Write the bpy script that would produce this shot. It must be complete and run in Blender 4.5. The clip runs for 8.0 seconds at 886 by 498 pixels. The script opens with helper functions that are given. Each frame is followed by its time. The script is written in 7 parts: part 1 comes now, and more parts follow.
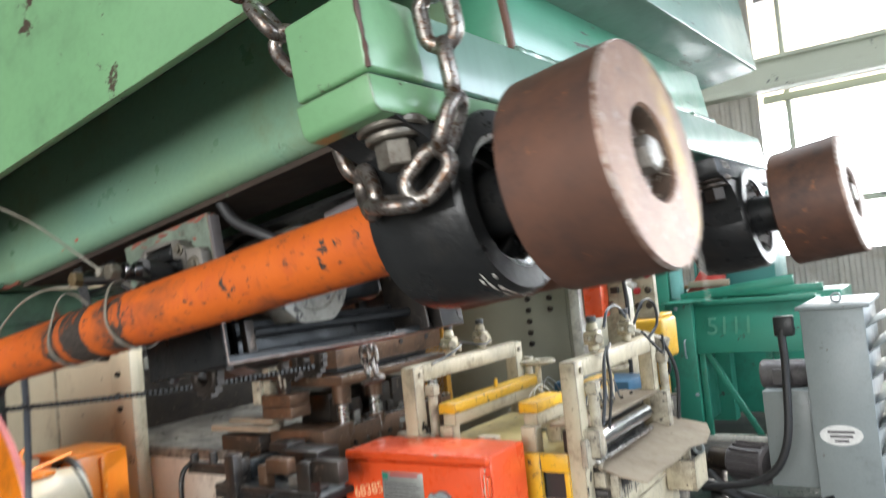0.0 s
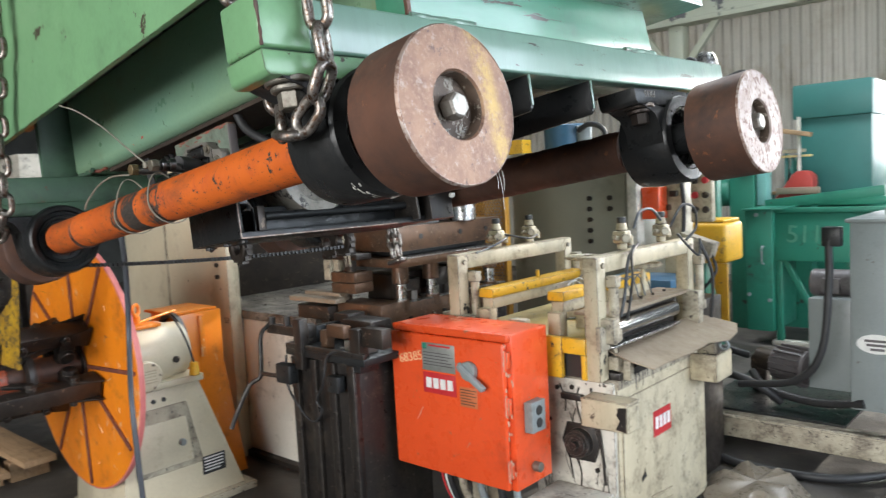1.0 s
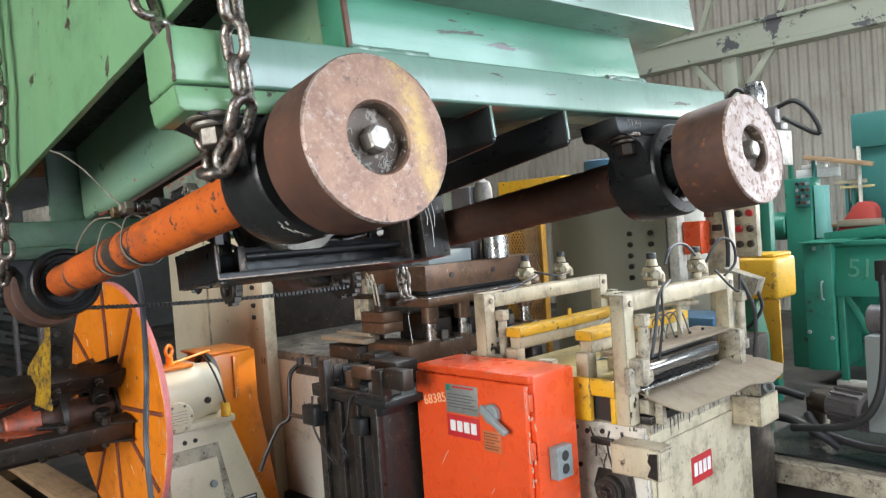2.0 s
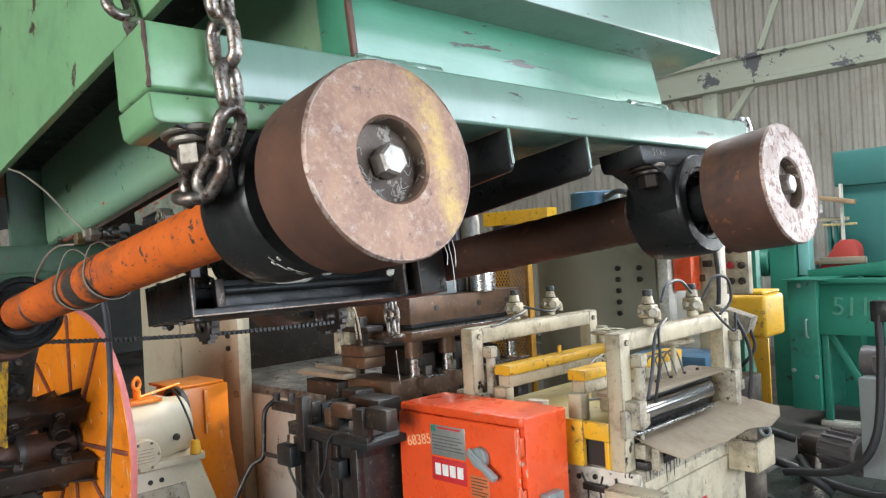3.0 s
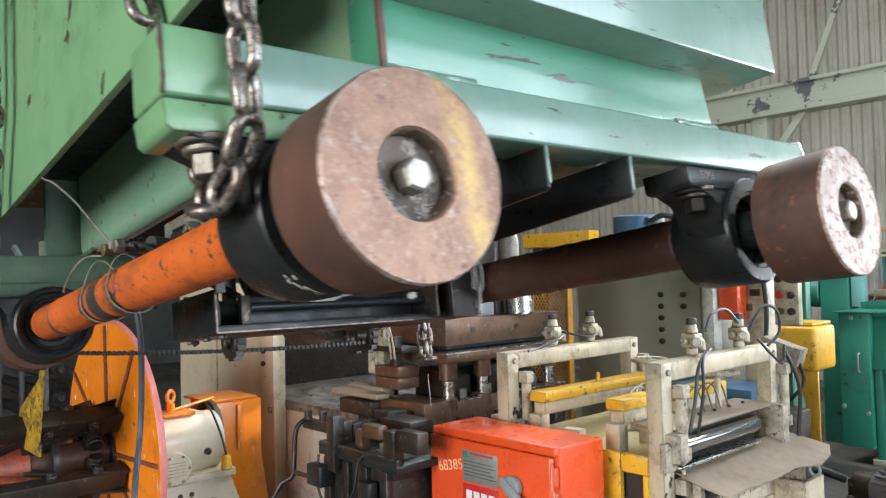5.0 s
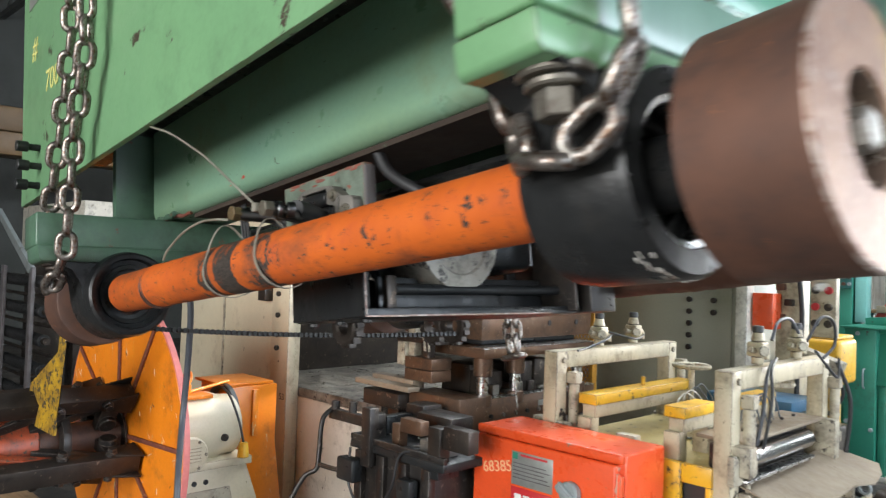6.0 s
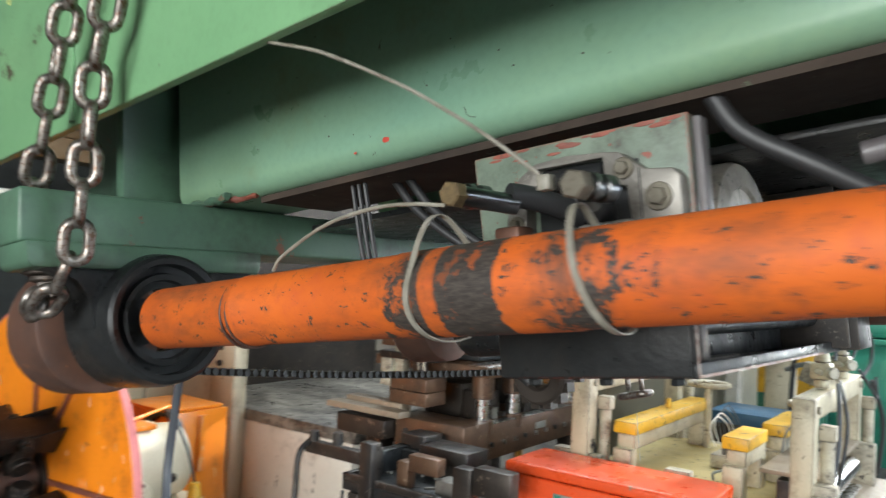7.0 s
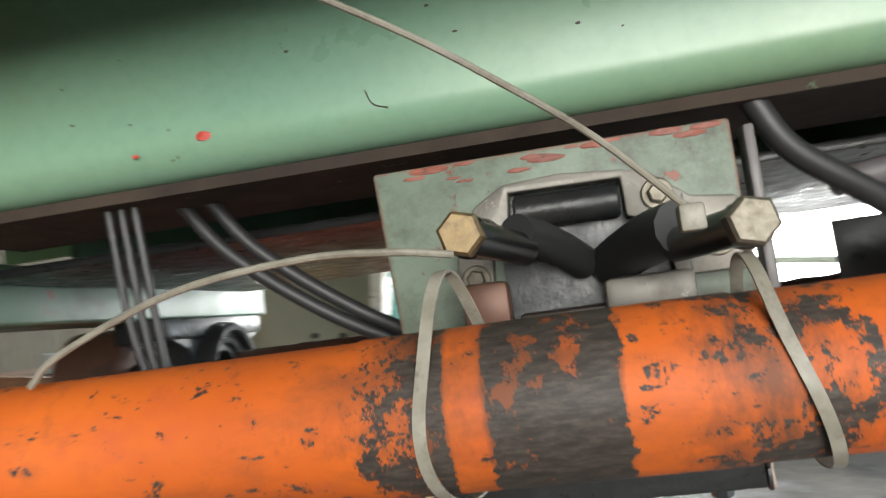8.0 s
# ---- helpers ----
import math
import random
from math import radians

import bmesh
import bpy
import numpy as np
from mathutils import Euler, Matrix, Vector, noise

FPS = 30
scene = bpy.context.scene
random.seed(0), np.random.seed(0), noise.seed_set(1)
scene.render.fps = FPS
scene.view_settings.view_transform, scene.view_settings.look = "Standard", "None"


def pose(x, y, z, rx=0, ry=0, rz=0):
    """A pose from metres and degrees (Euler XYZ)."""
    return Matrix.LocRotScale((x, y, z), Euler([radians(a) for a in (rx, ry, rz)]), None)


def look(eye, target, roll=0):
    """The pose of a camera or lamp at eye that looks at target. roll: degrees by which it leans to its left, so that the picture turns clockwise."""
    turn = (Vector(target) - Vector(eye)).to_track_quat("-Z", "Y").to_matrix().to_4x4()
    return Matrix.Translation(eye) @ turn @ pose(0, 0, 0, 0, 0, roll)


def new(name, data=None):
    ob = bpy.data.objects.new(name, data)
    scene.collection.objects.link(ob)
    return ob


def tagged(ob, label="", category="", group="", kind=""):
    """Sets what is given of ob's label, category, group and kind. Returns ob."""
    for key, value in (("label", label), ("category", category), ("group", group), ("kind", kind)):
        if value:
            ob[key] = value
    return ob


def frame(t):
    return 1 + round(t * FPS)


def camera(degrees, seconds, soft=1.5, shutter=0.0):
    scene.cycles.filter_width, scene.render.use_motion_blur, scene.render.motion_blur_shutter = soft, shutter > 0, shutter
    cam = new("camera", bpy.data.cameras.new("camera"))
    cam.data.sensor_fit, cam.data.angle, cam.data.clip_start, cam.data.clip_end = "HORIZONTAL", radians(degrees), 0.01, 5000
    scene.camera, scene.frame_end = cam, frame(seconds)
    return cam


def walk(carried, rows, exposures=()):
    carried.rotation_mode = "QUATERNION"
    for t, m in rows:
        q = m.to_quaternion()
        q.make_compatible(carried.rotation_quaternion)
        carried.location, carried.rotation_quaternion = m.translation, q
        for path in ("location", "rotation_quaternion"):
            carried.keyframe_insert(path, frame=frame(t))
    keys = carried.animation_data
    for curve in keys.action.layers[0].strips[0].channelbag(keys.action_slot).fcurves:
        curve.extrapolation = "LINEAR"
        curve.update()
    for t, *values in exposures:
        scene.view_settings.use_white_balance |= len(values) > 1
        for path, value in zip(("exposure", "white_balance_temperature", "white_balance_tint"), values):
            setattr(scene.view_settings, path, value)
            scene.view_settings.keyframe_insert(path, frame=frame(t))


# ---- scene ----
cam = camera(60.6, 8.0, soft=1.25, shutter=0.45)
PATH = [
    (0, (0.016, 0.002, 1.754), (0.012, 2.0, 1.847), -5.6),
    (0.3, (0.121, -0.175, 1.741), (0.026, 1.822, 1.665), -3.75),
    (0.5, (0.198, -0.239, 1.771), (0.078, 1.749, 1.587), -3.2),
    (1, (0.342, -0.317, 1.751), (0.029, 1.651, 1.582), -3.1),
    (1.5, (0.485, -0.288, 1.736), (0.029, 1.656, 1.625), -4.0),
    (2, (0.504, -0.219, 1.738), (0.037, 1.724, 1.679), -4.0),
    (2.2, (0.472, -0.192, 1.744), (0.035, 1.759, 1.704), -3.7),
    (3.3, (0.418, -0.048, 1.753), (0.017, 1.911, 1.776), -2.9),
    (3.5, (0.469, -0.034, 1.75), (0.022, 1.916, 1.777), -2.7),
    (4, (0.567, 0.002, 1.744), (0.013, 1.923, 1.795), -2.8),
    (4.2, (0.584, 0.01, 1.742), (0.012, 1.926, 1.804), -2.7),
    (5.3, (0.31, -0.021, 1.764), (-0.157, 1.923, 1.833), -0.4),
    (5.5, (0.232, -0.02, 1.768), (-0.217, 1.928, 1.833), 0.4),
    (6, (0.025, 0.075, 1.74), (-0.401, 2.029, 1.791), 2.0),
    (6.5, (-0.234, 0.312, 1.754), (-0.644, 2.268, 1.814), 2.3),
    (7, (-0.568, 0.531, 1.745), (-0.691, 2.527, 1.806), 2.8),
    (7.5, (-0.728, 0.724, 1.77), (-0.369, 2.69, 1.86), 1.1),
    (7.6, (-0.746, 0.762, 1.764), (-0.285, 2.704, 1.889), 0.5),
    (7.8, (-0.771, 0.848, 1.775), (-0.098, 2.726, 1.911), -1.1),
    (8, (-0.808, 0.905, 1.784), (0.106, 2.678, 1.925), -0.3),
]
EXPOSURES = [(0.0, 0.12, 6500, 10), (0.3, 0.05, 6500, 10), (0.6, -0.05, 6500, 10), (1.5, 0.08, 6500, 10), (4.0, 0.0, 6500, 10), (6.0, 0.15, 6500, 10), (6.5, 0.15, 6500, 10), (7.0, 0.3, 6400, 7), (7.4, 0.42, 6200, 3), (7.6, 0.42, 6200, 3), (8.0, 0.38, 6800, 8)]
walk(cam, [(t, look(eye, target, roll)) for t, eye, target, roll in PATH], EXPOSURES)

# two frames: the hanging carriage (u along its axle, v across, w up) and the press line (a along, b across, z up)
TILT = radians(7.3)
CAR = Matrix.Translation((0.209, 0.683, 1.855)) @ Matrix.Rotation(radians(-36.4), 4, "Z") @ Matrix.Rotation(-TILT, 4, "Y")
LINE = Matrix.Rotation(radians(-33.0), 4, "Z")

# ---- world, sun and large lights ----
world = bpy.data.worlds.new("sky")
scene.world = world
world.use_nodes = True
wn = world.node_tree
sky = wn.nodes.new("ShaderNodeTexSky")
sky.sky_type, sky.sun_disc = "NISHITA", False
sky.sun_elevation, sky.sun_rotation = radians(21), radians(20)
wn.links.new(sky.outputs[0], wn.nodes["Background"].inputs[0])
wn.nodes["Background"].inputs[1].default_value = 0.12


def lamp(name, kind, energy, m, colour=(1, 1, 1), **more):
    data = bpy.data.lights.new(name, kind)
    data.energy, data.color = energy, colour
    for key, value in more.items():
        if key == "size":
            data.shape, data.size, data.size_y = "RECTANGLE", value[0], value[1]
        if key == "angle":
            data.angle = radians(value)
    ob = new(name, data)
    ob.matrix_world = m
    return ob


def on_line(a, b, z):
    return LINE @ Vector((a, b, z))


# sun from high on the right, through the side openings
lamp("sun", "SUN", 4.0, look((0, 0, 0), LINE @ Vector((-0.19, -0.85, -0.335))), (1, 0.93, 0.82), angle=0.5)
# daylight through the wide doorway behind and the window band on the right
lamp("doorway_daylight", "AREA", 1080, look(on_line(0.4, -7.6, 3.1), on_line(-2.2, 2, 1.5)), (0.99, 0.985, 0.98), size=(6.0, 3.8))
lamp("window_daylight", "AREA", 840, look(on_line(6.3, 3.5, 3.2), on_line(0, 2.5, 1.6)), (0.81, 0.92, 1.06), size=(8.0, 3.4))
# overhead lamp added to brighten the hall; no such source is known
lamp("added_overhead_daylight", "AREA", 650, look(on_line(-2.5, 6.5, 6.9), on_line(-2.5, 6.0, 0)), (0.88, 0.95, 1.0), size=(9.0, 2.0))



# ---- shapes ----
def bm_box(x0, x1, y0, y1, z0, z1, bevel=0.0, seg=2):
    bm = bmesh.new()
    bmesh.ops.create_cube(bm, size=1.0, matrix=Matrix.LocRotScale(((x0 + x1) / 2, (y0 + y1) / 2, (z0 + z1) / 2), None, (abs(x1 - x0), abs(y1 - y0), abs(z1 - z0))))
    if bevel:
        bmesh.ops.bevel(bm, geom=bm.edges[:], offset=bevel, segments=seg, profile=0.5, affect="EDGES")
    return bm


def bm_prism(outline, axis, d0, d1, bevel=0.0):
    """A flat outline pushed along an axis. Outline pairs are the other two axes in order."""
    bm = bmesh.new()
    i = "xyz".index(axis)

    def place(p, d):
        q = list(p)
        q.insert(i, d)
        return q
    low = [bm.verts.new(place(p, d0)) for p in outline]
    high = [bm.verts.new(place(p, d1)) for p in outline]
    n = len(outline)
    bm.faces.new(low)
    bm.faces.new(high)
    for k in range(n):
        bm.faces.new((low[k], low[(k + 1) % n], high[(k + 1) % n], high[k]))
    bmesh.ops.recalc_face_normals(bm, faces=bm.faces[:])
    if bevel:
        bmesh.ops.bevel(bm, geom=bm.edges[:], offset=bevel, segments=2, profile=0.5, affect="EDGES")
    return bm


def bm_lathe(profile, p0, way, seg=32, closed=False):
    """Turns (distance along, radius) pairs round the axis that starts at p0."""
    bm = bmesh.new()
    way = Vector(way).normalized()
    side = way.orthogonal().normalized()
    other = way.cross(side)
    p0 = Vector(p0)
    rings = []
    for d, r in profile:
        if r <= 1e-6:
            rings.append([bm.verts.new(p0 + way * d)])
        else:
            rings.append([bm.verts.new(p0 + way * d + (side * math.cos(k * math.tau / seg) + other * math.sin(k * math.tau / seg)) * r) for k in range(seg)])
    pairs = list(zip(rings, rings[1:]))
    if closed:
        pairs.append((rings[-1], rings[0]))
    for one, two in pairs:
        for k in range(seg):
            j = (k + 1) % seg
            if len(one) == 1 and len(two) == 1:
                continue
            if len(one) == 1:
                bm.faces.new((one[0], two[k], two[j]))
            elif len(two) == 1:
                bm.faces.new((one[k], one[j], two[0]))
            else:
                bm.faces.new((one[k], one[j], two[j], two[k]))
    bmesh.ops.recalc_face_normals(bm, faces=bm.faces[:])
    return bm


def bm_cyl(p0, p1, r, seg=24, bevel=0.0, r2=None):
    p0, p1 = Vector(p0), Vector(p1)
    n = (p1 - p0).length
    r2 = r if r2 is None else r2
    b = bevel
    if b:
        return bm_lathe([(0, 0), (0, r - b), (b, r), (n - b, r2), (n, r2 - b), (n, 0)], p0, p1 - p0, seg)
    return bm_lathe([(0, 0), (0, r), (n, r2), (n, 0)], p0, p1 - p0, seg)


def bm_tube(p0, p1, ro, ri, seg=40, bevel=0.003):
    n = (Vector(p1) - Vector(p0)).length
    b = bevel
    return bm_lathe([(b, ro), (n - b, ro), (n, ro - b), (n, ri + b), (n - b, ri), (b, ri), (0, ri + b), (0, ro - b)], p0, Vector(p1) - Vector(p0), seg, True)


def smooth_path(points, steps=6):
    pts = [Vector(p) for p in points]
    pts = [pts[0] * 2 - pts[1]] + pts + [pts[-1] * 2 - pts[-2]]
    out = []
    for a, b, c, d in zip(pts, pts[1:], pts[2:], pts[3:]):
        for k in range(steps):
            t = k / steps
            out.append(0.5 * (2 * b + (c - a) * t + (2 * a - 5 * b + 4 * c - d) * t * t + (3 * b - a - 3 * c + d) * t ** 3))
    return out + [pts[-2]]


def bm_hose(points, r, seg=10, steps=6, flat=1.0, loop=False):
    """A round (or flattened) cord swept along a smooth line."""
    line = smooth_path(points, steps) if not loop else [Vector(p) for p in points]
    bm = bmesh.new()
    rings, up = [], None
    n = len(line)
    for k, p in enumerate(line):
        a = line[(k - 1) % n] if loop or k else line[0]
        b = line[(k + 1) % n] if loop or k < n - 1 else line[-1]
        way = (b - a).normalized()
        up = (way.orthogonal() if up is None else up - way * up.dot(way)).normalized()
        side = way.cross(up)
        rings.append([bm.verts.new(p + up * r * math.cos(j * math.tau / seg) + side * r * flat * math.sin(j * math.tau / seg)) for j in range(seg)])
    for one, two in (list(zip(rings, rings[1:])) + ([(rings[-1], rings[0])] if loop else [])):
        for j in range(seg):
            bm.faces.new((one[j], one[(j + 1) % seg], two[(j + 1) % seg], two[j]))
    if not loop:
        bm.faces.new(rings[0])
        bm.faces.new(rings[-1])
    bmesh.ops.recalc_face_normals(bm, faces=bm.faces[:])
    return bm


def bm_hex(p0, p1, r, bevel=0.0015):
    n = (Vector(p1) - Vector(p0)).length
    return bm_lathe([(0, 0), (0, r - bevel), (bevel, r), (n - bevel, r), (n, r - bevel), (n, 0)], p0, Vector(p1) - Vector(p0), 6)


def bm_link(length=0.055, width=0.036, wire=0.005, seg=10):
    """One chain link, lying along x, flat in the xy plane."""
    run, half = length / 2 - width / 2, width / 2 - wire
    pts = []
    for k in range(9):
        t = -math.pi / 2 + math.pi * k / 8
        pts.append((run + half * math.cos(t), half * math.sin(t), 0))
    for k in range(9):
        t = math.pi / 2 + math.pi * k / 8
        pts.append((-run + half * math.cos(t), half * math.sin(t), 0))
    return bm_hose(pts, wire, seg, loop=True)


def join(*bms):
    out = bms[0]
    for bm in bms[1:]:
        me = bpy.data.meshes.new("join")
        bm.to_mesh(me)
        bm.free()
        out.from_mesh(me)
        bpy.data.meshes.remove(me)
    return out


def moved(bm, m):
    bm.transform(m)
    return bm


def dent(bm, size, scale=8.0):
    """Slightly uneven surface, as on worn or cast things."""
    bm.normal_update()
    for v in bm.verts:
        v.co += v.normal * size * noise.noise(v.co * scale)
    return bm


BASES = {}


def mesh_of(name, bm, material, shift=None, sharp=38):
    if shift is not None:
        bmesh.ops.translate(bm, vec=-shift, verts=bm.verts[:])
    bm.normal_update()
    for f in bm.faces:
        f.smooth = True
    for e in bm.edges:
        if len(e.link_faces) == 2 and e.calc_face_angle() > radians(sharp):
            e.smooth = False
    me = bpy.data.meshes.new(name)
    bm.to_mesh(me)
    bm.free()
    me.materials.append(material)
    return me


def thing(name, label, category, base, frame_m=LINE, group="", kind=""):
    """An empty at the thing's base, given in its frame's coordinates."""
    ob = new(name)
    ob.empty_display_size = 0.1
    ob.matrix_world = frame_m @ Matrix.Translation(base)
    BASES[ob.name] = Vector(base)
    return tagged(ob, label, category, group, kind)


def part(name, bm, material, parent, label=""):
    top = parent
    while top.parent:
        top = top.parent
    ob = new(name, mesh_of(name, bm, material, BASES[top.name]))
    ob.parent = parent
    if label:
        ob["label"] = label
    return ob


def single(name, bm, material, label, category, frame_m=LINE, group="", kind=""):
    ob = new(name, mesh_of(name, bm, material))
    ob.matrix_world = frame_m
    return tagged(ob, label, category, group, kind)


# ---- materials ----
def node_mat(name):
    m = bpy.data.materials.new(name)
    m.use_nodes = True
    return m, m.node_tree, m.node_tree.nodes["Principled BSDF"]


def tex_noise(nt, scale, detail=6.0, rough=0.6, stretch=None, offset=0.0):
    co = nt.nodes.new("ShaderNodeTexCoord")
    mp = nt.nodes.new("ShaderNodeMapping")
    mp.inputs["Location"].default_value = (offset, offset * 1.7, offset * 0.6)
    if stretch:
        mp.inputs["Scale"].default_value = stretch
    n = nt.nodes.new("ShaderNodeTexNoise")
    n.inputs["Scale"].default_value, n.inputs["Detail"].default_value, n.inputs["Roughness"].default_value = scale, detail, rough
    nt.links.new(co.outputs["Object"], mp.inputs[0])
    nt.links.new(mp.outputs[0], n.inputs["Vector"])
    return n.outputs["Fac"]


def ramp(nt, fac, lo, hi):
    r = nt.nodes.new("ShaderNodeMapRange")
    r.inputs["From Min"].default_value, r.inputs["From Max"].default_value = lo, hi
    nt.links.new(fac, r.inputs["Value"])
    return r.outputs[0]


def mix(nt, fac, a, b):
    m = nt.nodes.new("ShaderNodeMix")
    m.data_type = "RGBA"
    if isinstance(fac, (int, float)):
        m.inputs[0].default_value = fac
    else:
        nt.links.new(fac, m.inputs[0])
    for k, c in ((6, a), (7, b)):
        if isinstance(c, tuple):
            m.inputs[k].default_value = (*c[:3], 1)
        else:
            nt.links.new(c, m.inputs[k])
    return m.outputs[2]


def times(nt, a, b, op="MULTIPLY"):
    m = nt.nodes.new("ShaderNodeMath")
    m.operation = op
    m.use_clamp = True
    for k, c in ((0, a), (1, b)):
        if isinstance(c, (int, float)):
            m.inputs[k].default_value = c
        else:
            nt.links.new(c, m.inputs[k])
    return m.outputs[0]


def bump(nt, bsdf, height, strength, distance=0.002):
    b = nt.nodes.new("ShaderNodeBump")
    b.inputs["Strength"].default_value, b.inputs["Distance"].default_value = strength, distance
    nt.links.new(height, b.inputs["Height"])
    nt.links.new(b.outputs[0], bsdf.inputs["Normal"])


def edge_wear(nt, width):
    """1 along sharp edges, 0 on flat faces: where paint is knocked off."""
    bev = nt.nodes.new("ShaderNodeBevel")
    bev.samples = 4
    bev.inputs["Radius"].default_value = width
    geo = nt.nodes.new("ShaderNodeNewGeometry")
    dot = nt.nodes.new("ShaderNodeVectorMath")
    dot.operation = "DOT_PRODUCT"
    nt.links.new(bev.outputs[0], dot.inputs[0])
    nt.links.new(geo.outputs["Normal"], dot.inputs[1])
    return ramp(nt, dot.outputs["Value"], 1.0, 0.72)


def surface(name, base, second=None, chip=None, chip_cut=0.68, grime=None, grime_cut=0.55, scale=3.0, rough=0.45, spread=0.2, metal=0.0, bumps=0.25, fine=90.0, streak=None, coat=0.0, brush=None, chip_way=None, edge=0.0):
    """Paint or metal: a mottled base, grime patches, chips with a sharp edge, fine relief."""
    chip_cut, grime_cut = chip_cut - 0.085, grime_cut - 0.05
    m, nt, bsdf = node_mat(name)
    second = second or tuple(c * 0.78 for c in base)
    col = mix(nt, ramp(nt, tex_noise(nt, scale, 5, 0.6, streak), 0.35, 0.65), base, second)
    grain = tex_noise(nt, fine, 3, 0.6, brush, 3.1)
    col = mix(nt, times(nt, ramp(nt, grain, 0.45, 0.8), 0.35), col, tuple(c * 0.7 for c in base))
    rough_f = ramp(nt, tex_noise(nt, scale * 4, 5, 0.6, None, 7.7), 0.3, 0.7)
    rr = nt.nodes.new("ShaderNodeMapRange")
    rr.inputs["To Min"].default_value, rr.inputs["To Max"].default_value = max(0.03, rough - spread / 2), min(1.0, rough + spread / 2)
    nt.links.new(rough_f, rr.inputs["Value"])
    if grime:
        g = times(nt, ramp(nt, tex_noise(nt, scale * 1.3, 9, 0.7, None, 11.3), grime_cut, grime_cut + 0.2), ramp(nt, tex_noise(nt, scale * 9, 5, 0.7, None, 5.2), 0.25, 0.6))
        col = mix(nt, g, col, grime)
    height = grain
    if chip:
        chips = tex_noise(nt, scale * 5, 8, 0.72, chip_way, 19.4)
        if edge:
            chips = times(nt, chips, times(nt, edge_wear(nt, edge), 0.5), "ADD")
        c = ramp(nt, chips, chip_cut, chip_cut + 0.015)
        col = mix(nt, c, col, chip)
        height = times(nt, times(nt, grain, 0.4), c, "SUBTRACT")
    nt.links.new(col, bsdf.inputs["Base Color"])
    nt.links.new(rr.outputs[0], bsdf.inputs["Roughness"])
    bsdf.inputs["Metallic"].default_value = metal
    if coat:
        bsdf.inputs["Coat Weight"].default_value, bsdf.inputs["Coat Roughness"].default_value = coat, 0.15
    bump(nt, bsdf, height, bumps, 0.0015)
    return m


def plain(name, base, rough=0.5, metal=0.0):
    m, nt, bsdf = node_mat(name)
    n = tex_noise(nt, 40, 4)
    nt.links.new(mix(nt, ramp(nt, n, 0.3, 0.7), base, tuple(c * 0.8 for c in base)), bsdf.inputs["Base Color"])
    bsdf.inputs["Roughness"].default_value, bsdf.inputs["Metallic"].default_value = rough, metal
    return m


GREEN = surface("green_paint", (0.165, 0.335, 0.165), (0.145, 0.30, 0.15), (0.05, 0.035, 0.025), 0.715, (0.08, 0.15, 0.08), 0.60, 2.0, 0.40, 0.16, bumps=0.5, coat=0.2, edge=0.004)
# darker green for the rear beam, end plates and deck
GREEN_DARK = surface("darker_green_paint", (0.08, 0.155, 0.10), (0.058, 0.12, 0.08), (0.16, 0.06, 0.035), 0.72, (0.03, 0.04, 0.03), 0.52, 3.0, 0.42, 0.2)
TEAL = surface("teal_green_paint", (0.058, 0.235, 0.145), (0.05, 0.20, 0.12), (0.05, 0.04, 0.03), 0.70, (0.06, 0.12, 0.09), 0.6, 3.0, 0.36, 0.2, bumps=0.9, fine=60, coat=0.5, brush=(1, 0.2, 1.2), chip_way=(1, 0.22, 1.5))
# this green is paler and bluer because window sheen is mixed into it
PALE = surface("thick_green_paint_paled_by_sheen", (0.165, 0.275, 0.215), (0.135, 0.235, 0.18), (0.06, 0.06, 0.05), 0.70, (0.10, 0.16, 0.13), 0.57, 4.0, 0.38, 0.2, bumps=1.0, fine=70, coat=0.55, edge=0.003, brush=(1, 1.2, 0.15), chip_way=(1, 0.3, 1.4))
RUST = surface("brown_rusty_steel", (0.13, 0.058, 0.035), (0.078, 0.04, 0.028), (0.20, 0.08, 0.035), 0.72, (0.05, 0.03, 0.025), 0.5, 6.0, 0.6, 0.2, 0.2)
BLACK = surface("oily_black_paint_and_shade", (0.011, 0.012, 0.013), (0.02, 0.021, 0.021), None, 0.7, (0.032, 0.027, 0.023), 0.58, 8.0, 0.36, 0.28, 0.0, 0.5)
BLACK.node_tree.nodes["Principled BSDF"].inputs["Specular IOR Level"].default_value = 0.32
DARK_STEEL = surface("oily_dark_tool_steel", (0.058, 0.045, 0.036), (0.034, 0.028, 0.024), (0.16, 0.12, 0.09), 0.7, (0.02, 0.017, 0.015), 0.5, 5.0, 0.42, 0.25, 0.5, 0.4)
BROWN_STEEL = surface("brown_oiled_die_steel", (0.165, 0.09, 0.052), (0.11, 0.062, 0.038), (0.26, 0.18, 0.12), 0.7, (0.04, 0.027, 0.02), 0.52, 6.0, 0.4, 0.2, 0.4, 0.3)
BRIGHT = surface("ground_steel", (0.55, 0.55, 0.54), (0.45, 0.45, 0.45), None, 0.7, (0.2, 0.17, 0.14), 0.6, 12.0, 0.28, 0.15, 1.0, 0.1)
CHROME = plain("polished_roll", (0.33, 0.33, 0.33), 0.2, 1.0)
OILED = surface("black_oiled_steel_and_shade", (0.03, 0.026, 0.023), (0.018, 0.016, 0.015), (0.12, 0.10, 0.085), 0.70, (0.07, 0.055, 0.042), 0.56, 7.0, 0.38, 0.25, 0.3, 0.5, streak=(3, 3, 0.4), edge=0.005)
BRACKET_PAINT = surface("grimy_grey_green_paint", (0.17, 0.215, 0.165), (0.12, 0.155, 0.12), (0.20, 0.06, 0.04), 0.70, (0.045, 0.042, 0.034), 0.49, 9.0, 0.5, 0.2, bumps=0.8, fine=160, edge=0.006)
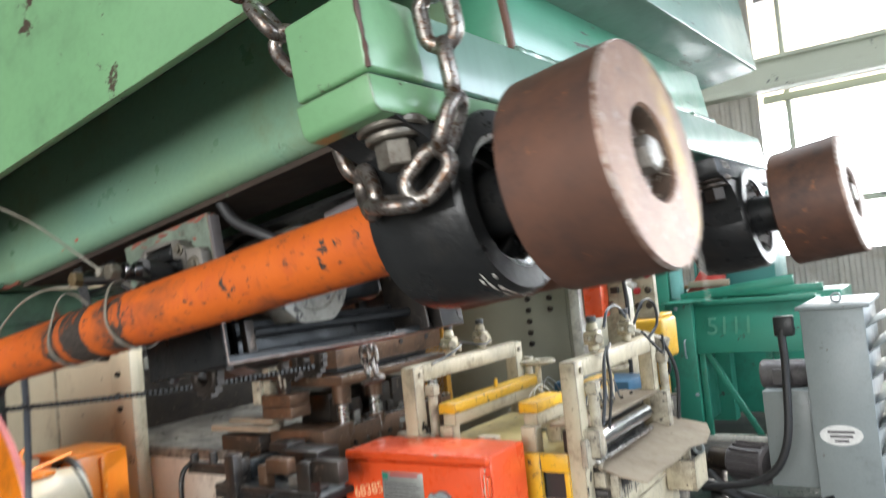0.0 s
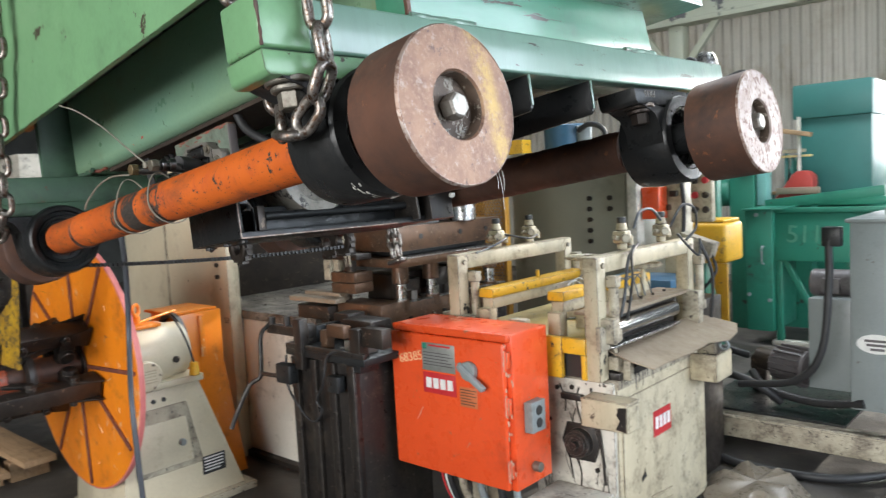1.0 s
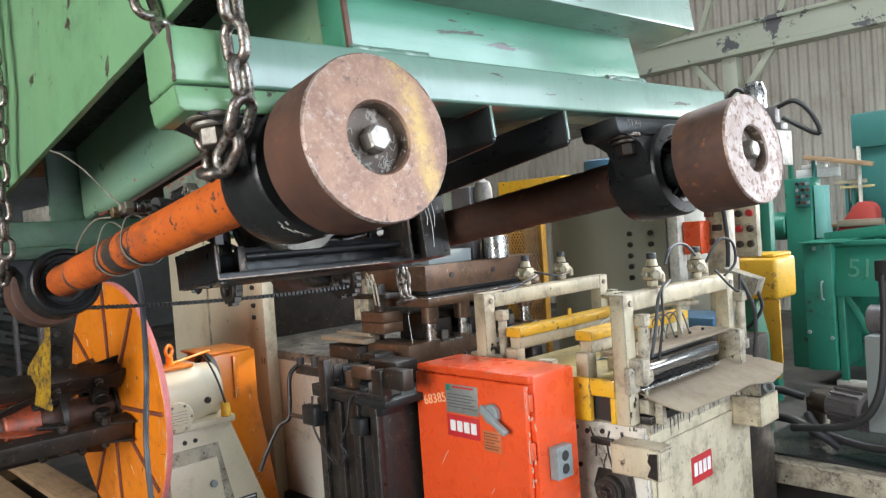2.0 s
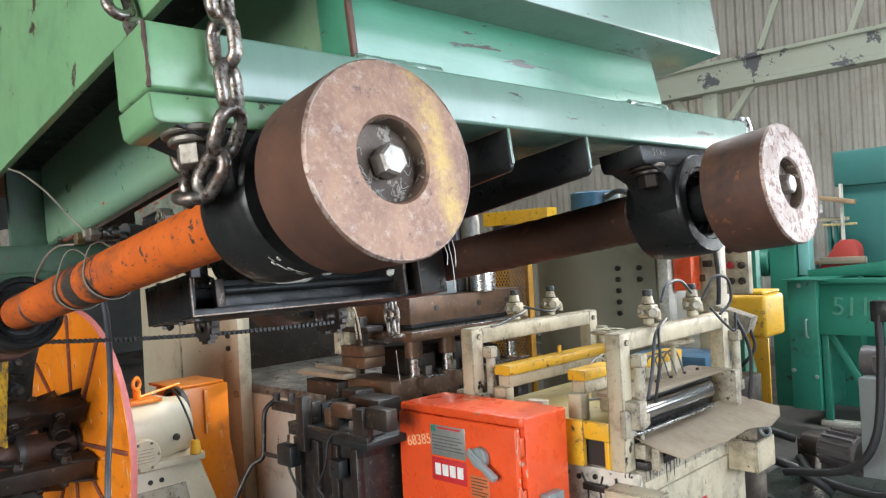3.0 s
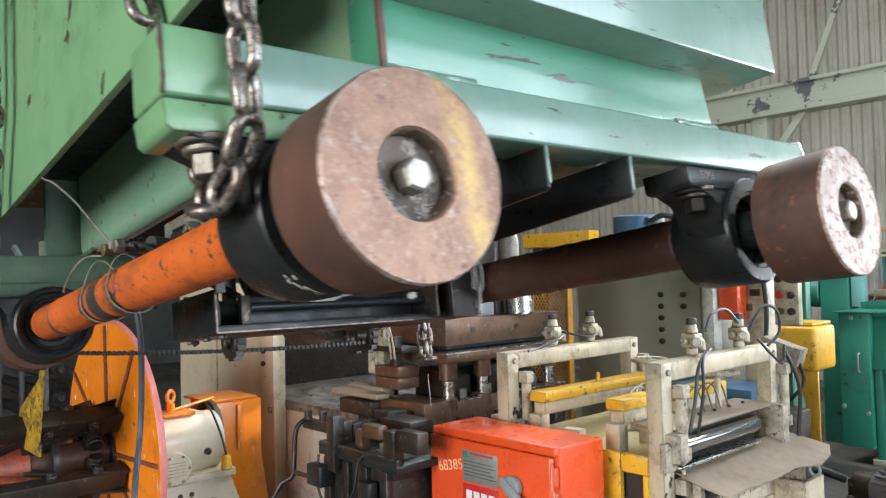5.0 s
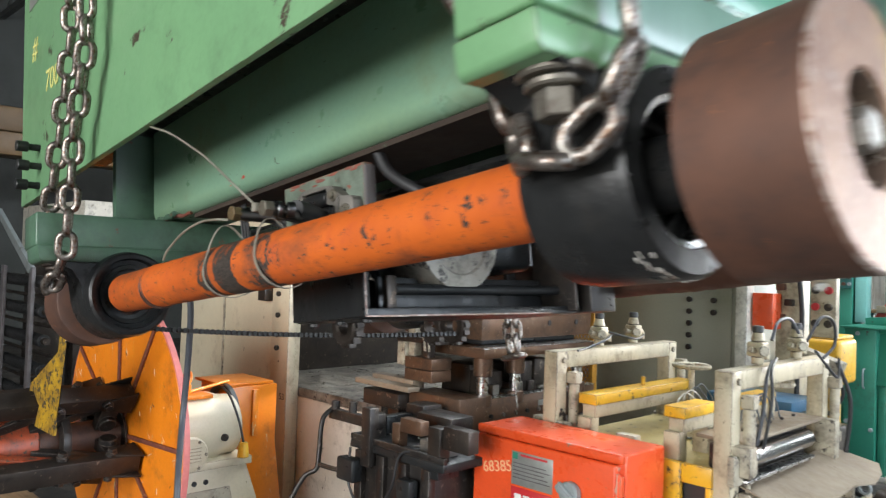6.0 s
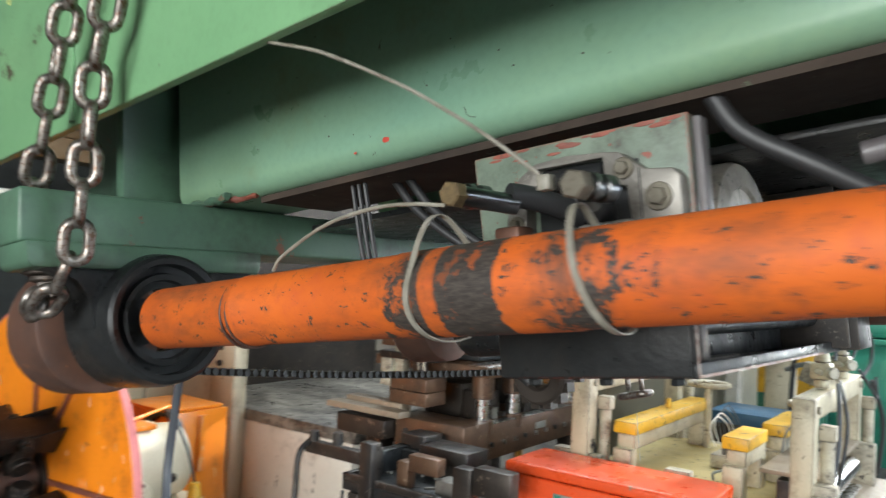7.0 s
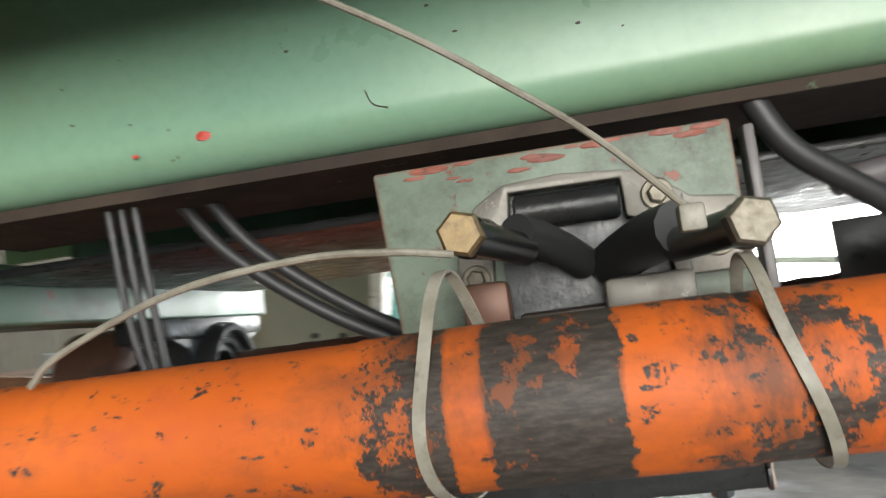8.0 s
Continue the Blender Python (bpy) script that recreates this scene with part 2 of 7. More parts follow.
CHAIN = surface("dull_chain_steel", (0.36, 0.34, 0.31), (0.22, 0.19, 0.17), (0.12, 0.075, 0.05), 0.62, (0.06, 0.05, 0.045), 0.5, 30.0, 0.36, 0.2, 0.85, 0.3, 200)
BLACK_CHAIN = plain("greasy_roller_chain", (0.02, 0.018, 0.016), 0.4, 0.4)
CREAM = surface("cream_machine_paint", (0.56, 0.49, 0.345), (0.45, 0.385, 0.265), (0.085, 0.062, 0.045), 0.71, (0.13, 0.095, 0.06), 0.525, 5.0, 0.42, 0.2, bumps=0.4, streak=(1.4, 1.4, 0.45), edge=0.012)
CREAM_CLEAN = surface("clean_cream_paint", (0.62, 0.55, 0.40), (0.56, 0.49, 0.35), (0.10, 0.075, 0.055), 0.76, (0.27, 0.20, 0.12), 0.60, 3.0, 0.36, 0.18, edge=0.006)
CREAM_DIRTY = surface("soiled_cream_paint", (0.50, 0.45, 0.34), (0.36, 0.31, 0.23), (0.06, 0.05, 0.04), 0.68, (0.08, 0.06, 0.045), 0.49, 7.0, 0.5, 0.2, edge=0.006)
WHITE_DIRTY = surface("soiled_white_paint", (0.66, 0.63, 0.55), (0.54, 0.505, 0.43), (0.07, 0.06, 0.05), 0.72, (0.12, 0.10, 0.08), 0.53, 6.0, 0.5, 0.2, edge=0.006)
RED = surface("orange_red_enamel", (0.74, 0.085, 0.02), (0.68, 0.075, 0.018), (0.30, 0.17, 0.11), 0.725, (0.35, 0.05, 0.02), 0.60, 3.0, 0.3, 0.14, bumps=0.15, edge=0.006)
ORANGE = surface("orange_machine_paint", (0.80, 0.235, 0.012), (0.74, 0.20, 0.01), (0.70, 0.48, 0.30), 0.715, (0.26, 0.075, 0.02), 0.57, 4.0, 0.35, 0.15, chip_way=(1.6, 1.6, 0.35))
YELLOW = surface("yellow_safety_paint", (0.75, 0.43, 0.025), (0.68, 0.37, 0.02), (0.06, 0.05, 0.04), 0.69, (0.25, 0.14, 0.03), 0.57, 5.0, 0.4, 0.2, edge=0.006)
CREAM_YELLOW = surface("faded_yellow_bed", (0.62, 0.50, 0.22), (0.55, 0.43, 0.19), (0.10, 0.08, 0.05), 0.7, (0.30, 0.22, 0.10), 0.55, 4.0, 0.45, 0.2)
CARD = surface("scuffed_steel_sheet", (0.34, 0.275, 0.20), (0.28, 0.22, 0.16), (0.15, 0.11, 0.08), 0.72, (0.18, 0.13, 0.09), 0.55, 5.0, 0.45, 0.2, 0.3, 0.1)
GREY = surface("grey_enamel", (0.24, 0.27, 0.27), (0.21, 0.235, 0.235), (0.10, 0.08, 0.07), 0.74, (0.12, 0.12, 0.11), 0.6, 3.0, 0.4, 0.15)
MOTOR_GREY = surface("motor_grey", (0.13, 0.12, 0.125), (0.10, 0.09, 0.09), None, 0.7, (0.05, 0.04, 0.04), 0.55, 8.0, 0.45, 0.2)
FAR_GREEN = surface("green_press_paint", (0.025, 0.20, 0.13), (0.022, 0.17, 0.11), (0.04, 0.04, 0.03), 0.72, (0.02, 0.09, 0.06), 0.55, 1.5, 0.42, 0.2)
FAR_TEAL = surface("teal_machine_paint", (0.04, 0.17, 0.15), (0.034, 0.14, 0.125), None, 0.7, (0.03, 0.12, 0.10), 0.6, 1.5, 0.45, 0.2)
OLIVE = surface("grey_olive_panel_paint", (0.27, 0.26, 0.20), (0.24, 0.23, 0.18), None, 0.7, (0.16, 0.15, 0.11), 0.6, 2.0, 0.45, 0.15)
BLUE = surface("blue_paint", (0.03, 0.11, 0.19), (0.025, 0.09, 0.16), None, 0.7, (0.02, 0.05, 0.08), 0.6, 3.0, 0.45, 0.2)
OXIDE = surface("red_oxide_rib", (0.20, 0.055, 0.03), (0.12, 0.04, 0.03), (0.30, 0.16, 0.10), 0.68, None, 0.5, 10, 0.55)
RUBBER = plain("black_rubber", (0.02, 0.02, 0.021), 0.5)
NYLON = surface("dirty_nylon_tie", (0.25, 0.235, 0.195), (0.17, 0.155, 0.12), None, 0.7, (0.08, 0.065, 0.05), 0.54, 40, 0.5, 0.2)
CABLE_DARK = plain("dark_blue_grey_cable", (0.055, 0.06, 0.07), 0.45)
CABLE_GREY = plain("grey_cable", (0.13, 0.14, 0.15), 0.45)
WHITE = plain("white_print", (0.78, 0.77, 0.74), 0.5)
SIGN_RED = plain("red_sticker", (0.55, 0.03, 0.035), 0.4)
SIGN_BLACK = plain("black_sticker_and_hole_shade", (0.03, 0.03, 0.03), 0.4)
SILVER = plain("silver_label", (0.42, 0.43, 0.40), 0.35, 0.6)
CHALK = plain("yellow_paint_pen", (0.62, 0.60, 0.20), 0.8)
CHALK_ORANGE = plain("pale_orange_paint_pen", (0.85, 0.48, 0.25), 0.8)
WOOD = surface("weathered_plank", (0.42, 0.27, 0.15), (0.30, 0.19, 0.10), None, 0.7, (0.16, 0.10, 0.06), 0.55, 5.0, 0.7, 0.1, streak=(1, 12, 12))
CAST = surface("dull_cast_metal", (0.22, 0.205, 0.18), (0.15, 0.14, 0.125), (0.3, 0.28, 0.25), 0.7, (0.06, 0.05, 0.04), 0.56, 14, 0.5, 0.2, 0.4, 0.5)
OCHRE = surface("ochre_paint_dimmed_by_shade", (0.15, 0.085, 0.03), (0.11, 0.06, 0.02))
LENS = plain("gunmetal", (0.18, 0.18, 0.18), 0.3, 1.0)
ZINC = surface("dull_zinc", (0.25, 0.235, 0.20), (0.17, 0.155, 0.13), None, 0.7, (0.12, 0.09, 0.07), 0.52, 60, 0.5, 0.2, 0.7, 0.5)
NUT = surface("soiled_zinc_nut", (0.17, 0.155, 0.12), (0.12, 0.105, 0.08), None, 0.7, (0.07, 0.055, 0.04), 0.52, 60, 0.5, 0.2, 0.5, 0.5)
NUT_YELLOW = surface("soiled_yellow_zinc_nut", (0.24, 0.17, 0.085), (0.17, 0.12, 0.06), None, 0.7, (0.08, 0.06, 0.04), 0.5, 60, 0.48, 0.15, 0.6)
EDGE = surface("scraped_edge_and_highlight", (0.40, 0.34, 0.30), (0.25, 0.16, 0.12), (0.2, 0.12, 0.09), 0.60, None, 0.5, 25, 0.5, 0.2, 0.5, 0.4)
# oily brown crust, darkened further to paint the shade below the beam
CRUST = surface("brown_oily_crust_in_shade", (0.05, 0.036, 0.027), (0.03, 0.023, 0.019), (0.085, 0.11, 0.075), 0.73, (0.02, 0.016, 0.014), 0.52, 6.0, 0.85, 0.15, bumps=0.7)
CRUST.node_tree.nodes["Principled BSDF"].inputs["Specular IOR Level"].default_value = 0.2
BEAM_GREEN = surface("sage_green_paint", (0.155, 0.282, 0.205), (0.165, 0.262, 0.155), (0.05, 0.035, 0.03), 0.735, (0.15, 0.17, 0.085), 0.56, 2.5, 0.33, 0.15, streak=(0.5, 1, 1.6))
BARE_FACE = surface("bare_scraped_wheel_face", (0.46, 0.40, 0.37), (0.30, 0.23, 0.20), (0.17, 0.10, 0.08), 0.62, (0.24, 0.16, 0.13), 0.5, 14, 0.5, 0.2, 0.3, 0.5, 160)
SMEARED = surface("oil_smeared_white_bed", (0.36, 0.335, 0.285), (0.19, 0.17, 0.145), (0.05, 0.04, 0.035), 0.66, (0.03, 0.026, 0.023), 0.42, 3.5, 0.36, 0.25, streak=(1, 3, 1))
PINK = plain("pink_paint_edge", (0.62, 0.18, 0.16), 0.5)


def pipe_paint():
    """Orange pipe, rubbed to black bare steel in a band and in scattered flakes. The pipe lies along x."""
    m, nt, bsdf = node_mat("chipped_orange_pipe_paint")
    co = nt.nodes.new("ShaderNodeTexCoord")
    sx = nt.nodes.new("ShaderNodeSeparateXYZ")
    nt.links.new(co.outputs["Object"], sx.inputs[0])
    along = ramp(nt, sx.outputs["X"], -0.234, 0.166)
    cr = nt.nodes.new("ShaderNodeValToRGB")
    cr.color_ramp.interpolation = "LINEAR"
    stops = ((0.0, 0.0), (0.10, 0.06), (0.20, 0.30), (0.24, 0.42), (0.285, 0.62), (0.295, 0.10), (0.335, 0.12), (0.345, 0.66), (0.505, 0.62), (0.52, 0.06), (0.57, 0.16), (0.64, 0.36), (0.72, 0.44), (0.78, 0.30), (0.86, 0.06), (1.0, 0.0))
    for k, (p, c) in enumerate(stops):
        e = cr.color_ramp.elements[k] if k < 2 else cr.color_ramp.elements.new(p)
        e.position, e.color = p, (c, c, c, 1)
    nt.links.new(along, cr.inputs[0])
    band = times(nt, cr.outputs[0], 1.0)
    col = mix(nt, ramp(nt, tex_noise(nt, 9, 5), 0.35, 0.65), (0.54, 0.112, 0.013), (0.44, 0.084, 0.012))
    col = mix(nt, ramp(nt, tex_noise(nt, 22, 6, 0.7, (1, 1, 1), 4.0), 0.55, 0.72), col, (0.45, 0.085, 0.02))
    fl = times(nt, tex_noise(nt, 34, 10, 0.76, (1.0, 0.8, 0.8), 1.0), times(nt, band, 0.29), "ADD")
    soft = times(nt, tex_noise(nt, 11, 8, 0.75, (1.4, 0.8, 0.8), 27.0), times(nt, band, 0.42), "ADD")
    col = mix(nt, times(nt, ramp(nt, soft, 0.58, 0.76), 0.85), col, (0.095, 0.04, 0.022))
    flake = ramp(nt, fl, 0.605, 0.618)
    speck = times(nt, ramp(nt, tex_noise(nt, 75, 7, 0.75, (0.6, 1.4, 1.4), 8.0), 0.615, 0.63), ramp(nt, tex_noise(nt, 46, 7, 0.7, (0.8, 1.2, 1.2), 41.0), 0.645, 0.655), "ADD")
    flake = times(nt, flake, speck, "ADD")
    steel = mix(nt, ramp(nt, tex_noise(nt, 160, 7, 0.75, (0.5, 2.2, 2.2)), 0.42, 0.75), (0.026, 0.021, 0.018), (0.085, 0.07, 0.058))
    col = mix(nt, times(nt, ramp(nt, tex_noise(nt, 14, 8, 0.7, (0.5, 1.2, 1.2), 15.0), 0.5, 0.68), 0.75), col, (0.16, 0.05, 0.02))
    nt.links.new(mix(nt, flake, col, steel), bsdf.inputs["Base Color"])
    rr = nt.nodes.new("ShaderNodeMapRange")
    rr.inputs["To Min"].default_value, rr.inputs["To Max"].default_value = 0.48, 0.72
    nt.links.new(tex_noise(nt, 30, 6, 0.7, None, 33.0), rr.inputs["Value"])
    nt.links.new(rr.outputs[0], bsdf.inputs["Roughness"])
    bsdf.inputs["Specular IOR Level"].default_value = 0.35
    h = times(nt, times(nt, tex_noise(nt, 70, 4), 0.3), flake, "SUBTRACT")
    bump(nt, bsdf, h, 0.35, 0.0015)
    return m


PIPE = pipe_paint()


def wheel_face():
    """Scraped brown steel with pale scuffs and one smear of old yellow paint across the near wheel."""
    m, nt, bsdf = node_mat("worn_wheel_face")
    co = nt.nodes.new("ShaderNodeTexCoord")
    sx = nt.nodes.new("ShaderNodeSeparateXYZ")
    nt.links.new(co.outputs["Object"], sx.inputs[0])
    col = mix(nt, ramp(nt, tex_noise(nt, 22, 8, 0.65), 0.36, 0.64), (0.27, 0.155, 0.10), (0.18, 0.098, 0.068))
    col = mix(nt, ramp(nt, tex_noise(nt, 130, 5, 0.7, None, 2.0), 0.50, 0.72), col, (0.31, 0.20, 0.14))
    col = mix(nt, times(nt, ramp(nt, tex_noise(nt, 60, 9, 0.78, None, 6.0), 0.55, 0.68), 0.6), col, (0.42, 0.36, 0.32))
    col = mix(nt, ramp(nt, tex_noise(nt, 45, 6, 0.7, None, 13.0), 0.60, 0.66), col, (0.11, 0.07, 0.06))
    off = nt.nodes.new("ShaderNodeMath")
    off.operation = "MULTIPLY_ADD"
    nt.links.new(sx.outputs["Z"], off.inputs[0])
    off.inputs[1].default_value = 0.18
    nt.links.new(sx.outputs["Y"], off.inputs[2])
    side = times(nt, ramp(nt, off.outputs[0], -0.400, -0.384), ramp(nt, off.outputs[0], -0.352, -0.370))
    smear = times(nt, times(nt, side, 0.8), ramp(nt, tex_noise(nt, 32, 8, 0.75, None, 21.0), 0.40, 0.60))
    col = mix(nt, smear, col, (0.46, 0.31, 0.095))
    nt.links.new(col, bsdf.inputs["Base Color"])
    bsdf.inputs["Metallic"].default_value = 0.4
    bsdf.inputs["Roughness"].default_value = 0.44
    bump(nt, bsdf, tex_noise(nt, 110, 7, 0.7), 0.6, 0.0015)
    return m


FACE = wheel_face()


def concrete():
    m, nt, bsdf = node_mat("oil_stained_concrete")
    col = mix(nt, ramp(nt, tex_noise(nt, 0.9, 8, 0.65), 0.38, 0.62), (0.095, 0.083, 0.07), (0.035, 0.031, 0.028))
    col = mix(nt, ramp(nt, tex_noise(nt, 6, 8, 0.7, None, 4), 0.5, 0.75), col, (0.16, 0.135, 0.105))
    stain = ramp(nt, tex_noise(nt, 0.5, 6, 0.6, None, 9), 0.5, 0.58)
    nt.links.new(mix(nt, times(nt, stain, 0.8), col, (0.025, 0.022, 0.02)), bsdf.inputs["Base Color"])
    rr = nt.nodes.new("ShaderNodeMapRange")
    rr.inputs["To Min"].default_value, rr.inputs["To Max"].default_value = 0.75, 0.35
    nt.links.new(stain, rr.inputs["Value"])
    nt.links.new(rr.outputs[0], bsdf.inputs["Roughness"])
    bump(nt, bsdf, tex_noise(nt, 35, 8, 0.7), 0.5, 0.006)
    return m


def glow(name, colour, power):
    m, nt, bsdf = node_mat(name)
    bsdf.inputs["Base Color"].default_value = (*colour, 1)
    bsdf.inputs["Emission Color"].default_value = (*colour, 1)
    bsdf.inputs["Emission Strength"].default_value = power
    return m


CONCRETE = concrete()
SHEETING = surface("weathered_wall_sheeting", (0.34, 0.332, 0.305), (0.27, 0.265, 0.245), None, 0.7, (0.2, 0.18, 0.15), 0.55, 0.8, 0.55, 0.2, 0.2, fine=20, streak=(1, 1, 0.15))
CRANE_PAINT = surface("peeling_pale_green_paint", (0.44, 0.46, 0.36), (0.38, 0.40, 0.31), (0.10, 0.10, 0.105), 0.675, (0.25, 0.22, 0.17), 0.66, 0.28, 0.5, 0.2)
ROOFING = surface("dark_roof_and_wall_shade", (0.06, 0.065, 0.06), (0.045, 0.05, 0.045), None, 0.7, (0.03, 0.03, 0.03), 0.5, 0.6, 0.6, 0.2)
DAYLIGHT = glow("hazy_daylight", (0.93, 0.97, 1.0), 14.0)



# ---- the hall ----
def wall_strip(name, a0, a1, b, z0, z1, label):
    """Ribbed wall sheeting facing -b, with real ribs, and a thickness."""
    pitch, depth = 0.15, 0.035
    bm = bmesh.new()
    n = int((a1 - a0) / pitch)
    low, high = [], []
    for k in range(n):
        x = a0 + k * pitch
        for dx, dy in ((0.0, 0.0), (0.05, 0.0), (0.075, -depth), (0.125, -depth)):
            low.append(bm.verts.new((x + dx, b + dy, z0)))
            high.append(bm.verts.new((x + dx, b + dy, z1)))
    for k in range(len(low) - 1):
        bm.faces.new((low[k], low[k + 1], high[k + 1], high[k]))
    bmesh.ops.solidify(bm, geom=bm.faces[:], thickness=-0.02)
    return single(name, bm, SHEETING, label, "wall", kind="structure")


single("floor", bm_box(-16, 7, -8, 13, -0.2, 0.0), CONCRETE, "oil-stained dark concrete workshop floor", "floor", kind="structure")
wall_strip("wall_north", -16, -2.0, 12.5, 0, 7.0, "weathered grey ribbed metal wall sheeting")
wall_strip("wall_north_east", -2.0, 7, 12.5, 0, 1.7, "weathered ribbed metal sheeting below a window")
single("wall_north_upper", bm_box(-2.0, 7, 12.46, 12.56, 5.6, 7.0), SHEETING, "ribbed metal wall above the window", "wall", kind="structure")
# end wall takes the dark roof colour, so its shade is painted in
single("wall_west", bm_box(-16.2, -16, -8, 13, 0, 7.0), ROOFING, "shed end wall with its shade painted dark", "wall", kind="structure")
for bm, n in ((bm_box(-16, -3.6, -8.2, -8, 0, 7), "wall_south"), (bm_box(4.4, 7, -8.2, -8, 0, 7), "wall_south_east"), (bm_box(-3.6, 4.4, -8.2, -8, 5.2, 7), "wall_south_lintel")):
    single(n, bm, SHEETING, "plain grey shed wall beside a wide doorway", "wall", kind="structure")
for bm, n in ((bm_box(7, 7.2, -8, 13, 0, 1.3), "wall_east"), (bm_box(7, 7.2, -8, 13, 5.2, 7), "wall_east_upper"), (bm_box(7, 7.2, -8, -1, 1.3, 5.2), "wall_east_south"), (bm_box(7, 7.2, 8.5, 13, 1.3, 5.2), "wall_east_north")):
    single(n, bm, SHEETING, "plain grey shed wall round an open side", "wall", kind="structure")
# the long roof opening is added to suit the overhead lamp
single("ceiling", join(bm_box(-16.2, 7.2, -8.2, 5.4, 7.0, 7.1), bm_box(-16.2, 7.2, 7.6, 13, 7.0, 7.1), bm_box(-16.2, -7.2, 5.4, 7.6, 7.0, 7.1), bm_box(2.2, 7.2, 5.4, 7.6, 7.0, 7.1)), ROOFING, "dark shed roof sheeting with a long added opening", "ceiling", kind="structure")
# hazy daylight beyond the north-east opening
single("backdrop", bm_box(-6, 16, 20, 20.1, -1, 5.2), DAYLIGHT, "bright hazy daylight outside the shed", "backdrop", kind="structure")

# window bars in the opening
window = thing("window_1", "wide shed window in glaring daylight with thin bars", "window", (-2.0, 12.45, 1.7), kind="structure")
for k in range(5):
    part("mullion", bm_box(-1.7 + k * 1.9, -1.62 + k * 1.9, 12.4, 12.5, 1.7, 5.6, 0.01), CRANE_PAINT, window)
part("transom", bm_box(-2.0, 7, 12.38, 12.44, 2.36, 2.46, 0.01), CRANE_PAINT, window)
part("transom", bm_box(-2.0, 7, 12.38, 12.44, 4.0, 4.12, 0.01), CRANE_PAINT, window)

# crane runway beam before the north wall: an I section on posts with braces
runway = thing("crane_runway_beam", "pale green crane runway beam with peeling paint on posts", "beam", (-9, 12.0, 0))
part("web", bm_box(-16, 6.5, 12.0, 12.05, 4.2, 4.55), CRANE_PAINT, runway)
part("flange", bm_box(-16, 6.5, 11.85, 12.2, 4.12, 4.2, 0.01), CRANE_PAINT, runway)
part("flange", bm_box(-16, 6.5, 11.9, 12.15, 4.55, 4.61, 0.01), CRANE_PAINT, runway)
for a in (-12.0, -5.05, 2.0):
    part("post", bm_box(a - 0.12, a + 0.12, 12.0, 12.24, 0, 4.12, 0.01), CRANE_PAINT, runway)
    for s in (-1, 1):
        m = Matrix.Translation((a, 12.1, 3.3)) @ Matrix.Rotation(radians(s * 38), 4, "Y") @ Matrix.Translation((0, 0, 0.62))
        part("brace", moved(bm_box(-0.05, 0.05, -0.05, 0.05, -0.66, 0.66, 0.005), m), CRANE_PAINT, runway)

for a in (-5.6, -4.3, -3.0):
    part("upper_brace", bm_prism([(a, 4.61), (a + 0.09, 4.61), (a + 1.0, 6.9), (a + 0.91, 6.9)], "y", 12.05, 12.12), CRANE_PAINT, runway)

# roof trusses far to the west, and a yellow crane girder
for b in (-4.0, 0.0, 4.0, 8.0):
    truss = thing("roof_truss", "dark steel lattice roof truss", "truss", (-9, b, 6.2), group="roof trusses")
    part("chord", bm_box(-15.9, 6.9, b - 0.05, b + 0.05, 6.85, 6.98), ROOFING, truss)
    part("chord", bm_box(-15.9, 6.9, b - 0.05, b + 0.05, 6.1, 6.2), ROOFING, truss)
    for k in range(18):
        x = -15.5 + k * 1.25
        part("web_bar", bm_prism([(x, 6.2), (x + 0.05, 6.2), (x + 0.65, 6.85), (x + 0.6, 6.85)], "y", b - 0.03, b + 0.03), ROOFING, truss)
# girder's ochre is painted dark to hold the shade up there
girder = thing("crane_girder", "yellow overhead crane girder with shade painted into its colour", "crane", (-13, 0, 3.5))
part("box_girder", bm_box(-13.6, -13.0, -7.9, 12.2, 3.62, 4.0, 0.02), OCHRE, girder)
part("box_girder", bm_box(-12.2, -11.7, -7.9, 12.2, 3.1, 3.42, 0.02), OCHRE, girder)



# ---- the hanging carriage (u, v, w) ----
carriage = thing("wheeled_machine_carriage", "heavy green steel machine carriage hung from chains on four rusty wheels", "machine carriage", (-0.9, 0.45, 0.0), CAR)


def arc(cv, cw, r, d0, d1, n):
    return [(cv + r * math.cos(radians(d0 + (d1 - d0) * k / n)), cw + r * math.sin(radians(d0 + (d1 - d0) * k / n))) for k in range(n + 1)]


BOLT = surface("wheel_bolt_steel", (0.42, 0.40, 0.36), (0.30, 0.28, 0.25), None, 0.7, (0.14, 0.11, 0.09), 0.55, 60, 0.45, 0.2, 0.7, 0.6)


BORE = surface("dusty_brown_bore", (0.15, 0.105, 0.075), (0.09, 0.06, 0.045), (0.34, 0.30, 0.25), 0.66, (0.05, 0.04, 0.03), 0.5, 14, 0.6, 0.2, 0.1, 0.8, 180)


